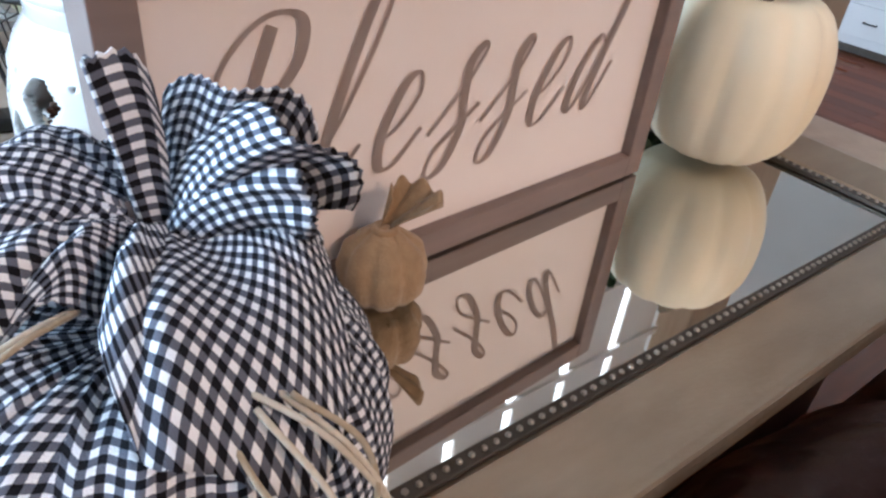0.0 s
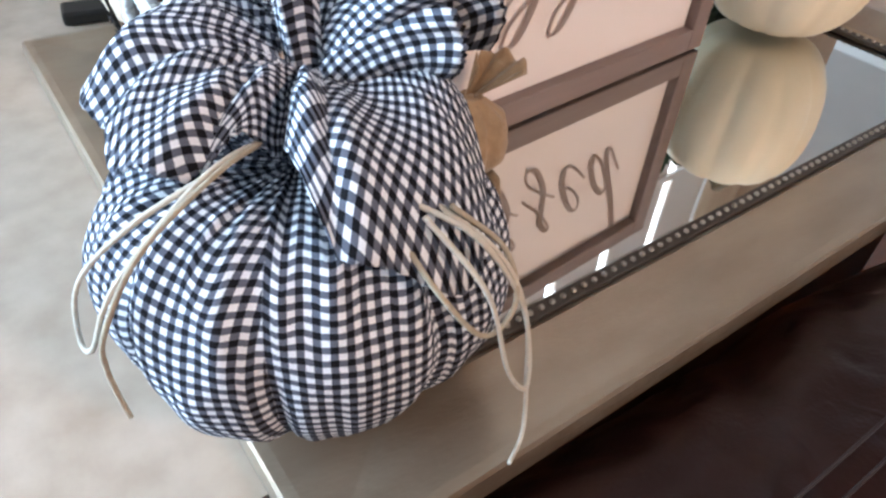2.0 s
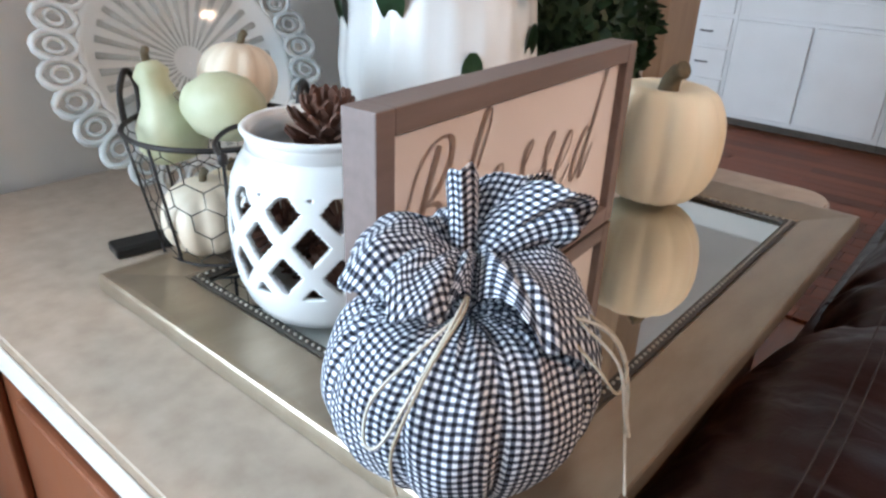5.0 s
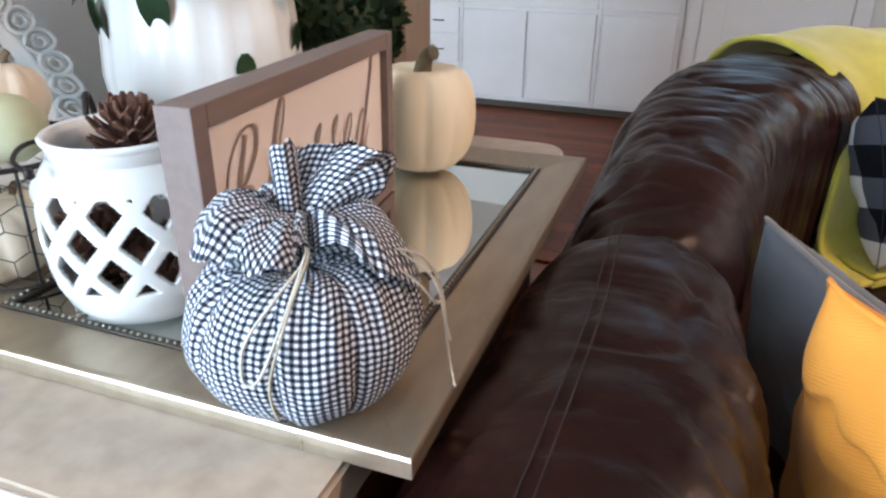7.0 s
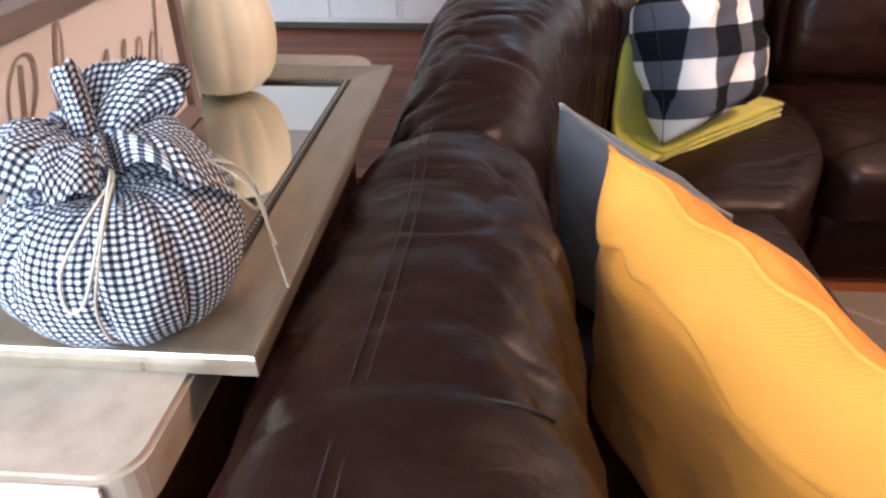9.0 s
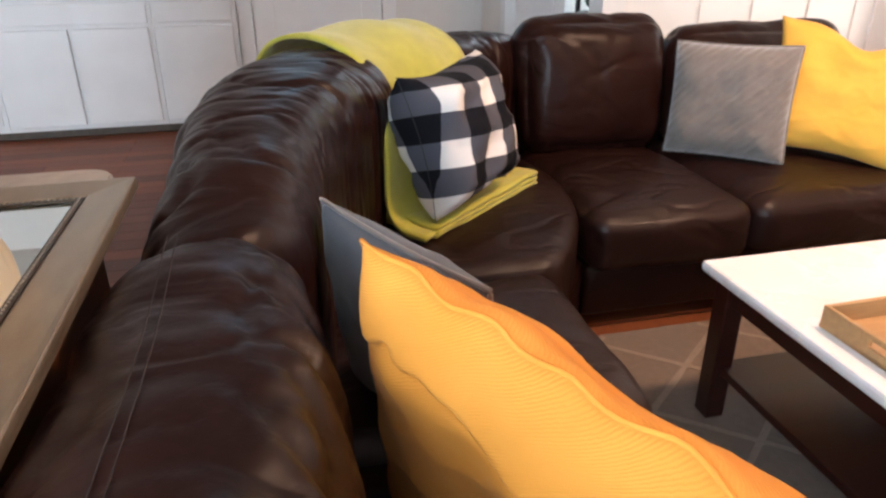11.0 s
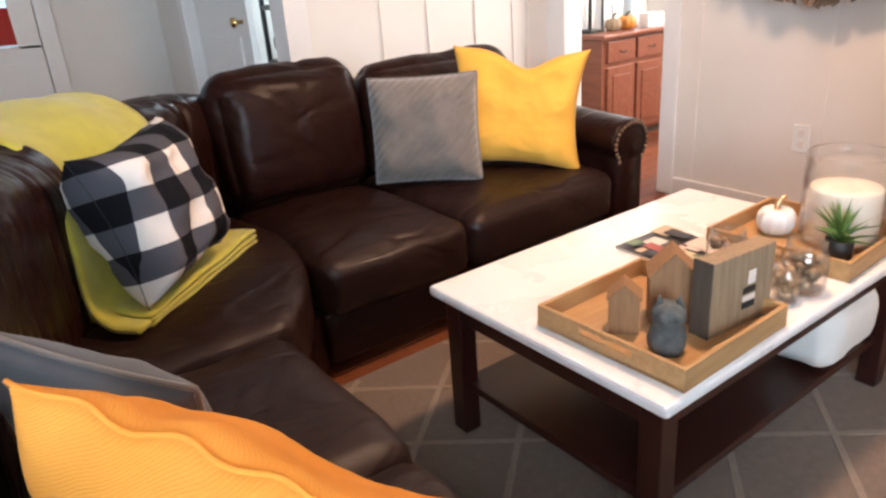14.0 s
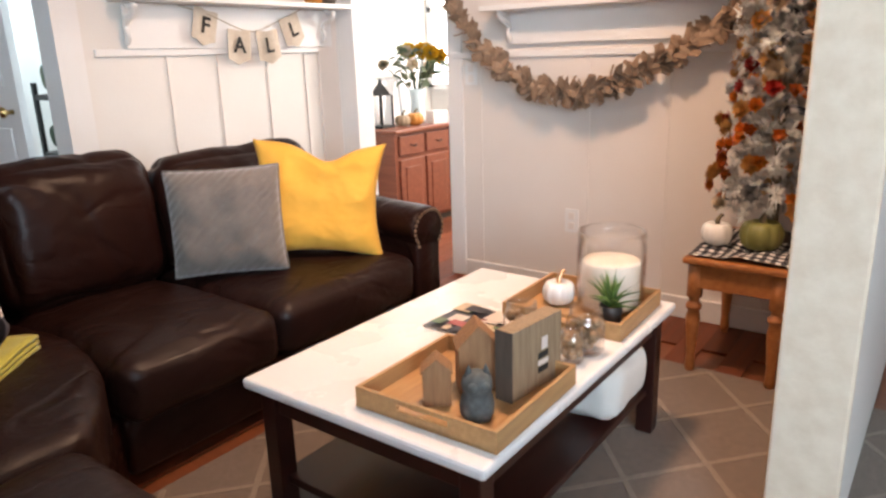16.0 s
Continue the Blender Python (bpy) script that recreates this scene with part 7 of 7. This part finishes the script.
pumpkin("dresser_pumpkin", pose(DX + 0.24, DY + 0.13, DT), 0.055, 0.08, 9, 0.1, M["grey_wood"], "small grey brown pumpkin on the dresser", 0.03, 48)
fr = thing("leaning_board", pose(DX + 0.24, DY + 0.26, DT, 0, 10, 6), "cream wooden board leaning on the dresser wall", "board")
part("board", box(0, 0, 0.16, 0.02, 0.07, 0.32, 0.003), M["sign_board"], fr, "", False)
vs_ = thing("flower_vase", pose(DX + 0.52, DY + 0.22, DT), "pale blue pitcher with sunflowers and sage green sprays", "vase")
part("vase", lathe([(0.002, 0), (0.05, 0.002), (0.055, 0.02), (0.045, 0.15), (0.06, 0.24), (0.056, 0.24), (0.041, 0.15), (0.05, 0.02), (0.002, 0.008)], 32, close=False), M["pale_blue"], vs_)
rnd = random.Random(2)
sun = bloom("sunflower", M["sun_petal"], 26, 0.065)
for k in range(11):
    a, e = rnd.uniform(0, 6.28), rnd.uniform(0.5, 1.3)
    p = Vector((0.26 * math.cos(a) * math.cos(e), 0.30 * math.sin(a) * math.cos(e), 0.26 + 0.26 * math.sin(e)))
    part("stalk", tube(smooth_path([(0, 0, 0.1), (p.x * 0.3, p.y * 0.3, 0.26), p], 5), 0.004, 5), M["leaf"], vs_)
    ob = new("sunflower", sun if k % 2 else kinds[2])
    ob.parent = vs_
    ob.matrix_local = Matrix.Translation(p) @ Vector((-0.83 + rnd.uniform(-0.3, 0.3), -0.55 + rnd.uniform(-0.3, 0.3), 0.15 + rnd.uniform(-0.2, 0.3))).to_track_quat("Z", "Y").to_matrix().to_4x4() @ Matrix.Scale(1.15, 4)
sage_leaf = big_leaf.copy()
sage_leaf.materials.clear()
sage_leaf.materials.append(M["sage"])
for k in range(90):
    a, e = rnd.uniform(0, 6.28), rnd.uniform(0.2, 1.4)
    ob = new("leaf", sage_leaf)
    ob.parent = vs_
    ob.matrix_local = pose(0.20 * math.cos(a) * rnd.random(), 0.24 * math.sin(a) * rnd.random(), 0.28 + 0.24 * rnd.random(), rnd.uniform(-40, 40), rnd.uniform(-70, 30), math.degrees(a))
pf = thing("white_picture_frame", pose(DX + 0.36, DY + 0.34, DT, -8, 0, 0), "empty white wooden frame leaning behind the pumpkins", "frame")
for x in (-0.15, 0.15):
    part("stile", box(x, 0, 0.17, 0.035, 0.02, 0.34, 0.003), M["trim"], pf, "", False)
for z in (0.0175, 0.3225):
    part("rail", box(0, 0, z, 0.265, 0.02, 0.035, 0.003), M["trim"], pf, "", False)
cr = thing("white_crate", pose(DX + 0.54, DY + 0.06, DT, 0, 0, -6), "small white wooden crate on the dresser", "crate")
part("bottom", box(0, 0, 0.006, 0.14, 0.08, 0.012, 0.001), M["trim"], cr, "", False)
for y in (-0.036, 0.036):
    for z in (0.032, 0.072):
        part("slat", box(0, y, z, 0.14, 0.008, 0.032, 0.001), M["trim"], cr, "", False)
for x in (-0.066, 0.066):
    part("end", box(x, 0, 0.05, 0.008, 0.063, 0.076, 0.001), M["trim"], cr, "", False)
dw = thing("window_3", pose(5.39, 3.0, 1.6), "bright dining room window with white bars", "window", kind="structure")
part("pane", box(-0.004, 0, 0, 0.006, 1.1, 1.3), M["sky_glow"], dw, "", False)
for y in (-0.55, 0, 0.55):
    part("mullion", box(-0.03, y, 0, 0.04, 0.05, 1.35, 0.003), M["trim"], dw, "", False)
for z in (-0.66, 0, 0.66):
    part("crossbar", box(-0.03, 0, z, 0.04, 1.15, 0.05, 0.003), M["trim"], dw, "", False)

# ---- floor boards ----
bm = box(0, 0, -0.006, 0.798, 0.0975, 0.011, 0.0015)
plank = bpy.data.meshes.new("plank")
bm.to_mesh(plank)
bm.free()
plank.materials.append(M["floor_wood"])
for lo_x, n_x, lo_y, n_y in ((1.0, 5, 1.40, 13), (2.5, 4, -0.25, 17), (-1.9, 4, 2.0, 23)):
    for i in range(n_x):
        for j in range(n_y):
            ob = new("plank", plank)
            ob.parent = floor
            ob.location = (lo_x + 0.4 + 0.8 * i + 0.4 * (j % 2), lo_y + 0.05 + 0.0985 * j, FLOOR)
